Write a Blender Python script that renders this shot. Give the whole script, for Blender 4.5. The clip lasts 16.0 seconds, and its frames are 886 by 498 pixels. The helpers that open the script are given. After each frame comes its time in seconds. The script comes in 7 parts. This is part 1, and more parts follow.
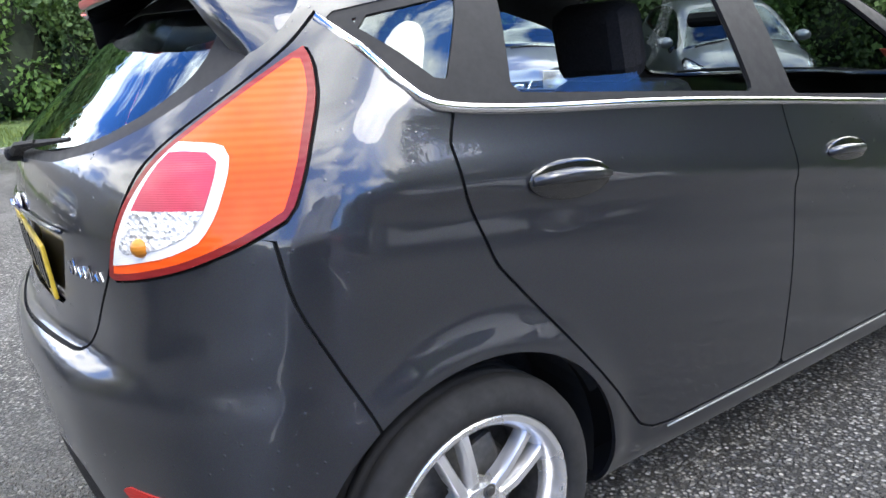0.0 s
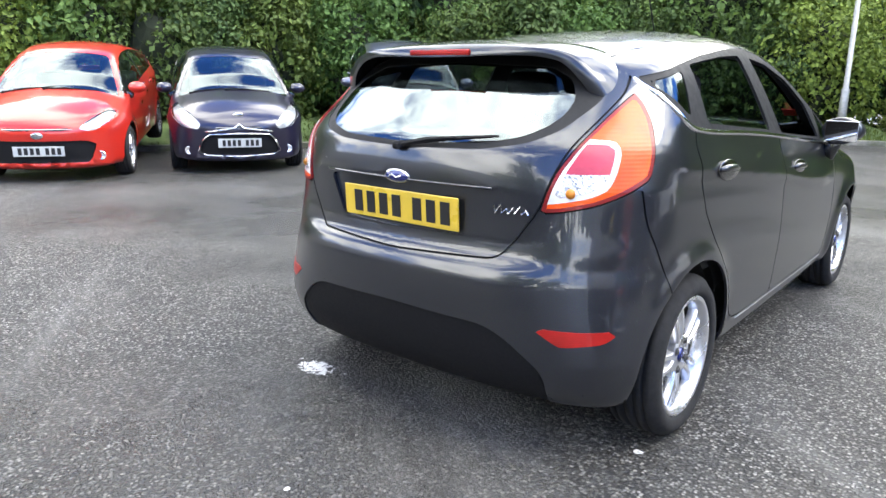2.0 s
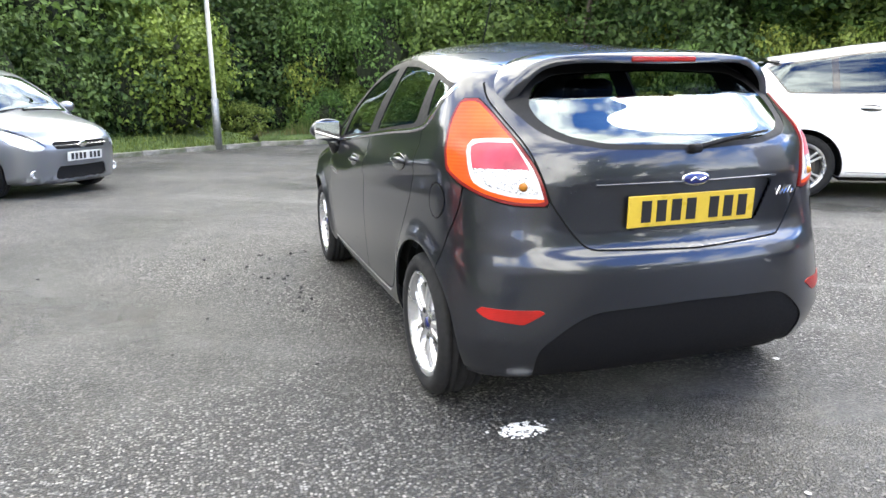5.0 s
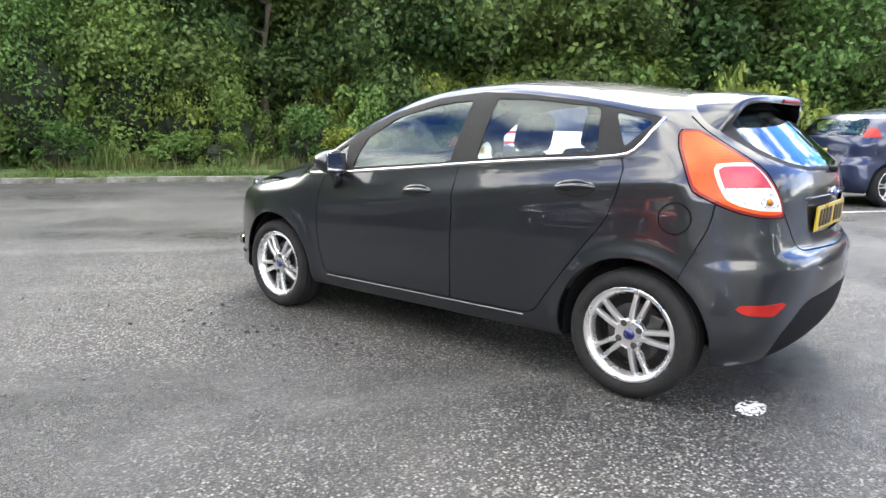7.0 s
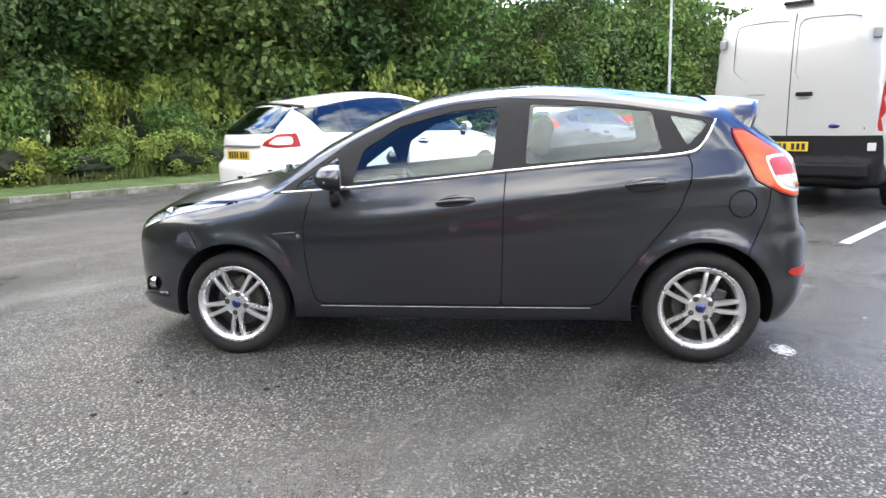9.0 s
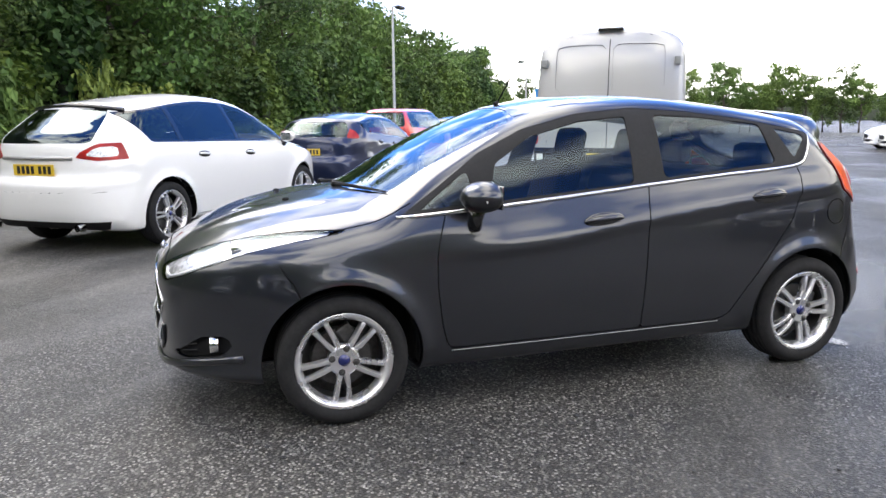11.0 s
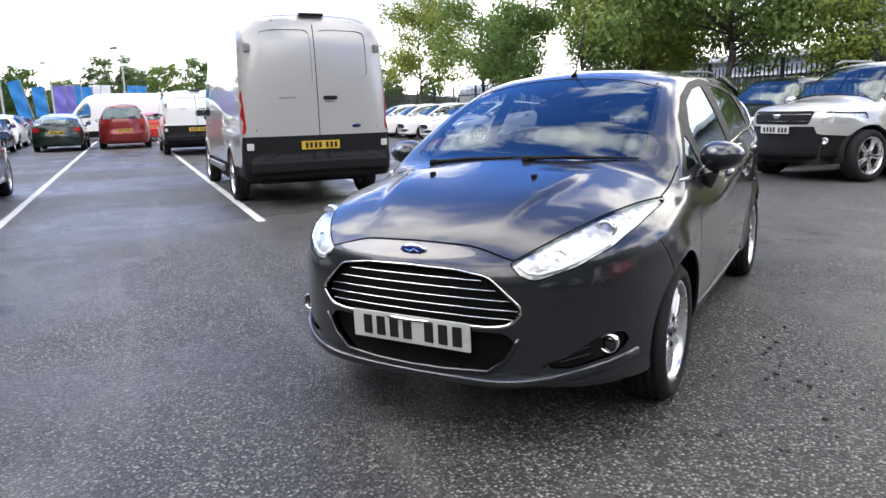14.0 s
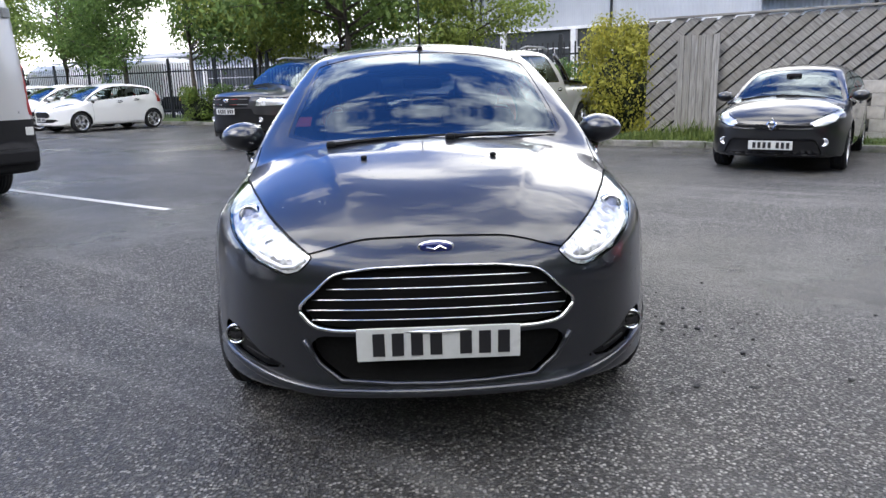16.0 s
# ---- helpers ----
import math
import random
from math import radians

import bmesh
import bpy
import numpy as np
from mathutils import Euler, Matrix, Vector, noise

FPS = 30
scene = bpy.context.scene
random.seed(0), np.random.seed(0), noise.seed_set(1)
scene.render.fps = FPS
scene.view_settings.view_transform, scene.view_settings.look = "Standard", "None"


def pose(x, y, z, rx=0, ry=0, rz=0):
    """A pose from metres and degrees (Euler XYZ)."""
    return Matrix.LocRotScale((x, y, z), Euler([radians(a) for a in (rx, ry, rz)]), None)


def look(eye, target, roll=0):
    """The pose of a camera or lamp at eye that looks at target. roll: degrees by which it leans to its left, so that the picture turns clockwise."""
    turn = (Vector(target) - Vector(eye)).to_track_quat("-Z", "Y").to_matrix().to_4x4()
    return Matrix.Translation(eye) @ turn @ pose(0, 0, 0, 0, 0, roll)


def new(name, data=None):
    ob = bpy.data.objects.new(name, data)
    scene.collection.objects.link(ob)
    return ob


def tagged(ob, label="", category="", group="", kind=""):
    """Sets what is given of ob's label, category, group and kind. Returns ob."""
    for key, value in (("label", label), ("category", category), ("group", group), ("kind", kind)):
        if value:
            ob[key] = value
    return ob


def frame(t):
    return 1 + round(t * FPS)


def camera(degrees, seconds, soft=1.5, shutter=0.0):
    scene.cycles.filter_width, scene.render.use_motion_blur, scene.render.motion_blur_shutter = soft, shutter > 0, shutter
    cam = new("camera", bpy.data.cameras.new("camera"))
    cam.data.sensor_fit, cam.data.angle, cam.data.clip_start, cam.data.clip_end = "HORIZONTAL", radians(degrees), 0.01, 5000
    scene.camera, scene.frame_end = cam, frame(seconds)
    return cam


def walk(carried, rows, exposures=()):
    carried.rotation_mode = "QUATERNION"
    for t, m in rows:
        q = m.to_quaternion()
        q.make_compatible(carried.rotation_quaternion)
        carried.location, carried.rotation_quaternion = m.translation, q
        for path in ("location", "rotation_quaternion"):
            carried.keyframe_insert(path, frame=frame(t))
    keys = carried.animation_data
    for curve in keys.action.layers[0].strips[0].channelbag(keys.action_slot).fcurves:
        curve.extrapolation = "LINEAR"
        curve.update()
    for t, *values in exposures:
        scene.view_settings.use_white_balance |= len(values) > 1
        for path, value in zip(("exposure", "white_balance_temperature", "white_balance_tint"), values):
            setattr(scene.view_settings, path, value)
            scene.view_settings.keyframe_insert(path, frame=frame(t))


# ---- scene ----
cam = camera(63.9, 16.0)
PATH = [
    (0, (1.766, -0.699, 1.168), (0.172, 0.379, 0.628), -3.5),
    (0.5, (1.967, -1.064, 1.142), (0.415, 0.079, 0.607), -2.4),
    (1, (2.121, -1.524, 1.195), (0.635, -0.269, 0.727), -2.3),
    (1.5, (1.992, -1.964, 1.206), (0.553, -0.667, 0.707), -0.3),
    (2, (1.635, -2.353, 1.229), (0.406, -0.846, 0.76), 0.7),
    (2.5, (1.204, -2.713, 1.23), (0.263, -1.021, 0.727), 1.0),
    (3, (0.642, -2.89, 1.24), (0.02, -1.055, 0.743), 0.8),
    (3.5, (0.06, -3.034, 1.251), (-0.163, -1.092, 0.828), 0.4),
    (4, (-0.562, -2.968, 1.219), (-0.506, -1.01, 0.815), -1.6),
    (4.2, (-0.803, -2.939, 1.233), (-0.625, -0.988, 0.827), -1.5),
    (6.3, (-2.958, -1.857, 1.192), (-1.749, -0.311, 0.804), 0.5),
    (6.5, (-3.23, -1.729, 1.195), (-1.923, -0.252, 0.865), 0.5),
    (7, (-3.662, -1.312, 1.207), (-2.15, -0.05, 0.859), 0.2),
    (7.5, (-4.018, -0.831, 1.216), (-2.359, 0.236, 0.884), -0.3),
    (8, (-4.296, -0.317, 1.251), (-2.49, 0.47, 0.907), -0.6),
    (8.5, (-4.371, 0.212, 1.275), (-2.481, 0.742, 0.894), -1.7),
    (9, (-4.444, 0.788, 1.29), (-2.499, 1.07, 0.92), -1.6),
    (9.5, (-4.322, 1.355, 1.292), (-2.36, 1.409, 0.906), -1.3),
    (10, (-4.221, 1.937, 1.313), (-2.255, 1.777, 0.984), 0.1),
    (10.2, (-4.146, 2.14, 1.315), (-2.19, 1.9, 0.97), 0.3),
    (12.3, (-2.927, 4.302, 1.311), (-1.338, 3.159, 0.899), -0.3),
    (12.5, (-2.785, 4.464, 1.294), (-1.246, 3.268, 0.845), 0.5),
    (13, (-2.348, 4.842, 1.282), (-0.948, 3.49, 0.821), -1.0),
    (13.5, (-1.922, 5.222, 1.253), (-0.717, 3.677, 0.854), -0.8),
    (14, (-1.411, 5.455, 1.236), (-0.43, 3.756, 0.848), -1.5),
    (14.5, (-0.93, 5.666, 1.249), (-0.22, 3.837, 0.864), -1.2),
    (15, (-0.474, 5.673, 1.239), (-0.088, 3.767, 0.768), -2.5),
    (15.5, (-0.13, 5.589, 1.25), (-0.016, 3.637, 0.827), -1.4),
    (16, (0.074, 5.405, 1.215), (-0.012, 3.459, 0.762), -1.3),
]
EXPOSURES = [(0, 1.75, 6900, 7), (4.2, 1.9, 7150, 6), (8, 1.9, 7400, 7), (10.2, 1.38, 7150, 8), (12.3, 0.98, 7300, 11), (16, 0.9, 6750, 10)]
walk(cam, [(t, look(eye, target, roll)) for t, eye, target, roll in PATH], EXPOSURES)

# ---------------------------------------------------------------- world and light


def build_world():
    w = bpy.data.worlds.new("sky")
    scene.world = w
    w.use_nodes = True
    nt = w.node_tree
    nt.nodes.clear()
    out = nt.nodes.new("ShaderNodeOutputWorld")
    bg = nt.nodes.new("ShaderNodeBackground")
    sky = nt.nodes.new("ShaderNodeTexSky")
    sky.sky_type, sky.sun_disc = "NISHITA", False
    sky.sun_elevation, sky.sun_rotation = radians(SUN_EL), radians(SUN_AZ)
    sky.air_density, sky.dust_density = 1.0, 0.6
    co = nt.nodes.new("ShaderNodeTexCoord")
    mp = nt.nodes.new("ShaderNodeMapping")
    mp.inputs["Scale"].default_value = (1.0, 1.0, 1.7)
    mp.inputs["Location"].default_value = CLOUDS
    no = nt.nodes.new("ShaderNodeTexNoise")
    no.inputs["Scale"].default_value, no.inputs["Detail"].default_value = 1.9, 7.0
    no.inputs["Roughness"].default_value = 0.58
    ra = nt.nodes.new("ShaderNodeValToRGB")
    ra.color_ramp.elements[0].position, ra.color_ramp.elements[1].position = 0.44, 0.55
    sep = nt.nodes.new("ShaderNodeSeparateXYZ")
    hz = nt.nodes.new("ShaderNodeMapRange")
    hz.inputs["From Min"].default_value, hz.inputs["From Max"].default_value = 0.04, 0.22
    hz.inputs["To Min"].default_value, hz.inputs["To Max"].default_value = 1.0, 0.0
    mx = nt.nodes.new("ShaderNodeMath")
    mx.operation = "MAXIMUM"
    no2 = nt.nodes.new("ShaderNodeTexNoise")
    no2.inputs["Scale"].default_value, no2.inputs["Detail"].default_value = 4.5, 6.0
    ra2 = nt.nodes.new("ShaderNodeValToRGB")
    ra2.color_ramp.elements[0].position, ra2.color_ramp.elements[1].position = 0.3, 0.7
    ra2.color_ramp.elements[0].color, ra2.color_ramp.elements[1].color = (9.0, 9.1, 9.3, 1), (19, 19.2, 19.6, 1)
    mix = nt.nodes.new("ShaderNodeMix")
    mix.data_type = "RGBA"
    L = nt.links.new
    L(co.outputs["Generated"], mp.inputs["Vector"])
    L(mp.outputs[0], no.inputs["Vector"])
    L(mp.outputs[0], no2.inputs["Vector"])
    L(no.outputs["Fac"], ra.inputs[0])
    L(no2.outputs["Fac"], ra2.inputs[0])
    L(co.outputs["Generated"], sep.inputs[0])
    L(sep.outputs["Z"], hz.inputs["Value"])
    L(ra.outputs[0], mx.inputs[0])
    L(hz.outputs[0], mx.inputs[1])
    L(mx.outputs[0], mix.inputs["Factor"])
    up = nt.nodes.new("ShaderNodeVectorMath")
    up.operation = "MULTIPLY"
    up.inputs[1].default_value = (0.27, 0.60, 1.25)
    L(sky.outputs[0], up.inputs[0])
    L(up.outputs[0], mix.inputs["A"])
    L(ra2.outputs[0], mix.inputs["B"])
    L(mix.outputs["Result"], bg.inputs["Color"])
    bg.inputs["Strength"].default_value = SKY
    L(bg.outputs[0], out.inputs[0])
    sun = new("sun", bpy.data.lights.new("sun", "SUN"))
    sun.data.energy, sun.data.angle, sun.data.color = SUN, radians(34), (1.0, 0.95, 0.88)
    a, e = radians(SUN_AZ), radians(SUN_EL)
    d = Vector((math.sin(a) * math.cos(e), math.cos(a) * math.cos(e), math.sin(e)))
    sun.matrix_world = look(d * 60, (0, 0, 0))


SKY, SUN, SUN_AZ, SUN_EL, CLOUDS = 0.15, 0.9, 70, 52, (-4.81, 2.0, -5.46)
build_world()

# ---------------------------------------------------------------- materials


class Nodes:
    """A small wrapper for node materials."""

    def __init__(self, name):
        self.m = bpy.data.materials.new(name)
        self.m.use_nodes = True
        self.t = self.m.node_tree
        self.p = self.t.nodes["Principled BSDF"]
        self.out = self.t.nodes["Material Output"]
        self.co = None

    def n(self, kind, **kw):
        node = self.t.nodes.new("ShaderNode" + kind)
        for k, v in kw.items():
            node.inputs[k.replace("_", " ")].default_value = v
        return node

    def link(self, a, b):
        self.t.links.new(a, b)

    def coord(self):
        if not self.co:
            self.co = self.n("TexCoord")
        return self.co.outputs["Object"]

    def noise(self, scale, detail=4.0, rough=0.55):
        x = self.n("TexNoise", Scale=scale, Detail=detail, Roughness=rough)
        self.link(self.coord(), x.inputs["Vector"])
        return x.outputs["Fac"]

    def voronoi(self, scale, feature="F1"):
        x = self.n("TexVoronoi", Scale=scale)
        x.feature = feature
        self.link(self.coord(), x.inputs["Vector"])
        return x

    def ramp(self, fac, *stops):
        r = self.n("ValToRGB")
        el = r.color_ramp.elements
        while len(el) < len(stops):
            el.new(0.5)
        for e, (pos, col) in zip(el, stops):
            e.position = pos
            e.color = (*col, 1) if not isinstance(col, (int, float)) else (col, col, col, 1)
        self.link(fac, r.inputs[0])
        return r.outputs[0]

    def mix(self, fac, a, b, mode="MIX"):
        x = self.n("Mix")
        x.data_type, x.blend_type = "RGBA", mode
        for s, v in (("Factor", fac), ("A", a), ("B", b)):
            if isinstance(v, (int, float)):
                x.inputs[s].default_value = v if s == "Factor" else (v, v, v, 1)
            elif isinstance(v, tuple):
                x.inputs[s].default_value = (*v, 1)
            else:
                self.link(v, x.inputs[s])
        return x.outputs["Result"]

    def math(self, op, a, b=0.0):
        x = self.n("Math")
        x.operation = op
        for i, v in enumerate((a, b)):
            if isinstance(v, (int, float)):
                x.inputs[i].default_value = v
            else:
                self.link(v, x.inputs[i])
        return x.outputs[0]

    def bump(self, height, strength=0.3, dist=0.01):
        b = self.n("Bump", Strength=strength, Distance=dist)
        self.link(height, b.inputs["Height"])
        self.link(b.outputs[0], self.p.inputs["Normal"])
        return b

    def set(self, **kw):
        for k, v in kw.items():
            s = self.p.inputs[k.replace("_", " ")]
            if isinstance(v, (int, float)):
                s.default_value = v
            elif isinstance(v, tuple):
                s.default_value = (*v, 1) if len(v) == 3 else v
            else:
                self.link(v, s)
        return self


def plain(name, col, rough=0.5, metal=0.0, var=0.12, scale=30.0, bump=0.05, coat=0.0):
    k = Nodes(name)
    f = k.noise(scale, 5)
    lo, hi = tuple(c * (1 - var) for c in col), tuple(min(1, c * (1 + var)) for c in col)
    k.set(Base_Color=k.ramp(f, (0.3, lo), (0.7, hi)), Metallic=metal, Coat_Weight=coat, Coat_Roughness=0.03)
    k.set(Roughness=k.ramp(k.noise(scale * 0.37, 3), (0.3, max(0.0, rough - 0.06)), (0.7, min(1, rough + 0.06))))
    if bump:
        k.bump(f, bump, 0.004)
    return k.m


def paint(name, col, metal=0.55, flake=0.12, rough=0.32, beads=False):
    """Car paint: flakes under a glossy clear coat, with a trace of road dust."""
    k = Nodes(name)
    v = k.voronoi(900)
    c = k.mix(flake, col, v.outputs["Color"], "OVERLAY")
    dust = k.ramp(k.noise(2.3, 6, 0.65), (0.55, 0.0), (0.9, 0.03))
    k.set(Base_Color=k.mix(dust, c, (0.30, 0.29, 0.27)), Metallic=metal, Roughness=rough, Coat_Weight=1.0, Coat_IOR=1.5)
    k.set(Coat_Roughness=k.ramp(k.noise(3.1, 5), (0.4, 0.004), (0.8, 0.025)))
    if beads:
        d = k.voronoi(62)
        pick = k.n("SeparateColor")
        k.link(d.outputs["Color"], pick.inputs[0])
        some = k.math("MULTIPLY", k.ramp(pick.outputs[0], (0.66, 0.0), (0.70, 1.0)), k.ramp(k.noise(2.0, 3), (0.42, 0.0), (0.60, 1.0)))
        h = k.math("MULTIPLY", k.ramp(d.outputs["Distance"], (0.0, 1.0), (0.20, 0.0)), some)
        b = k.n("Bump", Strength=0.8, Distance=0.002)
        k.link(h, b.inputs["Height"])
        k.link(b.outputs[0], k.p.inputs["Coat Normal"])
    return k.m


def glass(name, tint=(0.86, 0.94, 0.93), rough=0.0, gloss=0.055):
    k = Nodes(name)
    tr = k.n("BsdfTransparent")
    tr.inputs[0].default_value = (*tint, 1)
    gl = k.n("BsdfGlossy", Roughness=rough)
    gl.inputs[0].default_value = (0.80, 0.92, 0.97, 1)
    lw = k.n("LayerWeight", Blend=0.5)
    ms = k.n("MixShader")
    up = k.math("ADD", k.math("MULTIPLY", k.math("POWER", lw.outputs["Facing"], 4.5), 0.90), gloss)
    k.link(up, ms.inputs[0])
    k.link(tr.outputs[0], ms.inputs[1])
    k.link(gl.outputs[0], ms.inputs[2])
    k.link(ms.outputs[0], k.out.inputs["Surface"])
    return k.m


def asphalt():
    """Rolled asphalt with pale chippings, smoother worn areas, streaks along the lane and damp patches."""
    k = Nodes("wet_asphalt")
    v = k.voronoi(82)
    v.inputs["Randomness"].default_value = 1.0
    chip = k.ramp(v.outputs["Distance"], (0.42, 1.0), (0.64, 0.0))
    tone = k.n("SeparateColor")
    k.link(v.outputs["Color"], tone.inputs[0])
    stone = k.ramp(tone.outputs[0], (0.0, (0.040, 0.039, 0.037)), (0.40, (0.084, 0.082, 0.078)), (0.70, (0.150, 0.146, 0.136)), (0.88, (0.245, 0.238, 0.222)), (1.0, (0.38, 0.37, 0.345)))
    base = k.mix(chip, (0.026, 0.025, 0.024), stone)
    fine = k.noise(240, 2)
    rot = k.n("Mapping")
    rot.inputs["Rotation"].default_value = (0, 0, radians(36.5))
    k.link(k.coord(), rot.inputs["Vector"])
    st = k.n("Mapping")
    st.inputs["Scale"].default_value = (0.16, 1.7, 1.0)
    k.link(rot.outputs[0], st.inputs["Vector"])
    sn = k.n("TexNoise", Scale=1.0, Detail=6.0, Roughness=0.62)
    k.link(st.outputs[0], sn.inputs["Vector"])
    streak = k.ramp(sn.outputs["Fac"], (0.52, 0.0), (0.68, 0.46))
    big = k.noise(0.30, 6, 0.6)
    smooth = k.ramp(big, (0.50, 0.0), (0.64, 0.30))
    worn = k.mix(smooth, base, (0.135, 0.132, 0.125))
    worn = k.mix(k.math("MULTIPLY", streak, k.ramp(fine, (0.3, 0.5), (0.7, 1.0))), worn, (0.25, 0.246, 0.236))
    rust = k.mix(k.ramp(k.noise(1.1, 6, 0.65), (0.58, 0.0), (0.75, 0.4)), worn, (0.060, 0.050, 0.042))
    patch = k.mix(k.ramp(k.noise(1.7, 5, 0.6), (0.56, 0.0), (0.74, 0.5)), rust, (0.026, 0.026, 0.026))
    wet = k.ramp(k.noise(0.26, 5, 0.6), (0.45, 0.0), (0.60, 1.0))
    col = k.mix(k.math("MULTIPLY", wet, 0.45), patch, (0.022, 0.022, 0.022))
    k.set(Base_Color=col, Specular_IOR_Level=0.4)
    k.set(Roughness=k.mix(wet, k.ramp(fine, (0.2, 0.45), (0.8, 0.7)), k.ramp(fine, (0.2, 0.16), (0.8, 0.36))))
    h = k.math("ADD", k.math("MULTIPLY", chip, 0.8), k.math("MULTIPLY", fine, 0.3))
    b = k.bump(h, 0.8, 0.009)
    k.link(k.math("SUBTRACT", 1.0, k.math("MULTIPLY", smooth, 0.8)), b.inputs["Strength"])
    return k.m


def foliage(name, dark, light, trans=0.25):
    k = Nodes(name)
    g = k.n("NewGeometry")
    oi = k.n("ObjectInfo")
    f = k.math("ADD", k.math("MULTIPLY", g.outputs["Random Per Island"], 0.8), k.math("MULTIPLY", oi.outputs["Random"], 0.2))
    big = k.noise(1.3, 3)
    col = k.ramp(k.math("ADD", k.math("MULTIPLY", f, 0.6), k.math("MULTIPLY", big, 0.5)), (0.2, dark), (0.85, light))
    tint = k.ramp(oi.outputs["Random"], (0.0, (0.66, 0.84, 0.78)), (0.5, (0.92, 0.96, 0.95)), (0.85, (1.12, 1.06, 0.90)), (1.0, (1.32, 1.16, 0.86)))
    col = k.mix(1.0, col, tint, "MULTIPLY")
    k.set(Base_Color=col, Roughness=0.58, Specular_IOR_Level=0.28)
    tl = k.n("BsdfTranslucent")
    k.link(col, tl.inputs[0])
    ms = k.n("MixShader")
    ms.inputs[0].default_value = trans
    k.link(k.p.outputs[0], ms.inputs[1])
    k.link(tl.outputs[0], ms.inputs[2])
    k.link(ms.outputs[0], k.out.inputs["Surface"])
    return k.m


def wood_grey(name="weathered_wood", turn=0.0):
    """Silvered timber; turn: the grain's slope in the board's plane, degrees."""
    k = Nodes(name)
    ro = k.n("Mapping")
    ro.inputs["Rotation"].default_value = (0, radians(turn), 0)
    k.link(k.coord(), ro.inputs["Vector"])
    mp = k.n("Mapping")
    mp.inputs["Scale"].default_value = (1.2, 22, 22)
    k.link(ro.outputs[0], mp.inputs["Vector"])
    no = k.n("TexNoise", Scale=2.5, Detail=6.0)
    k.link(mp.outputs[0], no.inputs["Vector"])
    oi = k.n("ObjectInfo")
    col = k.ramp(no.outputs["Fac"], (0.3, (0.15, 0.14, 0.125)), (0.7, (0.38, 0.365, 0.335)))
    k.set(Base_Color=k.mix(k.math("MULTIPLY", oi.outputs["Random"], 0.5), col, (0.14, 0.13, 0.105)), Roughness=0.85)
    k.bump(no.outputs["Fac"], 0.35, 0.004)
    return k.m


def lens_mat(name, col, stripes=55.0, emit=0.0):
    """Moulded lamp plastic with fine ribs under a glossy skin."""
    k = Nodes(name)
    w = k.n("TexWave", Scale=stripes)
    w.bands_direction = "Z"
    k.link(k.coord(), w.inputs["Vector"])
    f = k.noise(9, 4)
    lo = tuple(c * 0.62 for c in col)
    k.set(Base_Color=k.ramp(f, (0.3, lo), (0.65, col)), Roughness=0.35, Specular_IOR_Level=0.25, Coat_Weight=0.3, Coat_Roughness=0.02)
    k.bump(w.outputs["Fac"], 0.10, 0.004)
    return k.m


def facet_mat(name="lamp_facets", scale=130, tones=((0.0, 0.30), (0.3, 0.55), (0.6, 0.8), (1.0, 0.92))):
    """Clear lamp with a faceted bright reflector behind it."""
    k = Nodes(name)
    v = k.voronoi(scale)
    tone = k.n("SeparateColor")
    k.link(v.outputs["Color"], tone.inputs[0])
    k.set(Base_Color=k.ramp(tone.outputs[0], *tones), Metallic=0.45, Roughness=0.22, Coat_Weight=0.5, Coat_Roughness=0.02)
    k.bump(v.outputs["Distance"], 0.4, 0.006)
    return k.m


def grass_mat():
    k = Nodes("grass_verge")
    col = k.ramp(k.noise(3.0, 6, 0.65), (0.3, (0.045, 0.075, 0.018)), (0.55, (0.10, 0.16, 0.04)), (0.75, (0.16, 0.17, 0.07)))
    k.set(Base_Color=k.mix(k.ramp(k.noise(60, 4), (0.4, 0.0), (0.7, 0.6)), col, (0.04, 0.06, 0.015)), Roughness=0.9)
    k.bump(k.noise(45, 5), 0.8, 0.05)
    return k.m


def kerb_mat():
    k = Nodes("kerb_concrete")
    oi = k.n("ObjectInfo")
    col = k.ramp(k.noise(14, 6, 0.65), (0.3, (0.13, 0.125, 0.11)), (0.7, (0.33, 0.32, 0.29)))
    moss = k.ramp(k.noise(2.2, 5), (0.40, 0.0), (0.60, 0.85))
    k.set(Base_Color=k.mix(moss, k.mix(k.math("MULTIPLY", oi.outputs["Random"], 0.3), col, (0.2, 0.2, 0.19)), (0.06, 0.075, 0.03)), Roughness=0.9)
    k.bump(k.noise(120, 4), 0.4, 0.004)
    return k.m


def cladding():
    k = Nodes("cladding_grey")
    w = k.n("TexWave", Scale=3.2)
    w.bands_direction = "X"
    k.link(k.coord(), w.inputs["Vector"])
    k.set(Base_Color=k.ramp(k.noise(0.6, 5), (0.3, (0.42, 0.44, 0.47)), (0.7, (0.52, 0.54, 0.57))), Roughness=0.45)
    k.bump(w.outputs["Fac"], 0.5, 0.03)
    return k.m


def line_paint():
    k = Nodes("road_paint")
    k.set(Base_Color=k.ramp(k.noise(55, 6, 0.7), (0.36, (0.10, 0.10, 0.10)), (0.5, (0.62, 0.62, 0.60))), Roughness=0.6)
    k.bump(k.noise(120, 4), 0.3, 0.004)
    return k.m


def puddle_mat():
    k = Nodes("puddle_water")
    k.set(Base_Color=k.ramp(k.noise(6, 3), (0.3, (0.012, 0.012, 0.013)), (0.7, (0.03, 0.03, 0.03))), Roughness=0.05, Specular_IOR_Level=0.5)
    k.bump(k.noise(30, 3), 0.05, 0.004)
    return k.m


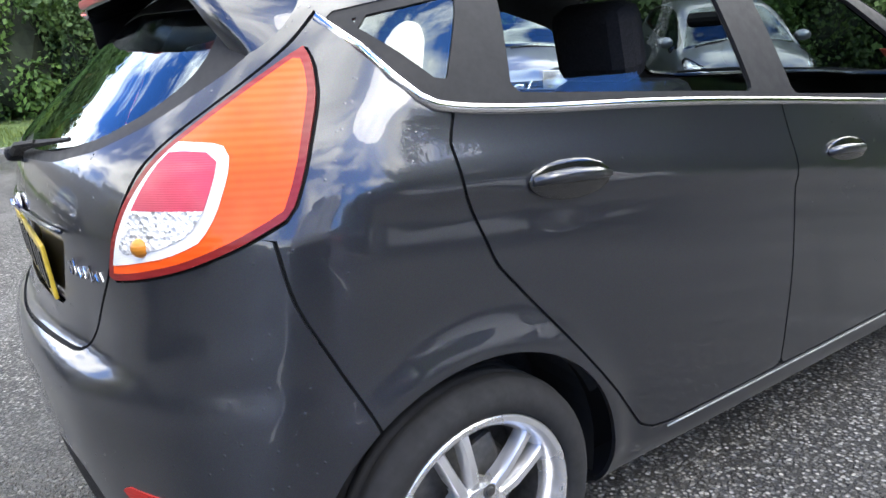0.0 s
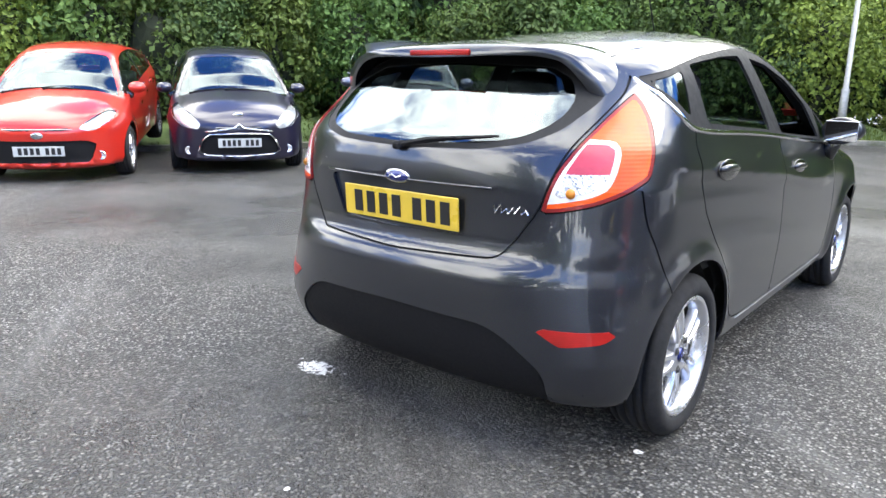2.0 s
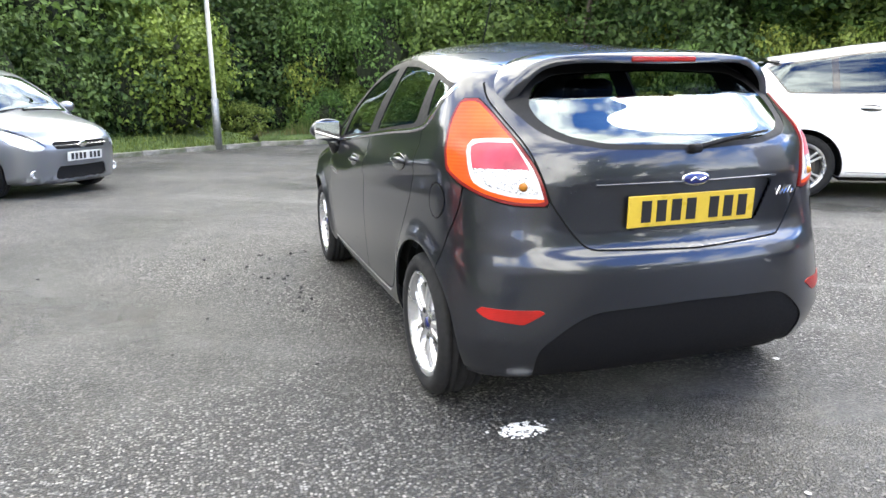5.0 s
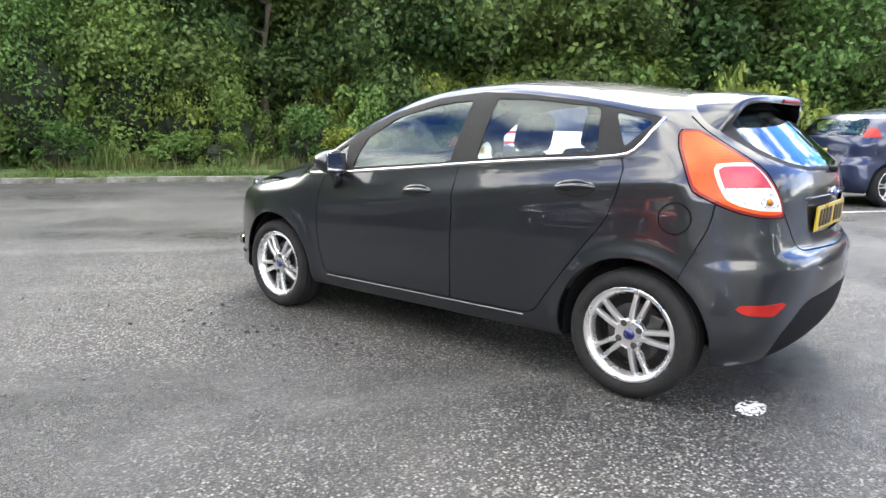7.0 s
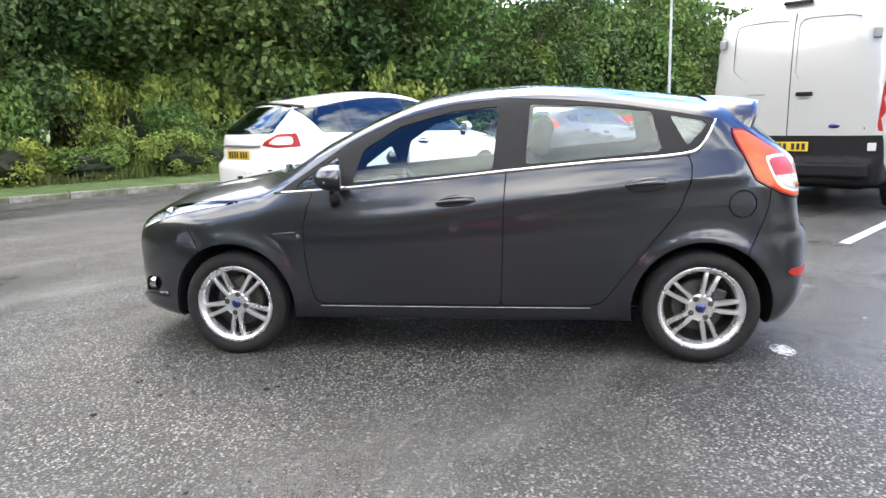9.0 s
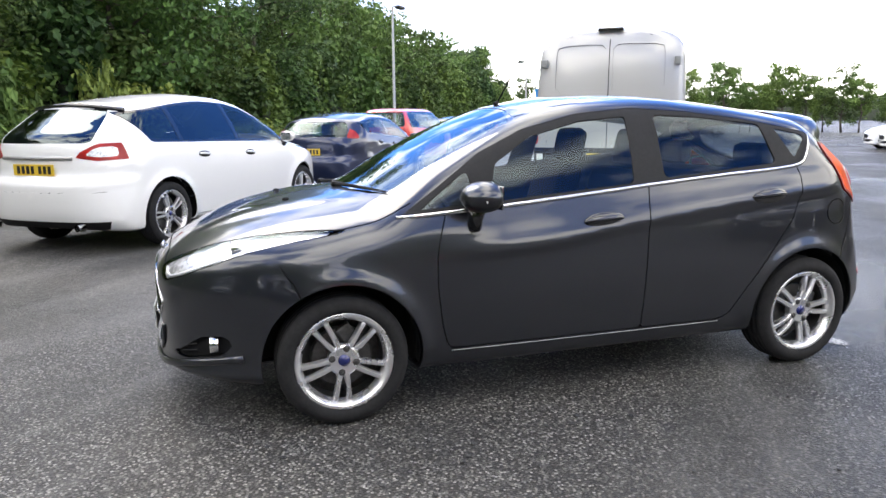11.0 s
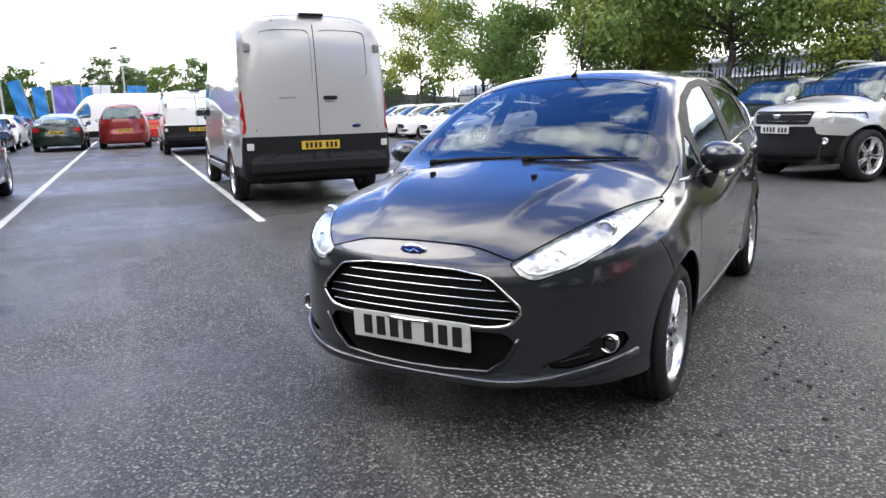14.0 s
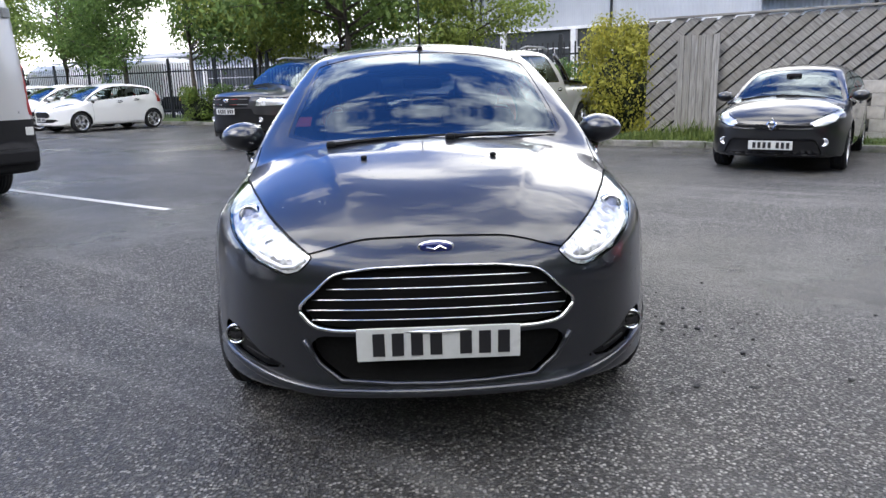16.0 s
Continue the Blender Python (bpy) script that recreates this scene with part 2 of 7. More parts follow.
MAT = dict(
    puddle=puddle_mat(),
    asphalt=asphalt(), kerb=kerb_mat(), grass=grass_mat(), line=line_paint(),
    leaf_dark=foliage("leaf_dark", (0.023, 0.046, 0.014), (0.092, 0.150, 0.042)),
    leaf_mid=foliage("leaf_mid", (0.040, 0.078, 0.018), (0.155, 0.24, 0.060)),
    leaf_light=foliage("leaf_light", (0.065, 0.110, 0.024), (0.24, 0.31, 0.08)),
    leaf_yellow=foliage("leaf_yellow", (0.10, 0.13, 0.02), (0.33, 0.33, 0.06)),
    grass_blade=foliage("grass_blade", (0.05, 0.085, 0.02), (0.19, 0.24, 0.07)),
    weed_dry=foliage("weed_dry", (0.10, 0.085, 0.035), (0.27, 0.22, 0.10)),
    splash=plain("dried_white_paint", (0.74, 0.74, 0.72), 0.6, 0, 0.1, 90, 0.3),
    bark=plain("bark", (0.085, 0.07, 0.055), 0.9, 0, 0.4, 12, 0.6),
    # near-black: inner shade of bushes put into colour; the far ridge shares it
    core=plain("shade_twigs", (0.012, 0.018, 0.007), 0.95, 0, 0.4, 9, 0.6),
    paint_grey=paint("paint_dark_grey", (0.038, 0.041, 0.050), 0.75, 0.2, 0.30, True),
    paint_red=paint("paint_red", (0.55, 0.022, 0.012), 0.15, 0.05),
    paint_purple=paint("paint_purple", (0.012, 0.010, 0.030), 0.3, 0.2),
    paint_slate=paint("paint_slate_blue", (0.085, 0.095, 0.14), 0.6, 0.2),
    paint_silver=paint("paint_silver_grey", (0.20, 0.213, 0.235), 0.7, 0.2),
    paint_white=paint("paint_white", (0.80, 0.80, 0.79), 0.0, 0.0),
    paint_navy=paint("paint_navy", (0.010, 0.018, 0.055), 0.4, 0.2),
    paint_black=paint("paint_black", (0.008, 0.009, 0.012), 0.3, 0.1),
    paint_green=paint("paint_bottle_green", (0.006, 0.018, 0.012), 0.3, 0.1),
    paint_wine=paint("paint_wine_red", (0.20, 0.010, 0.012), 0.4, 0.15),
    paint_pickup=paint("paint_pickup_silver", (0.52, 0.52, 0.51), 0.4, 0.12),
    paint_gunmetal=paint("paint_gunmetal", (0.045, 0.046, 0.05), 0.6, 0.2),
    paint_van=paint("paint_van_silver", (0.42, 0.42, 0.415), 0.15, 0.05),
    trim=plain("black_plastic", (0.010, 0.010, 0.011), 0.62, 0, 0.2, 200, 0.15),
    gloss_black=plain("gloss_black", (0.008, 0.008, 0.009), 0.12, 0, 0.1, 40, 0.0, 1.0),
    seam=plain("seam_shadow", (0.004, 0.004, 0.004), 0.9, 0, 0.1, 40, 0.0),
    rubber=plain("tyre_rubber", (0.011, 0.011, 0.012), 0.93, 0, 0.25, 60, 0.2),
    alloy=plain("alloy_silver", (0.70, 0.70, 0.71), 0.28, 0.8, 0.02, 20, 0.0, 0.3),
    steel=plain("brake_steel", (0.10, 0.098, 0.095), 0.5, 0.7, 0.25, 60, 0.1),
    chrome=plain("chrome", (0.75, 0.75, 0.76), 0.07, 1.0, 0.03, 60, 0.0),
    badge_blue=plain("badge_blue", (0.010, 0.018, 0.13), 0.2, 0.2, 0.1, 60, 0.0, 1.0),
    plate_yellow=plain("plate_yellow", (0.64, 0.44, 0.045), 0.3, 0, 0.06, 25, 0.0, 0.4),
    plate_white=plain("plate_white", (0.56, 0.57, 0.55), 0.3, 0, 0.05, 25, 0.0, 0.4),
    plate_bar=plain("plate_black", (0.012, 0.012, 0.014), 0.4, 0, 0.1, 25, 0.0),
    seat=plain("seat_cloth", (0.020, 0.020, 0.022), 0.9, 0, 0.3, 150, 0.3),
    dash=plain("dash_plastic", (0.030, 0.031, 0.033), 0.6, 0, 0.2, 90, 0.15),
    dash_silver=plain("dash_silver", (0.35, 0.35, 0.35), 0.35, 0.6, 0.1, 60, 0.0),
    lamp_orange=lens_mat("lamp_orange_red", (0.95, 0.095, 0.008), 26), lamp_rim=lens_mat("lamp_dark_red", (0.22, 0.012, 0.012), 26),
    lamp_red=lens_mat("lamp_red", (0.38, 0.012, 0.009)),
    lamp_pink=lens_mat("lamp_dull_red", (0.55, 0.06, 0.10), 90),
    lamp_clear=lens_mat("lamp_clear", (0.80, 0.78, 0.76), 120),
    lamp_facet=facet_mat(),
    lamp_amber=lens_mat("lamp_amber", (0.55, 0.20, 0.02)),
    head_facets=facet_mat("headlamp_facets", 46, ((0.0, 0.40), (0.3, 0.68), (0.6, 0.88), (1.0, 0.95))),
    lens_blue=plain("projector_glass", (0.36, 0.40, 0.58), 0.08, 0.0, 0.1, 40, 0.0, 1.0),
    mesh_black=plain("mesh_black", (0.004, 0.004, 0.004), 0.8, 0, 0.2, 200, 0.1),
    valance=plain("valance_plastic", (0.007, 0.007, 0.008), 0.75, 0, 0.2, 260, 0.1),
    reflector=plain("lamp_reflector", (0.82, 0.83, 0.84), 0.24, 0.6, 0.15, 14, 0.25),
    trim_frame=plain("satin_black", (0.016, 0.016, 0.017), 0.55, 0, 0.1, 90, 0.0, 0.0),
    lamp_white=plain("lamp_white", (0.85, 0.86, 0.88), 0.2, 0.0, 0.03, 40, 0.0, 1.0),
    glass_rear=glass("rear_screen_glass", (0.30, 0.33, 0.33), 0.0, 0.16),
    glass=glass("window_glass"), glass_dark=glass("privacy_glass", (0.10, 0.12, 0.14), 0.0, 0.10), glass_front=glass("windscreen_glass", (0.30, 0.35, 0.36), 0.0, 0.12),
    lens_glass=glass("lamp_glass", (0.96, 0.96, 0.97), 0.0, 0.05),
    galv=plain("galvanised", (0.27, 0.28, 0.28), 0.45, 0.6, 0.15, 20, 0.1),
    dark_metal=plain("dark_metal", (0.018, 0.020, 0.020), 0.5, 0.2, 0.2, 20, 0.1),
    wood=wood_grey(), wood_slope=wood_grey("weathered_wood_sloping", -41), wood_upright=wood_grey("weathered_wood_upright", 90), cladding=cladding(),
    roof_sheet=plain("roof_sheet", (0.24, 0.25, 0.26), 0.5, 0.2, 0.15, 2, 0.1),
    brick_pale=plain("pale_block", (0.40, 0.38, 0.34), 0.85, 0, 0.2, 8, 0.3),
    door_dark=plain("roller_door", (0.055, 0.06, 0.065), 0.4, 0.2, 0.15, 3, 0.1),
    flag_blue=plain("flag_blue", (0.02, 0.22, 0.55), 0.7, 0, 0.15, 4, 0.1),
    flag_purple=plain("flag_purple", (0.17, 0.15, 0.50), 0.7, 0, 0.15, 4, 0.1),
    flag_white=plain("flag_white", (0.75, 0.75, 0.75), 0.7, 0, 0.1, 4, 0.1),
    sticker=plain("sticker_red", (0.55, 0.05, 0.03), 0.5, 0, 0.1, 40, 0.0),
    stone=plain("loose_stone", (0.05, 0.05, 0.05), 0.85, 0, 0.4, 60, 0.3),
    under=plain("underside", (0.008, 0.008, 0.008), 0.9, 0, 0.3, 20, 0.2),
)

for key in ("valance", "mesh_black", "trim", "seat", "trim_frame"):
    MAT[key].node_tree.nodes["Principled BSDF"].inputs["Specular IOR Level"].default_value = 0.18

# ---------------------------------------------------------------- mesh helpers


def obj(name, verts, faces, mat, parent=None, label="", smooth=True, normals=None):
    me = bpy.data.meshes.new(name)
    me.from_pydata([tuple(v) for v in verts], [], [tuple(f) for f in faces])
    me.update()
    for m in (mat if isinstance(mat, (list, tuple)) else [mat]):
        me.materials.append(MAT[m])
    if smooth:
        me.polygons.foreach_set("use_smooth", [True] * len(me.polygons))
    if normals is not None:
        me.normals_split_custom_set([tuple(n) for n in normals])
    ob = new(name, me)
    if parent:
        ob.parent = parent
    if label:
        tagged(ob, label)
    return ob


def part(name, bm, mat, parent, label="", smooth=False):
    me = bpy.data.meshes.new(name)
    bm.to_mesh(me)
    bm.free()
    me.materials.append(MAT[mat])
    if smooth:
        me.polygons.foreach_set("use_smooth", [True] * len(me.polygons))
    ob = new(name, me)
    ob.parent = parent
    if label:
        tagged(ob, label)
    return ob


def thing(name, m, label, category, group="", kind=""):
    e = new(name)
    e.matrix_basis = m
    return tagged(e, label, category, group, kind)


def add_box(bm, c, s, bev=0.0, rot=None):
    r = bmesh.ops.create_cube(bm, size=1.0)
    vs = r["verts"]
    m = Matrix.Translation(c) @ (rot if rot else Matrix.Identity(4)) @ Matrix.Diagonal((*s, 1))
    bmesh.ops.transform(bm, matrix=m, verts=vs)
    if bev:
        es = list({e for v in vs for e in v.link_edges})
        bmesh.ops.bevel(bm, geom=es, offset=bev, segments=2, affect="EDGES", profile=0.5)
    return bm


def box(c, s, bev=0.0, rot=None):
    return add_box(bmesh.new(), c, s, bev, rot)


def lathe(bm, prof, n=32, axis="x", c=(0, 0, 0)):
    """Turn a profile of (along, radius) pairs round an axis."""
    rings = []
    for a, r in prof:
        ring = []
        for i in range(n):
            t = 2 * math.pi * i / n
            p = (a, r * math.cos(t), r * math.sin(t))
            if axis == "y":
                p = (p[1], p[0], p[2])
            if axis == "z":
                p = (p[1], p[2], p[0])
            ring.append(bm.verts.new((p[0] + c[0], p[1] + c[1], p[2] + c[2])))
        rings.append(ring)
    for r0, r1 in zip(rings, rings[1:]):
        for i in range(n):
            j = (i + 1) % n
            bm.faces.new((r0[i], r0[j], r1[j], r1[i]))
    return rings


def tube(bm, pts, r, n=6, closed=False, flat=1.0):
    """A tube along points; r one radius or one for each point; flat squashes it."""
    pts = [Vector(p) for p in pts]
    m = len(pts)
    rr = r if isinstance(r, (list, tuple)) else [r] * m
    rings = []
    up0 = Vector((0, 0, 1))
    for i, p in enumerate(pts):
        a = pts[(i - 1) % m] if closed or i else p
        b = pts[(i + 1) % m] if closed or i < m - 1 else p
        d = (b - a).normalized()
        s = d.cross(up0)
        s = s.normalized() if s.length > 1e-3 else Vector((1, 0, 0))
        u = s.cross(d)
        rings.append([bm.verts.new(p + rr[i] * (math.cos(2 * math.pi * k / n) * s * flat + math.sin(2 * math.pi * k / n) * u)) for k in range(n)])
    last = m if closed else m - 1
    for i in range(last):
        q, w = rings[i], rings[(i + 1) % m]
        for k in range(n):
            l = (k + 1) % n
            bm.faces.new((q[k], q[l], w[l], w[k]))
    if not closed:
        bm.faces.new(rings[0][::-1])
        bm.faces.new(rings[-1])
    return bm


def curve(table, x):
    """Smooth monotone interpolation of (x, y) pairs at the array x."""
    t = np.array(sorted(table), float)
    xs, ys = t[:, 0], t[:, 1]
    h, d = np.diff(xs), np.diff(ys) / np.diff(xs)
    m = np.empty_like(ys)
    m[0], m[-1] = d[0], d[-1]
    for i in range(1, len(xs) - 1):
        m[i] = 0 if d[i - 1] * d[i] <= 0 else 3 * (h[i - 1] + h[i]) / ((2 * h[i] + h[i - 1]) / d[i - 1] + (h[i] + 2 * h[i - 1]) / d[i])
    x = np.clip(np.asarray(x, float), xs[0], xs[-1])
    i = np.clip(np.searchsorted(xs, x) - 1, 0, len(xs) - 2)
    s = (x - xs[i]) / h[i]
    return ys[i] * (1 + 2 * s) * (1 - s) ** 2 + h[i] * m[i] * s * (1 - s) ** 2 + ys[i + 1] * s * s * (3 - 2 * s) + h[i] * m[i + 1] * s * s * (s - 1)


def poly_dist(poly, a, b):
    """Signed distance (negative inside) of points (a, b) to a closed polygon."""
    p = np.array(poly, float)
    q = np.roll(p, -1, axis=0)
    best = np.full(len(a), 1e9)
    inside = np.zeros(len(a), bool)
    for (x0, y0), (x1, y1) in zip(p, q):
        dx, dy = x1 - x0, y1 - y0
        t = np.clip(((a - x0) * dx + (b - y0) * dy) / (dx * dx + dy * dy + 1e-12), 0, 1)
        best = np.minimum(best, np.hypot(a - x0 - t * dx, b - y0 - t * dy))
        if y0 != y1:
            c = ((y0 > b) != (y1 > b)) & (a < (x1 - x0) * (b - y0) / (y1 - y0) + x0)
            inside ^= c
    return np.where(inside, -best, best)


def line_dist(line, a, b):
    """Distance of points (a, b) to an open line."""
    best = np.full(len(a), 1e9)
    for (x0, y0), (x1, y1) in zip(line, line[1:]):
        dx, dy = x1 - x0, y1 - y0
        t = np.clip(((a - x0) * dx + (b - y0) * dy) / (dx * dx + dy * dy + 1e-12), 0, 1)
        best = np.minimum(best, np.hypot(a - x0 - t * dx, b - y0 - t * dy))
    return best


def rounded(poly, r=0.03, n=4):
    """Round a polygon's corners."""
    out = []
    m = len(poly)
    for i in range(m):
        p, a, b = (Vector(poly[j % m]) for j in (i, i - 1, i + 1))
        da, db = a - p, b - p
        ra, rb = min(r, da.length * 0.45), min(r, db.length * 0.45)
        s, e = p + da.normalized() * ra, p + db.normalized() * rb
        for k in range(n + 1):
            t = k / n
            q = s * (1 - t) ** 2 + p * 2 * t * (1 - t) + e * t * t
            out.append((q[0], q[1]))
    return out


# ---------------------------------------------------------------- vehicle shells


class Shell:
    """A vehicle's outer skin, cut into panels. y runs forward from the rear axle, x to the right."""

    def __init__(self, s, nu=120, nt=80):
        self.s = s
        self.skin(nu, nt)

    def width(self, y, z):
        s = self.s
        zb = curve(s["belt"], y)
        v = (z - 0.15) / (zb - 0.15)
        low = curve(s.get("side", [(-0.2, -0.12), (0, -0.075), (0.13, -0.042), (0.3, -0.014), (0.52, 0.0), (0.72, -0.004), (0.86, -0.018), (1.0, -s["tuck"])]), np.clip(v, -0.2, 1.0))
        h = np.maximum(z - zb, 0)
        o = np.where(z > zb, -s["tuck"] - s["tumble"] * h - s.get("arc", 0.25) * h * h, low)
        w = curve(s["plan"], y) + o
        if "crease" in s:
            zc = curve(s["crease"], y)
            y0, y1 = s["crease"][0][0], s["crease"][-1][0]
            fade = np.clip((y - min(y0, y1)) / 0.12, 0, 1) * np.clip((max(y0, y1) - y) / 0.35, 0, 1)
            dz = z - zc
            w = w + fade * 0.013 * np.exp(-((dz / np.where(dz > 0, 0.065, 0.030)) ** 2))
        for ya in (0.0, s["wb"]):
            r = np.hypot(y - ya, z - s["rw"])
            e = (r - s["arch"]) / 0.055
            w = w + s.get("flare", 0.02) * np.exp(-e * e) * np.clip((z - 0.2) / 0.1, 0, 1)
        return w

    def field(self, p):
        s = self.s
        x, y, z = np.abs(p[..., 0]), p[..., 1], p[..., 2]
        top = curve(s["top"], y) - s["crown"] * x * x - 0.25 * x ** 6
        if "ridge" in s:
            xr = curve(s["ridge"], y)
            top = top + 0.013 * np.exp(-((x - xr) / np.where(x > xr, 0.034, 0.15)) ** 2) * np.clip((y - 2.40) / 0.15, 0, 1) * np.clip((3.12 - y) / 0.3, 0, 1)
        fa, fb = s["fcurve"]
        ra, rb = s["rcurve"]
        up = 1 + s.get("rlift", 0.0) * np.clip(z - 0.9, 0, 1)
        low = np.clip((0.66 - z) / 0.3, 0, 1)
        front = curve(s["front"], z) - (fa * x * x + fb * x ** 6) * (1 - s.get("fsquare", 0.0) * low)
        tail = curve(s["rear"], z)
        if "corner" in s:
            c = np.clip((x - 0.40) / 0.24, 0, 1)
            tail = tail + (curve(s["corner"], z) - tail) * c * c * (3 - 2 * c)
        rear = tail + (ra * x * x + rb * x ** 6) * up * (1 - s.get("rsquare", 0.0) * low)
        ds = [x - self.width(y, z), (z - top) * 0.85, y - front, rear - y, curve(s["floor"], y) - z]
        k = s.get("k", 0.02)
        m = np.maximum.reduce(ds)
        return m + k * np.log(sum(np.exp((d - m) / k) for d in ds))

    def root(self, o, d, far=4.0):
        lo, hi = np.zeros(o.shape[:-1]), np.full(o.shape[:-1], far)
        for _ in range(30):
            mid = (lo + hi) / 2
            ins = self.field(o + d * mid[..., None]) < 0
            lo, hi = np.where(ins, mid, lo), np.where(ins, hi, mid)
        return o + d * lo[..., None]

    def grad(self, p):
        g = np.empty_like(p)
        e = 0.007
        for i in range(3):
            q, r = p.copy(), p.copy()
            q[..., i] += e
            r[..., i] -= e
            g[..., i] = self.field(q) - self.field(r)
        return g / (np.linalg.norm(g, axis=-1, keepdims=True) + 1e-9)

    def at_y(self, x, z, forward=True):
        """The skin's point straight ahead of or behind (x, z)."""
        o = np.array([[x, self.s["wb"] - 0.1 if forward else 0.1, z]])
        return Vector(self.root(o, np.array([[0, 1.0 if forward else -1.0, 0]]))[0])

    def at_x(self, y, z, side=1):
        return Vector(self.root(np.array([[0.0, y, z]]), np.array([[float(side), 0, 0]]))[0])

    def at_z(self, x, y):
        return Vector(self.root(np.array([[x, y, 0.6]]), np.array([[0, 0, 1.0]]))[0])

    def skin(self, nu, nt):
        s = self.s
        a, b = s["spine"]
        ncap = int(nu * 0.42)
        rows = [(a, -math.pi / 2 * (1 - i / ncap)) for i in range(1, ncap)]
        rows += [(a + (b - a) * i / nu, 0.0) for i in range(nu + 1)]
        rows += [(b, math.pi / 2 * i / ncap) for i in range(1, ncap)]
        th = np.linspace(0, 2 * math.pi, 2 * nt, endpoint=False) - math.pi / 2
        yy = np.array([r[0] for r in rows])[:, None] + 0 * th[None]
        ph = np.array([r[1] for r in rows])[:, None] + 0 * th[None]
        tt = th[None] + 0 * yy
        o = np.stack([0 * yy, yy, 0 * yy + s.get("spine_z", 0.6)], -1)
        d = np.stack([np.cos(ph) * np.cos(tt), np.sin(ph), np.cos(ph) * np.sin(tt)], -1)
        P = self.root(o, d)
        ends = self.root(np.array([[0, a, s.get("spine_z", 0.6)], [0, b, s.get("spine_z", 0.6)]]), np.array([[0, -1.0, 0], [0, 1.0, 0]]))
        N = self.grad(P)
        n, m = P.shape[:2]
        V = np.concatenate([P.reshape(-1, 3), ends])
        G = np.concatenate([N.reshape(-1, 3), np.array([[0, -1.0, 0], [0, 1.0, 0]])])
        F = []
        for i in range(n - 1):
            for j in range(m):
                k = (j + 1) % m
                F.append((i * m + j, (i + 1) * m + j, (i + 1) * m + k, i * m + k))
        e0, e1 = n * m, n * m + 1
        for j in range(m):
            k = (j + 1) % m
            F.append((e0, j, k))
            F.append(((n - 1) * m + k, (n - 1) * m + j, e1))
        self.V, self.N, self.F, self.lab = V, G, F, ["body"] * len(F)

    def split(self, phi, inside, only=("body",)):
        """Cut all faces with a label in only along phi = 0; where phi < 0 they take the label inside."""
        f = phi(self.V[:, 0], self.V[:, 1], self.V[:, 2])
        f = np.where(np.abs(f) < 1e-6, 1e-6, f)
        neg = (f < 0).tolist()
        fl = f.tolist()
        nv, nn, cache = [], [], {}
        base = len(self.V)
        F2, L2 = [], []

        def mid(i, j):
            key = (i, j) if i < j else (j, i)
            if key not in cache:
                t = fl[i] / (fl[i] - fl[j])
                nv.append(self.V[i] + t * (self.V[j] - self.V[i]))
                nn.append(self.N[i] + t * (self.N[j] - self.N[i]))
                cache[key] = base + len(nv) - 1
            return cache[key]

        for face, lab in zip(self.F, self.lab):
            if lab not in only:
                F2.append(face)
                L2.append(lab)
                continue
            c = sum(neg[i] for i in face)
            if c == 0 or c == len(face):
                F2.append(face)
                L2.append(inside if c else lab)
                continue
            A, B = [], []
            for i, j in zip(face, face[1:] + face[:1]):
                (A if neg[i] else B).append(i)
                if neg[i] != neg[j]:
                    q = mid(i, j)
                    A.append(q)
                    B.append(q)
            if len(A) > 2:
                F2.append(tuple(A))
                L2.append(inside)
            if len(B) > 2:
                F2.append(tuple(B))
                L2.append(lab)
        if nv:
            # faces of other labels that share a cut edge keep their straight edge
            self.V = np.concatenate([self.V, np.array(nv)])
            g = np.array(nn)
            self.N = np.concatenate([self.N, g / (np.linalg.norm(g, axis=1, keepdims=True) + 1e-9)])
        self.F, self.lab = F2, L2

    def panel(self, phi, inside, only=("body",), gap=0.003):
        """A panel with a shut line round it."""
        self.split(lambda x, y, z: phi(x, y, z) - gap, "cut", only)
        self.split(lambda x, y, z: phi(x, y, z) + gap, inside, ("cut",))
        self.lab = ["seam" if q == "cut" else q for q in self.lab]

    def make(self, name, label, mat, parent, side=0, push=0.0, lip=0.010, text="", pick=None):
        """One mesh of all faces with a label (side: -1 left, 1 right, 0 all), pushed along the normals, with a turned-in edge."""
        fs = []
        for face, lab in zip(self.F, self.lab):
            if lab != label:
                continue
            c = self.V[list(face)].mean(0)
            if side and c[0] * side < 0:
                continue
            if pick and not pick(c):
                continue
            fs.append(face)
        if not fs:
            return None
        ids, vs, ns = {}, [], []
        out, ln = [], []

        def vid(i):
            if i not in ids:
                ids[i] = len(vs)
                vs.append(self.V[i] + self.N[i] * push)
                ns.append(self.N[i])
            return ids[i]

        count = {}
        for face in fs:
            g = tuple(vid(i) for i in face)
            out.append(g)
            ln += [ns[i] for i in g]
            for i, j in zip(g, g[1:] + g[:1]):
                count[(i, j)] = 1
        if lip:
            low = {}
            for (i, j) in list(count):
                if (j, i) in count:
                    continue
                for q in (i, j):
                    if q not in low:
                        low[q] = len(vs)
                        vs.append(vs[q] - ns[q] * lip)
                        ns.append(ns[q])
                out.append((j, i, low[i], low[j]))
                e = vs[j] - vs[i]
                nn = np.cross(e, ns[i])
                L = np.linalg.norm(nn)
                nn = nn / L if L > 1e-9 else ns[i]
                ln += [nn] * 4
        return obj(name, vs, out, mat, parent, text, True, ln)

# ---------------------------------------------------------------- vehicle parts


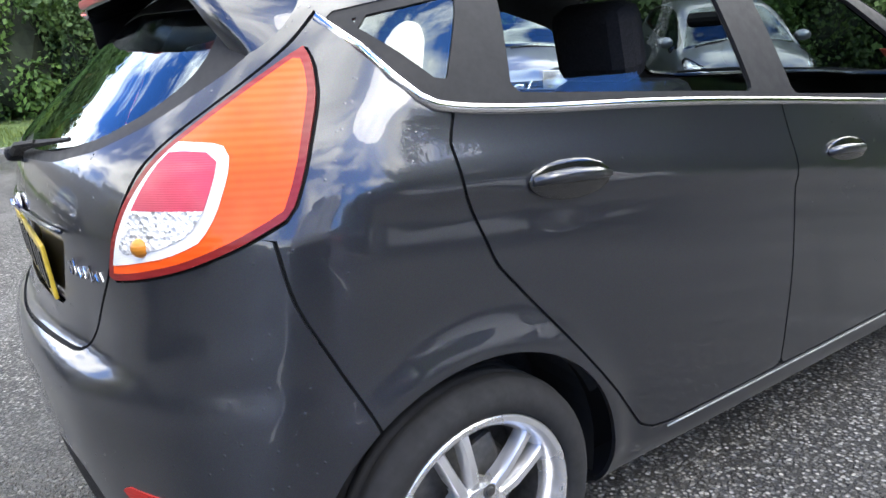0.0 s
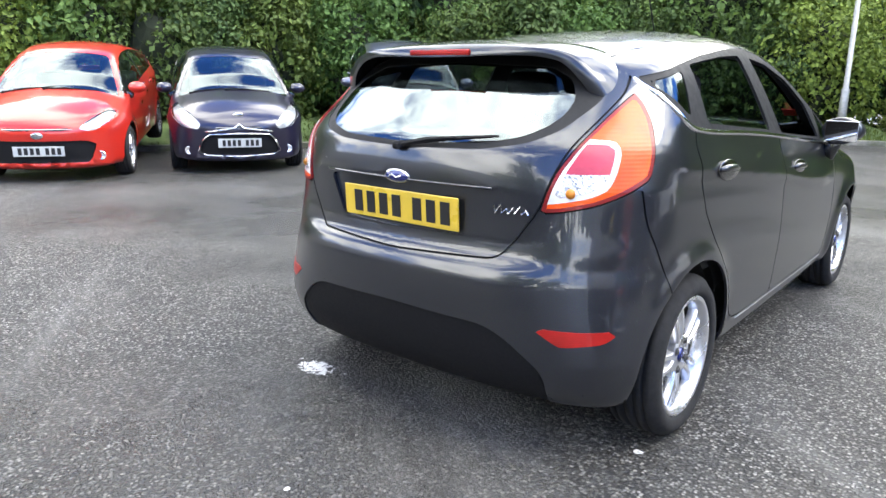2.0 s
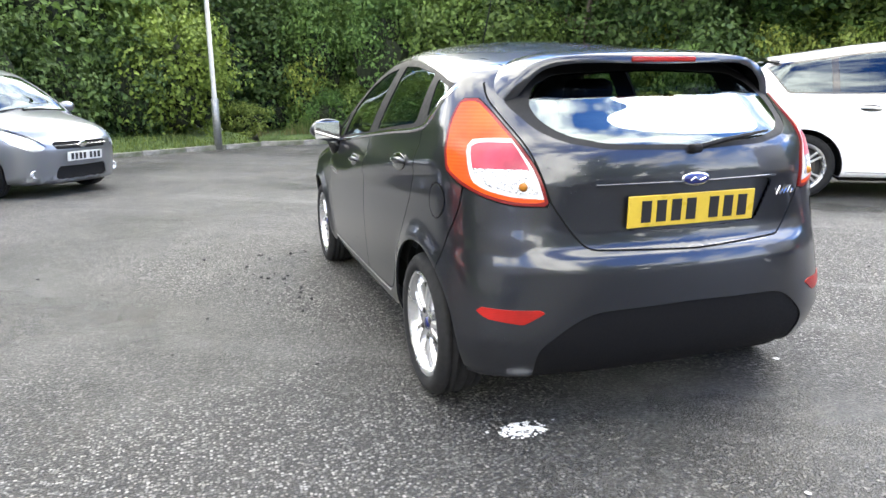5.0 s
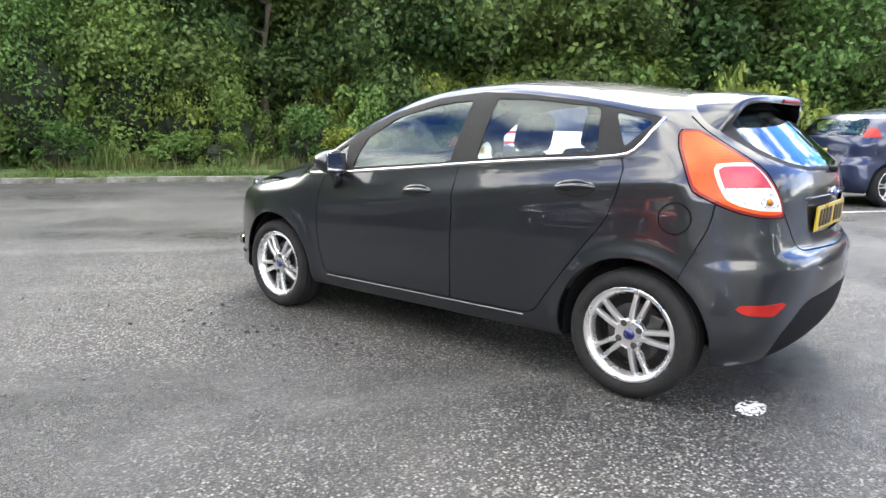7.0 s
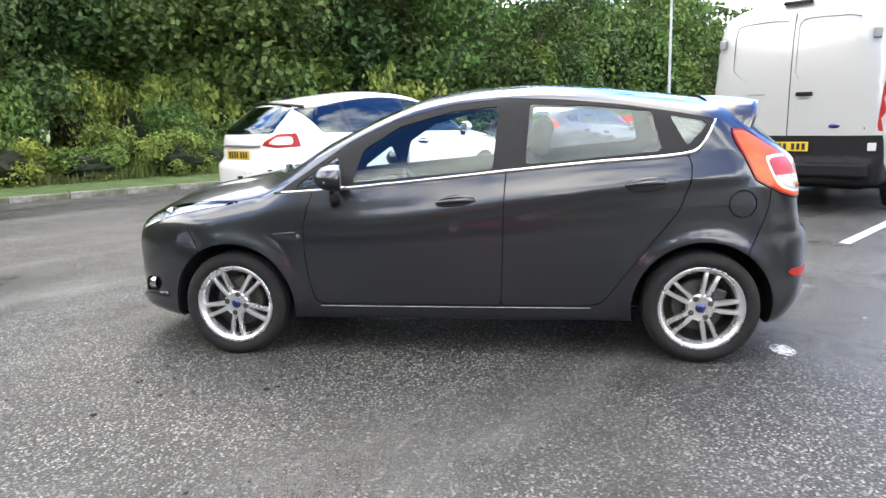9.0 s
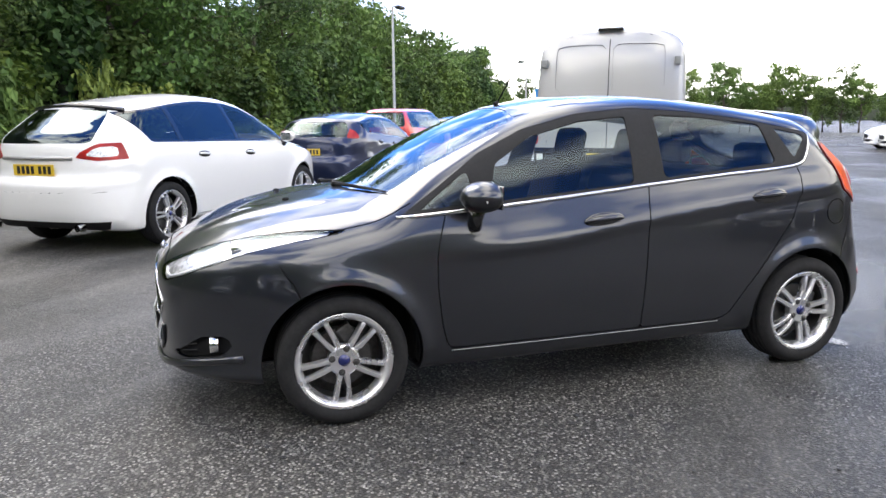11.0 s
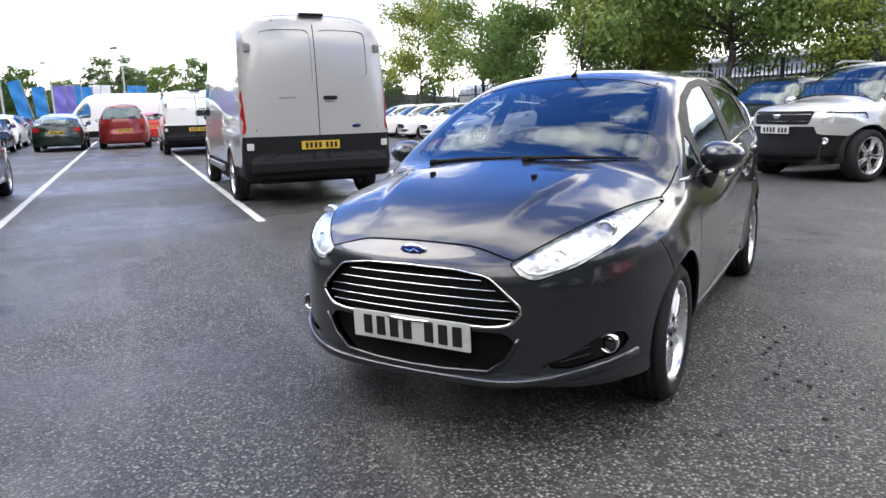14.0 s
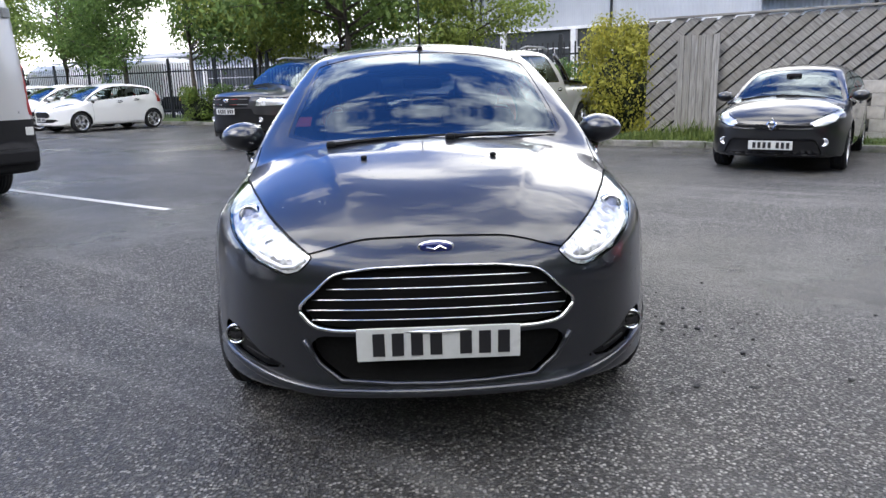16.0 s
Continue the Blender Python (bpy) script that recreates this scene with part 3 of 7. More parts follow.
def plate(parent, c, yaw, yellow, tilt=0.0, gap=4, name="number_plate"):
    """A number plate 520 x 111 mm whose characters are plain bars."""
    e = box((0, 0, 0), (0.52, 0.008, 0.111), 0.003)
    ob = part(name, e, "plate_yellow" if yellow else "plate_white", parent, ("yellow" if yellow else "white") + " number plate with dark bars")
    ob.matrix_basis = Matrix.Translation(c) @ Matrix.Rotation(yaw, 4, "Z") @ Matrix.Rotation(tilt, 4, "X")
    x = -0.215
    me = None
    for i in range(7):
        wd = 0.038 if i != 1 else 0.032
        b = box((0, 0, 0), (wd, 0.003, 0.076), 0.0) if me is None else None
        if me is None:
            p = part("bar", b, "plate_bar", ob)
            me = p.data
        else:
            p = new("bar", me)
            p.parent = ob
        p.location = (x + 0.025, -0.0052, 0)
        x += 0.0605 + (0.034 if i == gap - 1 else 0)
    return ob


WHEELS = {}


def wheel_meshes(R, rim, width, spokes=5, twin=True):
    """Mesh data for one wheel: tyre, rim, hub cap, nuts and brake disc; the outer face looks to +x."""
    key = (R, rim, width, spokes, twin)
    if key in WHEELS:
        return WHEELS[key]
    w = width / 2
    out = {}
    bm = bmesh.new()
    prof = [(-w * 0.86, rim - 0.004), (-w, rim + 0.02), (-w * 1.02, (R + rim) / 2), (-w * 0.95, R - 0.022), (-w * 0.8, R - 0.005)]
    for g in (-0.55, -0.2, 0.2, 0.55):
        prof += [(w * (g - 0.06), R), (w * (g - 0.045), R - 0.008), (w * (g + 0.045), R - 0.008), (w * (g + 0.06), R)]
    prof += [(w * 0.8, R - 0.005), (w * 0.95, R - 0.022), (w * 1.02, (R + rim) / 2 + 0.01), (w * 1.03, (R + rim) / 2 - 0.01), (w * 1.0, rim + 0.020), (w * 0.94, rim + 0.0085), (w * 0.86, rim + 0.0065), (w * 0.4, rim + 0.0065)]
    lathe(bm, prof, 56 if rim > R * 0.725 else 30)
    out["tyre"] = (bm, "rubber", True)
    # inner rim is alloy too; the darker steel colour stands for its shade
    bm = bmesh.new()
    lathe(bm, [(-w * 0.8, rim - 0.012), (-w * 0.3, rim - 0.035), (w * 0.40, rim - 0.032)], 48)
    out["barrel"] = (bm, "steel", True)
    bm = bmesh.new()
    lathe(bm, [(w * 0.40, rim - 0.032), (w * 0.55, rim - 0.030), (w * 0.72, rim - 0.022), (w * 0.84, rim - 0.016), (w * 0.91, rim - 0.008), (w * 0.925, rim + 0.002), (w * 0.90, rim + 0.0055), (w * 0.70, rim + 0.005)], 56)
    hub = rim * 0.33
    face = w * 0.62
    lathe(bm, [(face - 0.03, hub), (face + 0.004, hub), (face + 0.010, hub * 0.88), (face + 0.006, hub * 0.5), (face + 0.006, 0.001)], 30)
    for i in range(spokes):
        for sgn in ((-1, 1) if twin else (0,)):
            a0 = 2 * math.pi * i / spokes + math.pi / 2
            pts = []
            for r, half, dep, off in ((hub * 0.80, 0.014, 0.004, 0.0125), (rim * 0.48, 0.0120, 0.010, 0.0205), (rim * 0.70, 0.0115, 0.008, 0.0262), (rim * 0.86, 0.0125, 0.004, 0.0300), (rim - 0.016, 0.0165, -0.003, 0.0325)):
                a = a0 + sgn * off / r
                if not twin:
                    half *= 1.9
                pts.append((r, a, half, face + dep))
            rings = []
            for r, a, half, xx in pts:
                c, s = math.cos(a), math.sin(a)
                ring = []
                for du, dx in ((-1, -0.028), (-1, -0.004), (-0.6, 0.004), (0.6, 0.004), (1, -0.004), (1, -0.028)):
                    ring.append(bm.verts.new((xx + dx, r * c - du * half * s, r * s + du * half * c)))
                rings.append(ring)
            for p, q in zip(rings, rings[1:]):
                for j in range(5):
                    bm.faces.new((p[j], p[j + 1], q[j + 1], q[j]))
    out["rim"] = (bm, "alloy", True)
    bm = bmesh.new()
    lathe(bm, [(face + 0.004, 0.027), (face + 0.012, 0.025), (face + 0.014, 0.001)], 24)
    out["hub_cap"] = (bm, "badge_blue", True)
    bm = bmesh.new()
    lathe(bm, [(face + 0.0095, 0.0155), (face + 0.0105, 0.0135), (face + 0.0105, 0.0100), (face + 0.016, 0.0090), (face + 0.017, 0.001)], 12)
    out["wheel_nut"] = (bm, "steel", False)
    bm = bmesh.new()
    lathe(bm, [(-0.012, rim * 0.2), (-0.012, rim * 0.66), (-0.002, rim * 0.66), (0.006, rim * 0.62), (0.006, rim * 0.2)], 36)
    # backing plate widened to the rim, so the spoke gaps look shaded
    lathe(bm, [(-w * 0.7, rim - 0.02), (-w * 0.7, 0.01)], 36)
    add_box(bm, (0.0, rim * 0.36, rim * 0.34), (0.05, 0.07, 0.09), 0.01)
    out["brake_disc"] = (bm, "steel", False)
    res = {}
    for nm, (bm, mat, sm) in out.items():
        me = bpy.data.meshes.new(nm)
        bm.to_mesh(me)
        bm.free()
        me.materials.append(MAT[mat])
        if sm:
            me.polygons.foreach_set("use_smooth", [True] * len(me.polygons))
        if nm == "rim":
            me.set_sharp_from_angle(angle=radians(32))
        res[nm] = me
    WHEELS[key] = res
    return res


def put_wheels(parent, s, detail=True):
    ms = wheel_meshes(s["rw"], s["rim"], s.get("tyre_w", 0.195), s.get("spokes", 5), s.get("twin", True))
    for ya in (0.0, s["wb"]):
        for sd in (1, -1):
            e = new("wheel", ms["tyre"])
            e.parent = parent
            e.matrix_basis = Matrix.Translation((sd * s["track"], ya, s["rw"])) @ Matrix.Rotation(0 if sd > 0 else math.pi, 4, "Z") @ Matrix.Rotation(0.35 * ya + s.get("spin", 0.3) * sd, 4, "X")
            for nm in ("rim", "barrel", "hub_cap", "brake_disc"):
                c = new(nm, ms[nm])
                c.parent = e
            for i in range(4 if detail else 0):
                a = math.pi / 4 + math.pi / 2 * i
                c = new("wheel_nut", ms["wheel_nut"])
                c.parent = e
                c.location = (0, 0.054 * math.cos(a), 0.054 * math.sin(a))


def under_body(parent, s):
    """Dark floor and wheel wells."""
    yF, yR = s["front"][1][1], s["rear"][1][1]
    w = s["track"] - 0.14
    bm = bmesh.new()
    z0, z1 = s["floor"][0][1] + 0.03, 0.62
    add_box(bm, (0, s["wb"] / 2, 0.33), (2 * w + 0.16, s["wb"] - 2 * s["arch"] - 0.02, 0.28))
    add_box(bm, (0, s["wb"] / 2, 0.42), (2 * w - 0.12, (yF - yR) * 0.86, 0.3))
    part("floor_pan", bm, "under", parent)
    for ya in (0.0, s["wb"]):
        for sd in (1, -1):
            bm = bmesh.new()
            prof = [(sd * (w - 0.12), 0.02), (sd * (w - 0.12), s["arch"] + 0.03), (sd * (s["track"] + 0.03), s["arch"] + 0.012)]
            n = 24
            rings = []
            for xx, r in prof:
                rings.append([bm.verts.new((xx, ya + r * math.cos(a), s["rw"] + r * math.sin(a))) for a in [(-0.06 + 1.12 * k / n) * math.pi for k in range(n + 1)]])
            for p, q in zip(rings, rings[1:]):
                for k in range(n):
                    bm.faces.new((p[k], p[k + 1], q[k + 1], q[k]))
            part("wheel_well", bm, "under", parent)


def cabin(parent, s, seats, dash_y, rhd=True, detail=True):
    """Seats, dashboard, steering wheel."""
    z = s.get("seat_z", 0.34)
    for sx in (0.36, -0.36):
        bm = bmesh.new()
        add_box(bm, (sx, seats[0] + 0.02, z + 0.10), (0.48, 0.50, 0.16), 0.05)
        add_box(bm, (sx, seats[0] - 0.27, z + 0.42), (0.46, 0.15, 0.62), 0.06, Matrix.Rotation(0.28, 4, "X"))
        st = part("front_seat", bm, "seat", parent)
        part("headrest", box((sx, seats[0] - 0.42, z + 0.82), (0.27, 0.11, 0.21), 0.045, Matrix.Rotation(0.22, 4, "X")), "seat", st)
        if detail:
            bm = bmesh.new()
            for q in (-0.05, 0.05):
                tube(bm, [(sx + q, seats[0] - 0.36, z + 0.66), (sx + q, seats[0] - 0.41, z + 0.78)], 0.006)
            part("headrest_post", bm, "chrome", st)
    if len(seats) > 1:
        bm = bmesh.new()
        add_box(bm, (0, seats[1], z + 0.12), (1.15, 0.48, 0.16), 0.05)
        add_box(bm, (0, seats[1] - 0.28, z + 0.42), (1.15, 0.14, 0.56), 0.05, Matrix.Rotation(0.3, 4, "X"))
        bs = part("rear_bench", bm, "seat", parent)
        for sx in (-0.36, 0.36):
            part("headrest", box((sx, seats[1] - 0.42, z + 0.76), (0.26, 0.10, 0.15), 0.04), "seat", bs)
    bm = bmesh.new()
    add_box(bm, (0, dash_y, z + 0.36), (s["track"] * 1.6, 0.34, 0.30), 0.08)
    add_box(bm, (0, dash_y - 0.22, z + 0.15), (0.24, 0.3, 0.34), 0.05)
    d = part("dashboard", bm, "dash", parent)
    sx = 0.36 if rhd else -0.36
    if detail:
        add = bmesh.new()
        add_box(add, (sx, dash_y - 0.13, z + 0.49), (0.34, 0.18, 0.10), 0.04)
        part("binnacle", add, "dash", d)
        for q in (-0.68, -0.12, 0.12, 0.68):
            bm = bmesh.new()
            lathe(bm, [(-0.0, 0.030), (-0.012, 0.046), (-0.02, 0.048), (-0.012, 0.052), (0.02, 0.052)], 20, "y", (q, dash_y - 0.165, z + 0.44))
            part("air_vent", bm, "dash_silver", d)
    bm = bmesh.new()
    M = Matrix.Translation((sx, dash_y - 0.36, z + 0.42)) @ Matrix.Rotation(-0.42, 4, "X")
    tube(bm, [M @ Vector((0.185 * math.cos(a), 0, 0.185 * math.sin(a))) for a in [2 * math.pi * k / 28 for k in range(28)]], 0.016, 6, True)
    tube(bm, [M @ Vector((-0.17, 0, 0)), M @ Vector((0, 0.03, 0)), M @ Vector((0.17, 0, 0))], 0.02)
    tube(bm, [M @ Vector((0, 0.03, 0)), M @ Vector((0, 0, -0.17))], 0.02)
    tube(bm, [M @ Vector((0, 0.03, 0)), M @ Vector((0, 0.22, -0.05))], 0.03)
    part("steering_wheel", bm, "dash", parent, smooth=True)
    part("rear_view_mirror", box((0, dash_y - 0.22, z + 0.88), (0.20, 0.03, 0.055), 0.02), "trim", parent)


def mirror_part(parent, s, y, z, sd, mat, x0, reach=0.20):
    """A door mirror on a stalk."""
    bm = bmesh.new()
    bmesh.ops.create_uvsphere(bm, u_segments=20, v_segments=12, radius=0.5)
    for v in bm.verts:
        if v.co.y < -0.22:
            v.co.y = -0.22
    bmesh.ops.transform(bm, matrix=Matrix.Translation((sd * (x0 + reach * 0.62), y, z + 0.055)) @ Matrix.Rotation(-0.18 * sd, 4, "Z") @ Matrix.Diagonal((0.215, 0.19, 0.145, 1)), verts=bm.verts)
    ob = part("door_mirror", bm, mat, parent, smooth=True)
    bm = box((sd * (x0 + 0.025), y + 0.02, z - 0.03), (0.11, 0.09, 0.07), 0.02, Matrix.Rotation(0.5 * sd, 4, "Y"))
    part("mirror_stalk", bm, "gloss_black", ob)
    bm = box((sd * (x0 + reach * 0.62), y - 0.045, z + 0.055), (0.165, 0.006, 0.105), 0.002, Matrix.Rotation(-0.18 * sd, 4, "Z"))
    part("mirror_glass", bm, "chrome", ob)
    return ob


def door_handle(parent, sh, y, z, sd, mat="paint_grey"):
    """A pull handle over a scooped cup."""
    p = sh.at_x(y, z, sd)
    bm = bmesh.new()
    bmesh.ops.create_uvsphere(bm, u_segments=20, v_segments=8, radius=0.5)
    bmesh.ops.transform(bm, matrix=Matrix.Translation((p.x + sd * 0.001, y, z - 0.003)) @ Matrix.Rotation(-0.07, 4, "X") @ Matrix.Diagonal((0.018, 0.215, 0.078, 1)), verts=bm.verts)
    cup = part("handle_cup", bm, "gloss_black", parent, smooth=True)
    bm = bmesh.new()
    pts = [(p.x + sd * o, y + dy, z + dz) for dy, dz, o in ((0.100, -0.006, 0.003), (0.06, 0.0, 0.011), (0, 0.006, 0.014), (-0.05, 0.008, 0.012), (-0.098, 0.006, 0.004))]
    tube(bm, pts, [0.008, 0.0125, 0.0135, 0.0125, 0.009], 8)
    part("handle", bm, mat, cup, smooth=True)


def wiper(parent, a, b, lift, name="wiper"):
    bm = bmesh.new()
    a, b = Vector(a), Vector(b)
    L = Vector(lift)
    tube(bm, [a + L * 0.4, a.lerp(b, 0.35) + L * 1.2, a.lerp(b, 0.62) + L], [0.011, 0.008, 0.005], 6)
    tube(bm, [a.lerp(b, 0.12) + L * 0.5, a.lerp(b, 0.55) + L * 0.9, b + L * 0.4], [0.006, 0.008, 0.004], 5)
    add_box(bm, a + L * 0.3, (0.04, 0.04, 0.03), 0.01)
    part(name, bm, "trim", parent)


def hatch(L, wb, fo, Wd, H, hood, belt, tail=0.30, cowl=0.52, rake=0.62, k=0.03, boxy=0.0, rw=0.30, roof_drop=0.09, floor=0.2, rear_rake=0.28, **kw):
    """Numbers for a common car: length, wheelbase, front overhang, width, height, bonnet height, belt heights."""
    yF, yR = wb + fo, wb + fo - L
    yc = wb - cowl + 0.42
    yh = yc - rake
    s = dict(
        wb=wb, rw=rw, rim=rw * 0.72, arch=rw + 0.055, track=Wd / 2 - 0.085, tuck=0.05, tumble=0.42 - 0.25 * boxy, arc=0.3, crown=0.13 - 0.05 * boxy, k=k, spine=(0.15, wb - 0.1),
        top=[(yF + 0.2, hood - 0.30), (yF, hood - 0.17), (yF - 0.12, hood - 0.075), (yF - 0.4, hood), (yc + 0.1, hood + 0.085), (yc, hood + 0.11), (yc - rake * 0.5, (hood + 0.11) * 0.47 + H * 0.53 - 0.02), (yh, H - 0.045), (yh - 0.35, H - 0.005), (yh - 0.75, H), (yR + 0.5, H - roof_drop * 0.4), (yR + tail, H - roof_drop), (yR - 0.2, H - roof_drop * 1.5)],
        plan=[(yR - 0.1, Wd / 2 - 0.09), (yR + 0.35, Wd / 2 - 0.03), (0.3, Wd / 2), (wb * 0.5, Wd / 2), (wb, Wd / 2 - 0.005), (yF - 0.3, Wd / 2 - 0.06), (yF + 0.1, Wd / 2 - 0.16)],
        belt=[(yR, belt[1]), (wb * 0.5, (belt[0] + belt[1]) / 2), (wb, belt[0]), (yF, belt[0] - 0.06)],
        front=[(0.1, yF - 0.12), (0.25, yF - 0.01), (0.45, yF), (hood - 0.2, yF - 0.02), (hood - 0.03, yF - 0.10), (hood + 0.2, yF - 0.25)],
        rear=[(0.1, yR + 0.12), (0.28, yR + 0.02), (0.55, yR), (0.75, yR + 0.035), (belt[1] - 0.02, yR + 0.06), ((belt[1] + H) / 2, yR + 0.06 + rear_rake * 0.42), (H - roof_drop, yR + 0.06 + rear_rake), (H + 0.1, yR + 0.1 + rear_rake * 1.2)],
        fcurve=(0.42, 0.6), rcurve=(0.16, 0.5), rlift=1.0, floor=[(yR, floor), (yF, floor)], tyre_w=0.205,
    )
    s.update(yF=yF, yR=yR, yc=yc, yh=yh, H=H, hood=hood, rear_rake=rear_rake, tail=tail)
    s.update(kw)
    return s


def common_car(name, m, s, mat, label, category="car", group="", nu=54, nt=34, doors=2, privacy=False, rear_yellow=True, lamp="lamp_red", detail=True, wheels=True, bars=2, skirt=None, extra=None, post=None):
    """A parked car: painted shell cut into panels, glass, lamps, wheels, plates, mirrors, cabin."""
    t = thing(name, m, label, category, group)
    sh = Shell(s, nu, nt)
    yF, yR, yc, yh, H, wb = s["yF"], s["yR"], s["yc"], s["yh"], s["H"], s["wb"]
    ax = np.abs
    for ya in (0.0, wb):
        sh.split(lambda x, y, z: np.where(ax(x) > 0.45, np.hypot(y - ya, z - s["rw"]) - s["arch"], 1.0), "hole")
    # windscreen
    wS, wT = s["track"] - 0.02, s["track"] - 0.24 + 0.1 * s.get("boxy_top", 0)
    scr = rounded([(-wS, yc - 0.02), (wS, yc - 0.02), (wT, yh - 0.02), (-wT, yh - 0.02)], 0.06)
    sh.split(lambda x, y, z: np.where(z > 0.75, poly_dist(scr, x, y), 1.0), "screen")
    # side windows
    bel = lambda y: curve(s["belt"], y)
    topc = lambda y: curve(s["top"], y)
    rear_end = s.get("dlo_rear", yR + 0.42)
    edge = s.get("dlo_drop", 0.105)

    def dlo(x, y, z):
        a = bel(y) + 0.012 - z
        b = z - np.minimum(topc(y) - edge, s.get("dlo_top", 9.0))
        c = (rear_end - y) + (z - bel(y)) * s.get("dlo_lean", 0.45)
        e = y - (yc - 0.14)
        return np.where(ax(x) > 0.42, np.maximum.reduce([a, b, c, e]), 1.0)

    ys = s.get("pillars", (wb * 0.43,))
    if s.get("side_glass", True):
        sh.split(dlo, "frame")
        sh.split(lambda x, y, z: dlo(x, y, z) + 0.022, "glass", ("frame",))
        for yp in ys:
            sh.split(lambda x, y, z: ax(y - yp + 0.05 * (z - 1)) - 0.035, "frame", ("glass",))
    # rear window
    zb, zt = bel(np.array([yR]))[0] + s.get("rw_low", 0.02), H - s["roof_drop"] - 0.05 if "roof_drop" in s else H - 0.14
    if s.get("rear_glass", True):
        wi = s["track"] - s.get("rw_in", 0.10)
        rwp = rounded([(-wi, zb), (wi, zb), (wi - 0.12, zt), (-wi + 0.12, zt)], 0.08)
        sh.split(lambda x, y, z: np.where(y < 0.3, poly_dist(rwp, x, z), 1.0), "rear_glass")
    # lamps
    hd = s["hood"]
    hl = s.get("headlamp", [(0.40, hd - 0.20), (0.52, hd - 0.235), (0.72, hd - 0.14), (0.78, hd - 0.03), (0.70, hd - 0.02), (0.55, hd - 0.10)])
    sc = (s["track"] + 0.08) / 0.84
    hl = [(a * sc, b) for a, b in hl]
    sh.split(lambda x, y, z: np.where(y > wb, poly_dist(hl, ax(x), z), 1.0), "head")
    tl = s.get("taillamp", [(0.50, bel(np.array([yR]))[0] - 0.20), (0.86, bel(np.array([yR]))[0] - 0.16), (0.86, bel(np.array([yR]))[0] + 0.06), (0.60, bel(np.array([yR]))[0] - 0.01)])
    tl = [(a * sc, b) for a, b in tl]
    sh.split(lambda x, y, z: np.where(y < s.get("tail_y", yR + 0.30), poly_dist(tl, ax(x), z), 1.0), "tail")
    if s.get("tail_clear"):
        sh.split(lambda x, y, z: np.maximum(poly_dist(tl, ax(x), z) + 0.035, y - s["tail_y"] + 0.10), "tail_clear", ("tail",))
    # grille, intake, lower trim
    gr = s.get("grille", [(-0.42, hd - 0.30), (0.42, hd - 0.30), (0.36, hd - 0.20), (-0.36, hd - 0.20)])
    sh.split(lambda x, y, z: np.where(y > wb, poly_dist(gr, x, z), 1.0), "grille")
    it = s.get("intake", [(-0.48, 0.26), (0.48, 0.26), (0.40, 0.40), (-0.40, 0.40)])
    sh.split(lambda x, y, z: np.where(y > wb, poly_dist(it, x, z), 1.0), "intake")
    if skirt:
        sh.split(lambda x, y, z: z - skirt(y), "skirt")
    if extra:
        extra(sh)
    # doors and bonnet
    cuts = s.get("door_cuts", (yc - 0.28, ys[0] - 0.01, max(rear_end - 0.1, 0.36)) if doors == 2 else (yc - 0.28, 0.5))

    def seams(x, y, z):
        d = np.full(len(x), 1.0)
        for q in cuts:
            d = np.minimum(d, np.where((z > 0.27) & (z < bel(y)), ax(y - q), 1.0))
        d = np.minimum(d, np.where((y > min(cuts)) & (y < max(cuts)), ax(z - 0.29), 1.0))
        d = np.minimum(d, np.where((y > yc) & (z > hd - 0.22) & (ax(x) < s["track"]), ax(ax(x) - (s["track"] - 0.09 - 0.1 * (y - yc))), 1.0))
        d = np.minimum(d, np.where((y < 0.1) & (z > 0.62) & (ax(x) < s["track"] - 0.06), ax(z - 0.64), 1.0))
        return d - 0.0045

    sh.split(seams, "seam")
    sh.make("body", "body", mat, t)
    sh.make("seam", "seam", "seam", t, push=-0.006, lip=0)
    sh.make("lower_cladding", "skirt", "trim", t)
    gl = "glass_dark" if privacy else "glass"
    sh.make("windscreen", "screen", "glass_front", t, push=-0.003)
    sh.make("rear_window", "rear_glass", gl, t, push=-0.003)
    for sd in (1, -1):
        sh.make("window_frame", "frame", "gloss_black", t, sd, push=-0.001)
        lim = [9.0, *sorted(ys, reverse=True), -9.0]
        for hi, lo in zip(lim, lim[1:]):
            sh.make("side_window", "glass", gl if hi < 5 or not privacy else "glass", t, sd, push=-0.004, lip=0, pick=lambda c: lo <= c[1] < hi)
        h = sh.make("headlight", "head", "reflector", t, sd, push=-0.03, lip=0)
        if h:
            sh.make("lens", "head", "lens_glass", h, sd, push=0.001)
        tlm = sh.make("tail_light", "tail", lamp, t, sd, push=0.004)
        if tlm and s.get("tail_clear"):
            sh.make("clear_lens", "tail_clear", "lamp_facet", tlm, sd, push=0.005)
        mirror_part(t, s, yc - 0.33, float(bel(np.array([yc - 0.33]))[0]) + 0.02, sd, mat, s["track"] + 0.02)
        for q in cuts[1:]:
            if doors == 2:
                door_handle(t, sh, q + 0.20, float(bel(np.array([q]))[0]) - 0.13, sd, mat)
    sh.make("grille", "grille", "trim", t, push=-0.02)
    sh.make("lower_intake", "intake", "trim", t, push=-0.02)
    if detail:
        z0, z1 = min(p[1] for p in gr), max(p[1] for p in gr)
        for i in range(bars):
            zz = z0 + (z1 - z0) * (i + 0.5) / bars
            bm = bmesh.new()
            wd = max(abs(p[0]) for p in gr) * 0.93
            tube(bm, [sh.at_y(x, zz) + Vector((0, 0.003, 0)) for x in np.linspace(-wd, wd, 11)], 0.008, 5)
            part("grille_bar", bm, s.get("bar_mat", "chrome"), t)
        bm = bmesh.new()
        p = sh.at_y(0, s.get("badge_z", hd - 0.17))
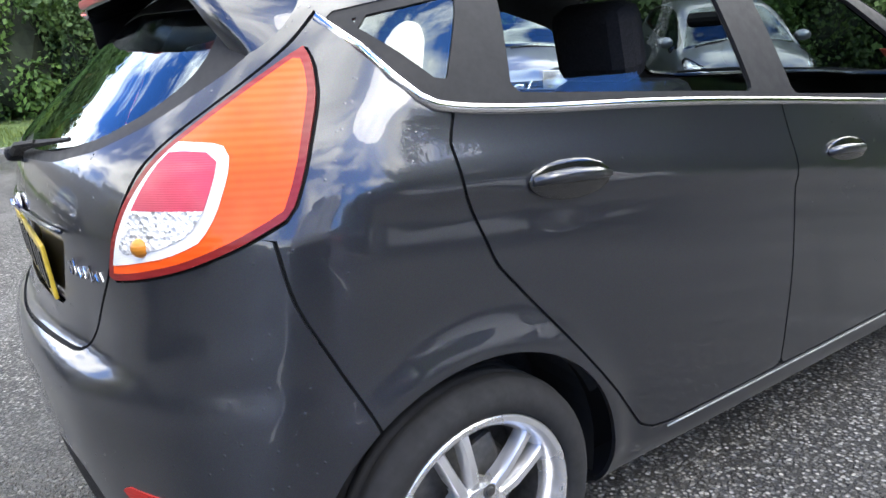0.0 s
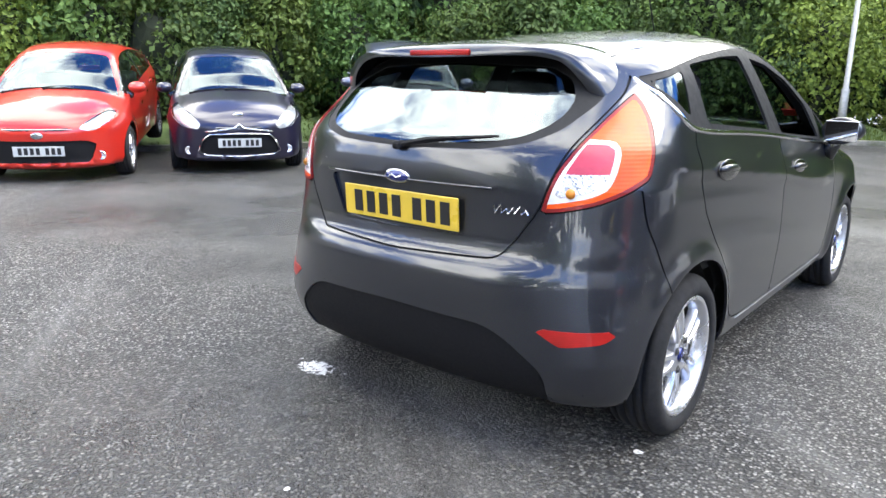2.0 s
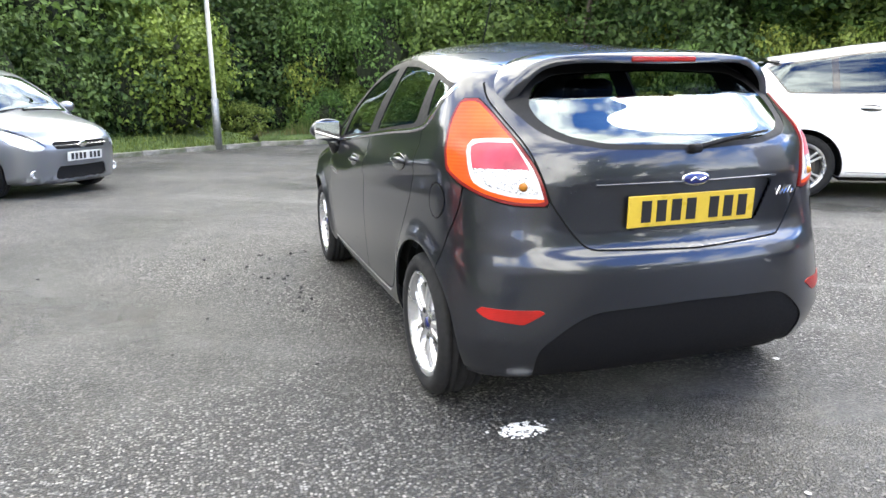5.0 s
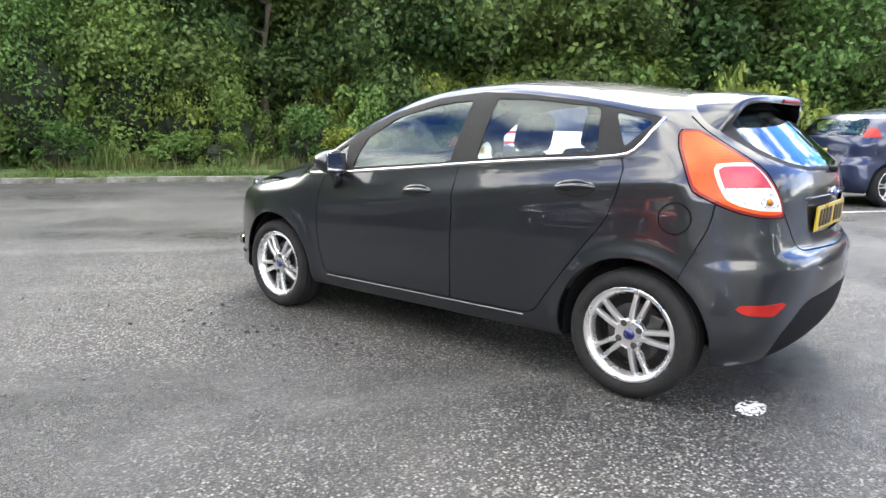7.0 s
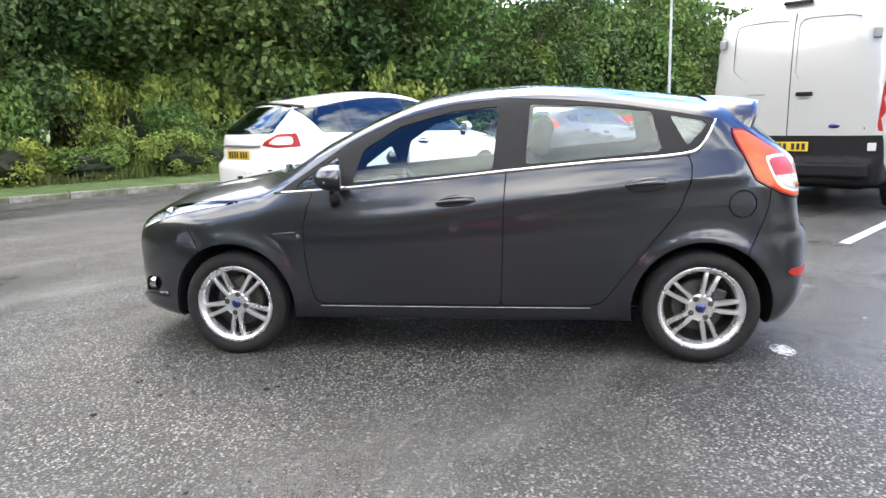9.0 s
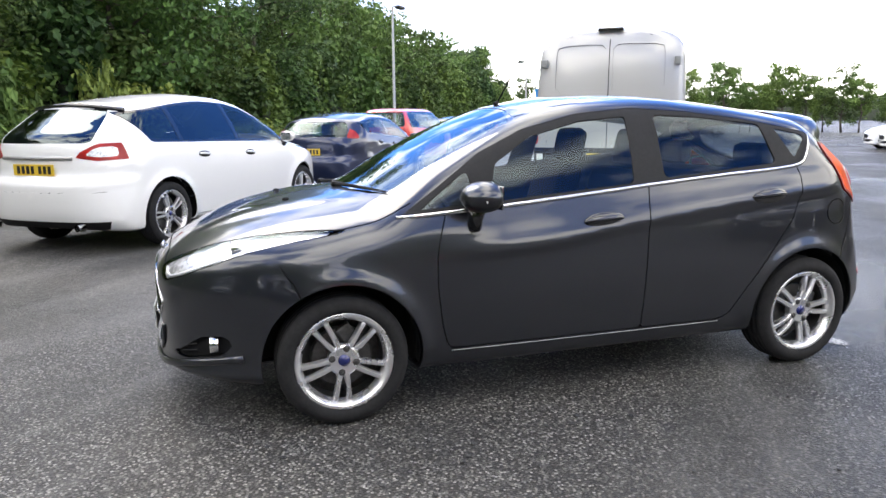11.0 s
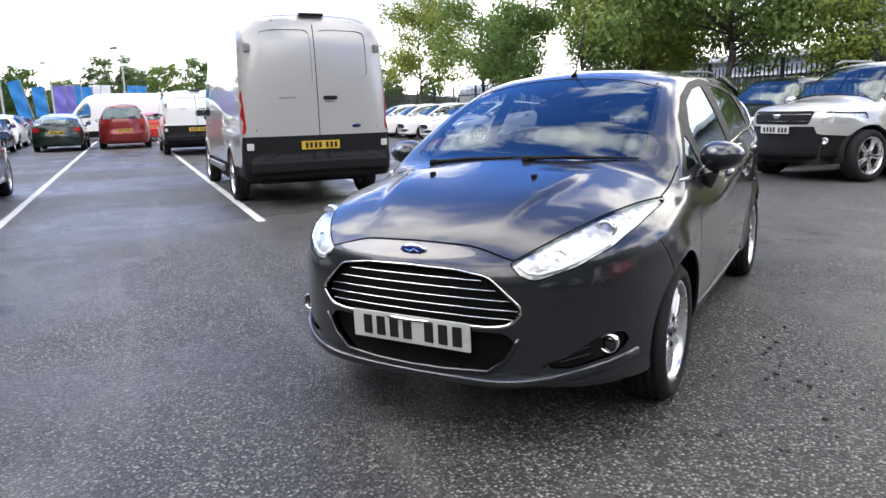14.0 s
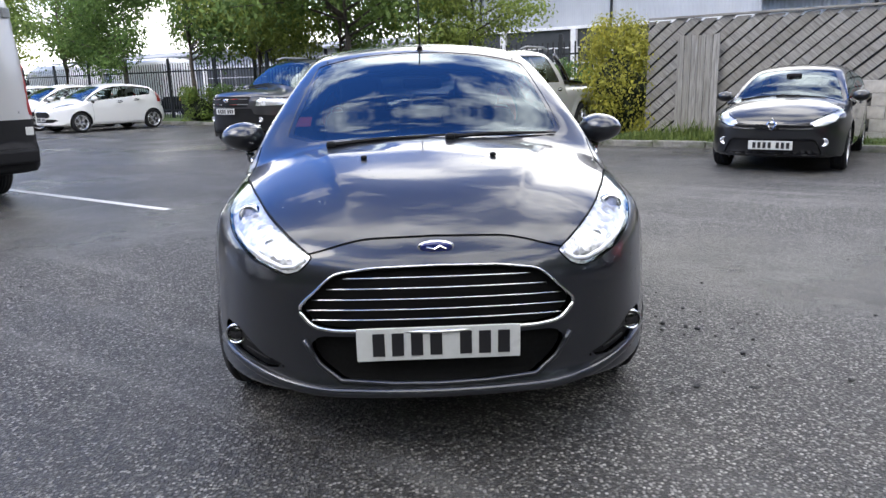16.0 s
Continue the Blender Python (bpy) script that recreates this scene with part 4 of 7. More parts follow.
        bmesh.ops.create_uvsphere(bm, u_segments=16, v_segments=8, radius=0.5)
        bmesh.ops.transform(bm, matrix=Matrix.Translation(p + Vector((0, 0.004, 0))) @ Matrix.Diagonal((0.13, 0.02, 0.075, 1)), verts=bm.verts)
        part("badge", bm, "chrome", t, smooth=True)
        for sx in (-0.62, 0.62):
            p = sh.at_y(sx * sc, s.get("fog_z", 0.36))
            bm = bmesh.new()
            lathe(bm, [(-0.02, 0.045), (0.008, 0.052), (0.010, 0.042), (0.0, 0.036), (-0.004, 0.001)], 18, "y", p)
            part("fog_light", bm, "reflector", t, smooth=True)
        wiper(t, (0.1, yc + 0.03, sh.at_z(0.1, yc)[2]), (-0.5, yc - 0.03, sh.at_z(-0.5, yc - 0.03)[2]), (0, 0.01, 0.02))
        wiper(t, (0.55, yc + 0.0, sh.at_z(0.55, yc)[2]), (-0.02, yc - 0.05, sh.at_z(-0.02, yc - 0.05)[2]), (0, 0.01, 0.02))
    plate(t, sh.at_y(0, s.get("plate_z", 0.42)) + Vector((0, 0.012, 0)), math.pi, False)
    pz = s.get("rplate_z", 0.72)
    plate(t, sh.at_y(0, pz, False) - Vector((0, 0.012, 0)), 0.0, rear_yellow)
    put_wheels(t, s, detail)
    under_body(t, s)
    cabin(t, s, s.get("seats", (wb * 0.52, wb * 0.18)), yc - 0.32, detail=False)
    if post:
        post(t, sh)
    return t


def place(x, y, heading, z=0.0):
    """A pose whose +y points along the heading (degrees from +x, anticlockwise)."""
    return pose(x, y, z, 0, 0, heading - 90)


U, Nn = Vector((0.8035, -0.5953)), Vector((0.5953, 0.8035))
LANE = -36.53


def lane(u, n):
    """From the parking lane's own axes to the world."""
    p = U * u + Nn * n
    return p.x, p.y


# ---------------------------------------------------------------- the dark grey hatchback


def mirrored(pts):
    """A polygon from its right half, given from the centre line and back to it."""
    return list(pts) + [(-a, b) for a, b in reversed(pts) if abs(a) > 1e-6]


def hero(s):
    t = thing("hatchback", Matrix.Identity(4), "dark metallic grey five-door hatchback with alloy wheels, two windows open", "car")
    sh = Shell(s, 150, 124)
    ax, wb = np.abs, s["wb"]
    for ya in (0.0, wb):
        sh.split(lambda x, y, z: np.where(ax(x) > 0.45, np.hypot((y - ya) * 0.985, z - s["rw"] - 0.002) - s["arch"], 1.0), "hole")
    # the rear door's outline sits a little further back on the right, the left lamp a little further forward
    SET, SPAN = 0.09, 0.7
    door_y = lambda x, y: np.where(x > 0, np.where(y < -SET, y + SET, np.where(y < SPAN, (y + SET) / (1 + SET / SPAN), y)), y)
    lamp_y = lambda x, y: np.where(x < 0, y - 0.055, y)
    back_y = lambda y, sd: y - SET * min(1.0, max(0.0, (SPAN - y) / SPAN)) if sd > 0 else y
    # glass
    scr = rounded(mirrored([(0, 2.365), (0.3, 2.345), (0.48, 2.29), (0.615, 2.19), (0.525, 1.575), (0.3, 1.525), (0, 1.51)]), 0.03)
    sh.split(lambda x, y, z: np.where(z > 0.85, poly_dist(scr, x, y), 1.0), "screen_edge")
    sh.split(lambda x, y, z: poly_dist(scr, x, y) + 0.022, "screen", ("screen_edge",))
    dlo = rounded([(2.22, 0.902), (1.86, 0.928), (1.56, 0.953), (1.26, 0.98), (0.97, 1.007), (0.55, 1.042), (0.10, 1.076), (0.04, 1.09), (-0.062, 1.236), (0.18, 1.284), (0.39, 1.319), (0.68, 1.353), (0.975, 1.371), (1.275, 1.344), (1.58, 1.271), (1.82, 1.164), (2.0, 1.045)], 0.02)
    side = lambda x, v: np.where(ax(x) > 0.4, v, 1.0)
    sh.split(lambda x, y, z: side(x, poly_dist(dlo, door_y(x, y), z)), "frame")
    panes = dict(
        front_glass=[(1.80, 0.951), (1.745, 1.12), (1.55, 1.238), (1.276, 1.308), (1.02, 1.330), (1.052, 1.012)],
        rear_glass=[(0.862, 1.336), (0.6, 1.324), (0.25, 1.286), (0.206, 1.088), (0.882, 1.031)],
        quarter_glass=[(0.165, 1.264), (-0.03, 1.226), (0.085, 1.108)],
        corner_glass=[(2.13, 0.928), (1.89, 1.092), (1.853, 0.952)],
    )
    for nm, pg in panes.items():
        q = rounded(pg, 0.018)
        sh.split(lambda x, y, z: poly_dist(q, door_y(x, y), z), nm, ("frame",))
    rwin = rounded(mirrored([(0, 1.003), (0.315, 1.013), (0.45, 1.037), (0.525, 1.075), (0.585, 1.175), (0.55, 1.245), (0.42, 1.30), (0, 1.33)]), 0.03)
    behind = lambda y, v: np.where(y < 0.05, v, 1.0)
    sh.split(lambda x, y, z: behind(y, poly_dist(rwin, x, z)), "rear_edge")
    rin = rounded(mirrored([(0, 1.022), (0.30, 1.032), (0.43, 1.058), (0.495, 1.10), (0.515, 1.16), (0.47, 1.23), (0.38, 1.27), (0, 1.285)]), 0.03)
    sh.split(lambda x, y, z: poly_dist(rin, x, z), "rear_screen", ("rear_edge",))
    # tail lamps
    tl = [(-0.188, 1.186), (-0.188, 1.160), (-0.203, 1.112), (-0.240, 1.044), (-0.276, 0.965), (-0.292, 0.934), (-0.363, 0.895), (-0.435, 0.86), (-0.49, 0.84), (-0.53, 0.829), (-0.9, 0.82), (-0.9, 1.186)]

    def tail(x, y, z):
        xin = curve([(0.8, 0.515), (0.829, 0.520), (0.946, 0.549), (1.014, 0.580), (1.073, 0.604), (1.132, 0.622), (1.18, 0.640), (1.3, 0.68)], z)
        return np.where(y < 0.0, np.maximum(poly_dist(tl, lamp_y(x, y), z), xin - ax(x)), 1.0)

    sh.panel(tail, "tail", gap=0.0025)
    sh.split(lambda x, y, z: -(tail(x, y, z) + 0.013), "tail_rim", ("tail",))
    loz = rounded([(-0.60, 1.048), (-0.405, 1.050), (-0.345, 1.044), (-0.352, 1.015), (-0.384, 0.944), (-0.411, 0.903), (-0.455, 0.880), (-0.515, 0.860), (-0.60, 0.850)], 0.012)
    sh.split(lambda x, y, z: poly_dist(loz, lamp_y(x, y), z), "ring", ("tail",))
    sh.split(lambda x, y, z: np.maximum(poly_dist(loz, lamp_y(x, y), z) + 0.014, curve([(0.8, 0.548), (0.88, 0.556), (0.946, 0.574), (1.02, 0.602), (1.1, 0.63)], z) - ax(x)), "lozenge", ("ring",))
    sh.split(lambda x, y, z: z - 0.950, "reverse", ("lozenge",))
    # tailgate
    rec = rounded(mirrored([(0, 0.888), (0.365, 0.886), (0.285, 0.738), (0, 0.732)]), 0.025)
    sh.split(lambda x, y, z: behind(y, poly_dist(rec, x, z)), "recess")
    tg = rounded(mirrored([(0, 0.666), (0.40, 0.679), (0.446, 0.732), (0.518, 0.84), (0.546, 0.95), (0.600, 1.10), (0.625, 1.19), (0.57, 1.36), (0, 1.40)]), 0.03)
    sh.panel(lambda x, y, z: np.where(y < -0.13, poly_dist(tg, x, z), 1.0), "tailgate")
    # bumpers
    refl = rounded([(0.535, 0.484), (0.66, 0.478), (0.765, 0.481), (0.730, 0.442), (0.62, 0.428)], 0.012)
    sh.split(lambda x, y, z: behind(y, poly_dist(refl, ax(x), z)), "reflector")
    val = rounded(mirrored([(0, 0.480), (0.38, 0.468), (0.46, 0.43), (0.575, 0.33), (0.55, 0.1), (0, 0.1)]), 0.05)
    sh.panel(lambda x, y, z: behind(y, poly_dist(val, x, z)), "valance", gap=0.002)
    sh.panel(lambda x, y, z: np.where((z < 0.905) & (y < 0), y - curve([(0.1, -0.12), (0.5, -0.19), (0.587, -0.218), (0.7, -0.268), (0.815, -0.312), (0.9, -0.323)], z), 1.0), "rear_bumper")
    head = rounded([(0.388, 0.692), (0.43, 0.650), (0.48, 0.634), (0.60, 0.676), (0.69, 0.735), (0.735, 0.79), (0.76, 0.855), (0.69, 0.852), (0.615, 0.828), (0.50, 0.762)], 0.012)
    ahead = lambda y, v: np.where(y > 2.45, v, 1.0)
    sh.panel(lambda x, y, z: ahead(y, poly_dist(head, ax(x), z)), "head", gap=0.0025)
    gr = rounded(mirrored([(0, 0.668), (0.2, 0.663), (0.325, 0.645), (0.448, 0.53), (0.40, 0.470), (0.33, 0.459), (0, 0.455)]), 0.03)
    sh.split(lambda x, y, z: ahead(y, poly_dist(gr, x, z)), "grille")
    it = rounded(mirrored([(0, 0.440), (0.385, 0.440), (0.415, 0.405), (0.385, 0.345), (0.315, 0.290), (0, 0.281)]), 0.03)
    sh.split(lambda x, y, z: ahead(y, poly_dist(it, x, z)), "intake")
    fog = rounded([(0.48, 0.318), (0.58, 0.352), (0.67, 0.420), (0.735, 0.428), (0.75, 0.385), (0.72, 0.340), (0.58, 0.308)], 0.015)
    sh.split(lambda x, y, z: ahead(y, poly_dist(fog, ax(x), z)), "scoop")

    def bonnet(x, y, z):
        a = ax(x) - curve([(2.1, 0.735), (2.45, 0.735), (2.6, 0.728), (2.75, 0.70), (2.9, 0.66), (3.05, 0.59), (3.2, 0.48), (3.3, 0.40)], y)
        b = curve([(0.0, 0.746), (0.2, 0.741), (0.42, 0.696), (0.9, 0.60)], ax(x)) - z
        return np.where((y > 2.16) & (z > 0.5), np.maximum(a, b), 1.0)

    sh.panel(bonnet, "bonnet")
    sh.panel(lambda x, y, z: np.where((z < 0.74) & (y > 2.5), curve([(0.1, 2.62), (0.6, 2.672), (0.73, 2.746)], z) - y, 1.0), "front_bumper")
    # doors, flap
    fd = [(2.0, 0.95), (2.045, 0.82), (2.066, 0.72), (2.065, 0.574), (2.045, 0.417), (2.02, 0.32), (1.99, 0.298), (1.015, 0.297), (1.008, 0.42), (0.992, 0.867), (0.975, 1.05), (1.5, 1.1)]
    rd = [(0.975, 1.1), (0.992, 0.867), (1.008, 0.42), (1.015, 0.297), (0.58, 0.297), (0.52, 0.306), (0.478, 0.33), (0.395, 0.447), (0.258, 0.624), (0.125, 0.796), (0.072, 0.937), (0.066, 1.02), (0.094, 1.09)]
    sh.panel(lambda x, y, z: side(x, poly_dist(fd, y, z)), "front_door")
    sh.panel(lambda x, y, z: side(x, poly_dist(rd, door_y(x, y), z)), "rear_door")
    sh.panel(lambda x, y, z: np.where(x < -0.4, np.hypot(y + 0.178, z - 0.822) - 0.066, 1.0), "flap", gap=0.0035)
    # roof ditch
    sh.split(lambda x, y, z: np.where((z > 1.2) & (y < 1.56) & (y > -0.12), ax(ax(x) - 0.515 + 0.02 * y) - 0.006, 1.0), "ditch")

    P = "paint_grey"
    sh.make("body", "body", P, t)
    sh.make("seam", "seam", "seam", t, push=-0.008, lip=0)
    sh.make("roof_seal", "ditch", "trim", t, push=-0.003, lip=0)
    sh.make("bonnet", "bonnet", P, t)
    sh.make("front_bumper", "front_bumper", P, t)
    rb = sh.make("rear_bumper", "rear_bumper", P, t)
    tgate = sh.make("tailgate", "tailgate", P, t)
    sh.make("lower_valance", "valance", "valance", rb, push=-0.006, text="black plastic lower valance")
    sh.make("plate_recess", "recess", P, tgate, push=-0.012, lip=-0.012)
    sh.make("fuel_flap", "flap", P, t, push=0.001)
    bm = box((-0.753, -0.243, 0.822), (0.02, 0.03, 0.014), 0.004)
    part("flap_catch", bm, "trim", t)
    sh.make("windscreen_border", "screen_edge", "gloss_black", t, push=-0.003)
    sh.make("windscreen", "screen", "glass_front", t, push=-0.004, lip=0)
    sh.make("rear_window_border", "rear_edge", "trim_frame", t, push=-0.003)
    sh.make("rear_window", "rear_screen", "glass_rear", t, push=-0.004, lip=0)
    for sd in (1, -1):
        sh.make("window_frame", "frame", "trim_frame", t, sd, push=-0.002)
        d1 = sh.make("front_door", "front_door", P, t, sd)
        d2 = sh.make("rear_door", "rear_door", P, t, sd)
        sh.make("quarter_window", "quarter_glass", "glass_dark", t, sd, push=-0.005, lip=0)
        sh.make("corner_window", "corner_glass", "glass", t, sd, push=-0.005, lip=0)
        if sd < 0:
            sh.make("front_window", "front_glass", "glass", d1, sd, push=-0.006, lip=0)
            sh.make("rear_side_window", "rear_glass", "glass", d2, sd, push=-0.006, lip=0)
        else:
            sh.make("rear_side_window", "rear_glass", "glass", d2, sd, push=-0.006, lip=0, pick=lambda c: c[2] < 1.045 + 0.09 * (1 - c[1]))
        door_handle(d2, sh, back_y(0.285, sd), 0.927, sd)
        door_handle(d1, sh, 1.24, 0.850, sd)
        # bright strip under the windows
        pts = [sh.at_x(back_y(float(y), sd), float(curve([(-0.2, 1.21), (0.10, 1.070), (0.55, 1.036), (0.97, 1.001), (1.26, 0.974), (1.56, 0.947), (1.86, 0.922), (2.24, 0.897)], y)), sd) for y in np.linspace(2.235, 0.12, 26)]
        pts += [sh.at_x(back_y(y, sd), z, sd) for y, z in ((0.085, 1.073), (0.055, 1.080), (0.03, 1.095), (0.0, 1.13), (-0.03, 1.18), (-0.064, 1.232))]
        bm = bmesh.new()
        tube(bm, [p + Vector((sd * 0.003, 0, 0)) for p in pts], 0.0105, 6, flat=0.45)
        part("bright_strip", bm, "chrome", t, "chrome waist strip", True)
        bm = bmesh.new()
        tube(bm, [sh.at_x(y, 0.286, sd) + Vector((sd * 0.002, 0, 0)) for y in np.linspace(0.55, 2.0, 14)], 0.0030, 5)
        part("sill_trim", bm, "galv", t, smooth=True)
        # lamps
        lamp = sh.make("tail_light", "tail", "lamp_orange", t, sd, push=0.006, text="orange and red wraparound tail light")
        sh.make("lamp_edge", "tail_rim", "lamp_rim", lamp, sd, push=0.006)
        sh.make("lamp_ring", "ring", "lamp_clear", lamp, sd, push=0.007, lip=0.006)
        sh.make("brake_lens", "lozenge", "lamp_pink", lamp, sd, push=0.009)
        sh.make("reversing_lens", "reverse", "lamp_facet", lamp, sd, push=0.009)
        p = sh.at_y(sd * 0.60, 0.895, False)
        bm = bmesh.new()
        bmesh.ops.create_uvsphere(bm, u_segments=12, v_segments=8, radius=0.016, matrix=Matrix.Translation(p + Vector((0, -0.006, 0))))
        part("bulb", bm, "lamp_amber", lamp, smooth=True)
        sh.make("bumper_reflector", "reflector", "lamp_red", rb, sd, push=0.003)
        hl = sh.make("headlight", "head", "head_facets", t, sd, push=-0.014, lip=-0.014, text="clear headlight with bright reflector")
        sh.make("lens", "head", "lens_glass", hl, sd, push=0.0, lip=0.012)
        for (hx, hz, r, lm) in ((0.640, 0.780, 0.032, "lens_blue"), (0.535, 0.710, 0.020, "lamp_clear")):
            q = sh.at_y(sd * hx, hz) + Vector((0, -0.046, 0.0))
            bm = bmesh.new()
            lathe(bm, [(-0.03, r * 1.2), (0.008, r * 1.15), (0.010, r), (-0.006, r * 0.9), (-0.006, r * 0.75)], 26, "y", q)
            pr = part("projector", bm, "chrome", hl, smooth=True)
            bm = bmesh.new()
            lathe(bm, [(-0.008, r * 0.85), (0.004, r * 0.6), (0.009, r * 0.25), (0.010, 0.001)], 22, "y", q)
            part("projector_lens", bm, lm, pr, smooth=True)
        bm = bmesh.new()
        tube(bm, [sh.at_y(sd * hx, hz) + Vector((0, -0.016, 0)) for hx, hz in ((0.415, 0.682), (0.45, 0.658), (0.49, 0.654), (0.55, 0.672), (0.62, 0.705), (0.675, 0.742))], 0.008, 6)
        part("running_light_strip", bm, "lamp_white", hl, smooth=True)
        # fog lamp
        q = sh.at_y(sd * 0.695, 0.386)
        sh.make("bumper_scoop", "scoop", "trim", t, sd, push=-0.018, lip=-0.018)
        bm = bmesh.new()
        lathe(bm, [(-0.03, 0.034), (0.004, 0.036), (0.006, 0.031), (-0.012, 0.029)], 24, "y", q)
        f = part("fog_light", bm, "chrome", t, smooth=True)
        bm = bmesh.new()
        lathe(bm, [(-0.012, 0.031), (-0.004, 0.026), (0.0, 0.013), (0.001, 0.001)], 24, "y", q)
        part("fog_lens", bm, "gloss_black", f, smooth=True)
        for zf in (0.345, 0.372):
            bm = bmesh.new()
            tube(bm, [sh.at_y(sd * xf, zf + 0.25 * (xf - 0.6)) + Vector((0, -0.006, 0)) for xf in (0.56, 0.60, 0.645)], 0.004, 5)
            part("scoop_fin", bm, "trim_frame", t)
        # mirror
        bm = bmesh.new()
        bmesh.ops.create_uvsphere(bm, u_segments=28, v_segments=16, radius=0.5)
        for v in bm.verts:
            if v.co.y < -0.18:
                v.co.y = -0.18 - 0.1 * (v.co.y + 0.18)
            v.co.z *= 1 - 0.35 * (v.co.x * sd) if v.co.z < 0 else 1 - 0.18 * (v.co.x * sd)
        bmesh.ops.transform(bm, matrix=Matrix.Translation((sd * 0.878, 1.865, 0.985)) @ Matrix.Rotation(-0.14 * sd, 4, "Z") @ Matrix.Diagonal((0.205, 0.22, 0.140, 1)), verts=bm.verts)
        mi = part("door_mirror", bm, P, t, smooth=True)
        bm = bmesh.new()
        tube(bm, [(sd * 0.800, 1.885, 0.855), (sd * 0.825, 1.885, 0.895), (sd * 0.850, 1.875, 0.945)], [0.050, 0.042, 0.036], 10, flat=0.7)
        part("mirror_foot", bm, "gloss_black", mi, smooth=True)
        bm = box((sd * 0.876, 1.822, 0.985), (0.16, 0.006, 0.105), 0.003, Matrix.Rotation(-0.14 * sd, 4, "Z"))
        part("mirror_glass", bm, "chrome", mi)
        bm = bmesh.new()
        tube(bm, [(sd * 0.905, 1.945, 0.978), (sd * 0.945, 1.925, 0.976), (sd * 0.972, 1.885, 0.975)], [0.012, 0.013, 0.008], 6)
        part("indicator", bm, "lamp_clear", mi, smooth=True)
        # bonnet washer jets
        j = sh.at_z(sd * 0.249, 2.655)
        part("washer_jet", box(j + Vector((0, 0, 0.006)), (0.022, 0.03, 0.014), 0.005), "trim", t)
    # grille
    g = sh.make("grille", "grille", "mesh_black", t, push=-0.035, lip=-0.035, text="black hexagonal grille with chrome bars")
    for i, zz in enumerate((0.632, 0.599, 0.564, 0.530, 0.497)):
        wd = float(curve([(0.455, 0.36), (0.475, 0.405), (0.53, 0.437), (0.6, 0.358), (0.66, 0.26)], zz)) - 0.012
        bm = bmesh.new()
        tube(bm, [sh.at_y(x, zz - 0.006 * (x / 0.4) ** 2) + Vector((0, -0.008, 0)) for x in np.linspace(-wd, wd, 25)], 0.0027, 6, flat=1.3)
        part("grille_bar", bm, "chrome", g, smooth=True)
    bm = bmesh.new()
    tube(bm, [sh.at_y(a, b) + Vector((0, 0.001, 0)) for a, b in gr], [0.0035 + 0.004 * min(1.0, max(0.0, (0.60 - b) / 0.1)) for a, b in gr], 6, True)
    part("grille_surround", bm, "chrome", g, "chrome grille surround", True)
    sh.make("lower_intake", "intake", "mesh_black", t, push=-0.03, lip=-0.03, text="black lower air intake")
    bm = bmesh.new()
    tube(bm, [sh.at_y(a, b) + Vector((0, 0.004, 0)) for a, b in ((-0.43, 0.425), (-0.415, 0.395), (-0.385, 0.343), (-0.315, 0.288), (-0.15, 0.281), (0, 0.279), (0.15, 0.281), (0.315, 0.288), (0.385, 0.343), (0.415, 0.395), (0.43, 0.425))], 0.009, 6)
    part("intake_trim", bm, P, t, smooth=True)
    bm = bmesh.new()
    tube(bm, [sh.at_y(x, 0.250 + 0.085 * max(0.0, (abs(x) - 0.34) / 0.44) ** 1.5) + Vector((0, 0.006, 0)) for x in np.linspace(-0.77, 0.77, 41)], 0.017, 8, flat=0.6)
    part("front_lip", bm, P, t, smooth=True)
    # badges and script, plain shapes
    for zz, fwd in ((0.717, True), (0.905, False)):
        p = sh.at_y(0, zz, fwd) + Vector((0, 0.003 if fwd else -0.004, 0))
        bm = bmesh.new()
        bmesh.ops.create_uvsphere(bm, u_segments=28, v_segments=10, radius=0.5, matrix=Matrix.Translation(p) @ Matrix.Diagonal((0.118, 0.016, 0.047, 1)))
        b = part("badge", bm, "chrome", t, "oval chrome badge with blue centre", True)
        bm = bmesh.new()
        bmesh.ops.create_uvsphere(bm, u_segments=28, v_segments=10, radius=0.5, matrix=Matrix.Translation(p + Vector((0, 0.004 if fwd else -0.004, 0))) @ Matrix.Diagonal((0.104, 0.014, 0.037, 1)))
        c = part("badge_centre", bm, "badge_blue", b, smooth=True)
        bm = bmesh.new()
        y1 = p.y + (0.0125 if fwd else -0.0125)
        tube(bm, [(-0.03, y1, zz - 0.004), (-0.012, y1, zz + 0.006), (0.006, y1, zz - 0.004), (0.03, y1, zz + 0.003)], 0.003, 4)
        part("badge_mark", bm, "chrome", c)
    bm = bmesh.new()
    zs = (0.845, 0.822, 0.852, 0.822, 0.838, 0.822, 0.840, 0.824, 0.848, 0.822, 0.836, 0.823)
    tube(bm, [sh.at_y(0.372 + 0.0105 * k + 0.3 * (zz - 0.82), zz, False) + Vector((0, -0.004, 0)) for k, zz in enumerate(zs)], 0.0028, 5)
    part("model_script", bm, "chrome", tgate)
    plate(tgate, (0, -0.590, 0.801), 0.0, True, 0.06)
    plate(t, (0, 3.279, 0.416), math.pi, False, 0.04)
    bm = bmesh.new()
    tube(bm, [sh.at_y(x, 0.897, False) + Vector((0, -0.006, 0)) for x in np.linspace(-0.37, 0.37, 15)], 0.0045, 6)
    part("tailgate_garnish", bm, P, tgate, smooth=True)
    # roof spoiler
    tip = [(0, -0.385, 1.328), (0.2, -0.377, 1.327), (0.36, -0.350, 1.322), (0.46, -0.315, 1.302), (0.525, -0.300, 1.25), (0.575, -0.262, 1.172)]
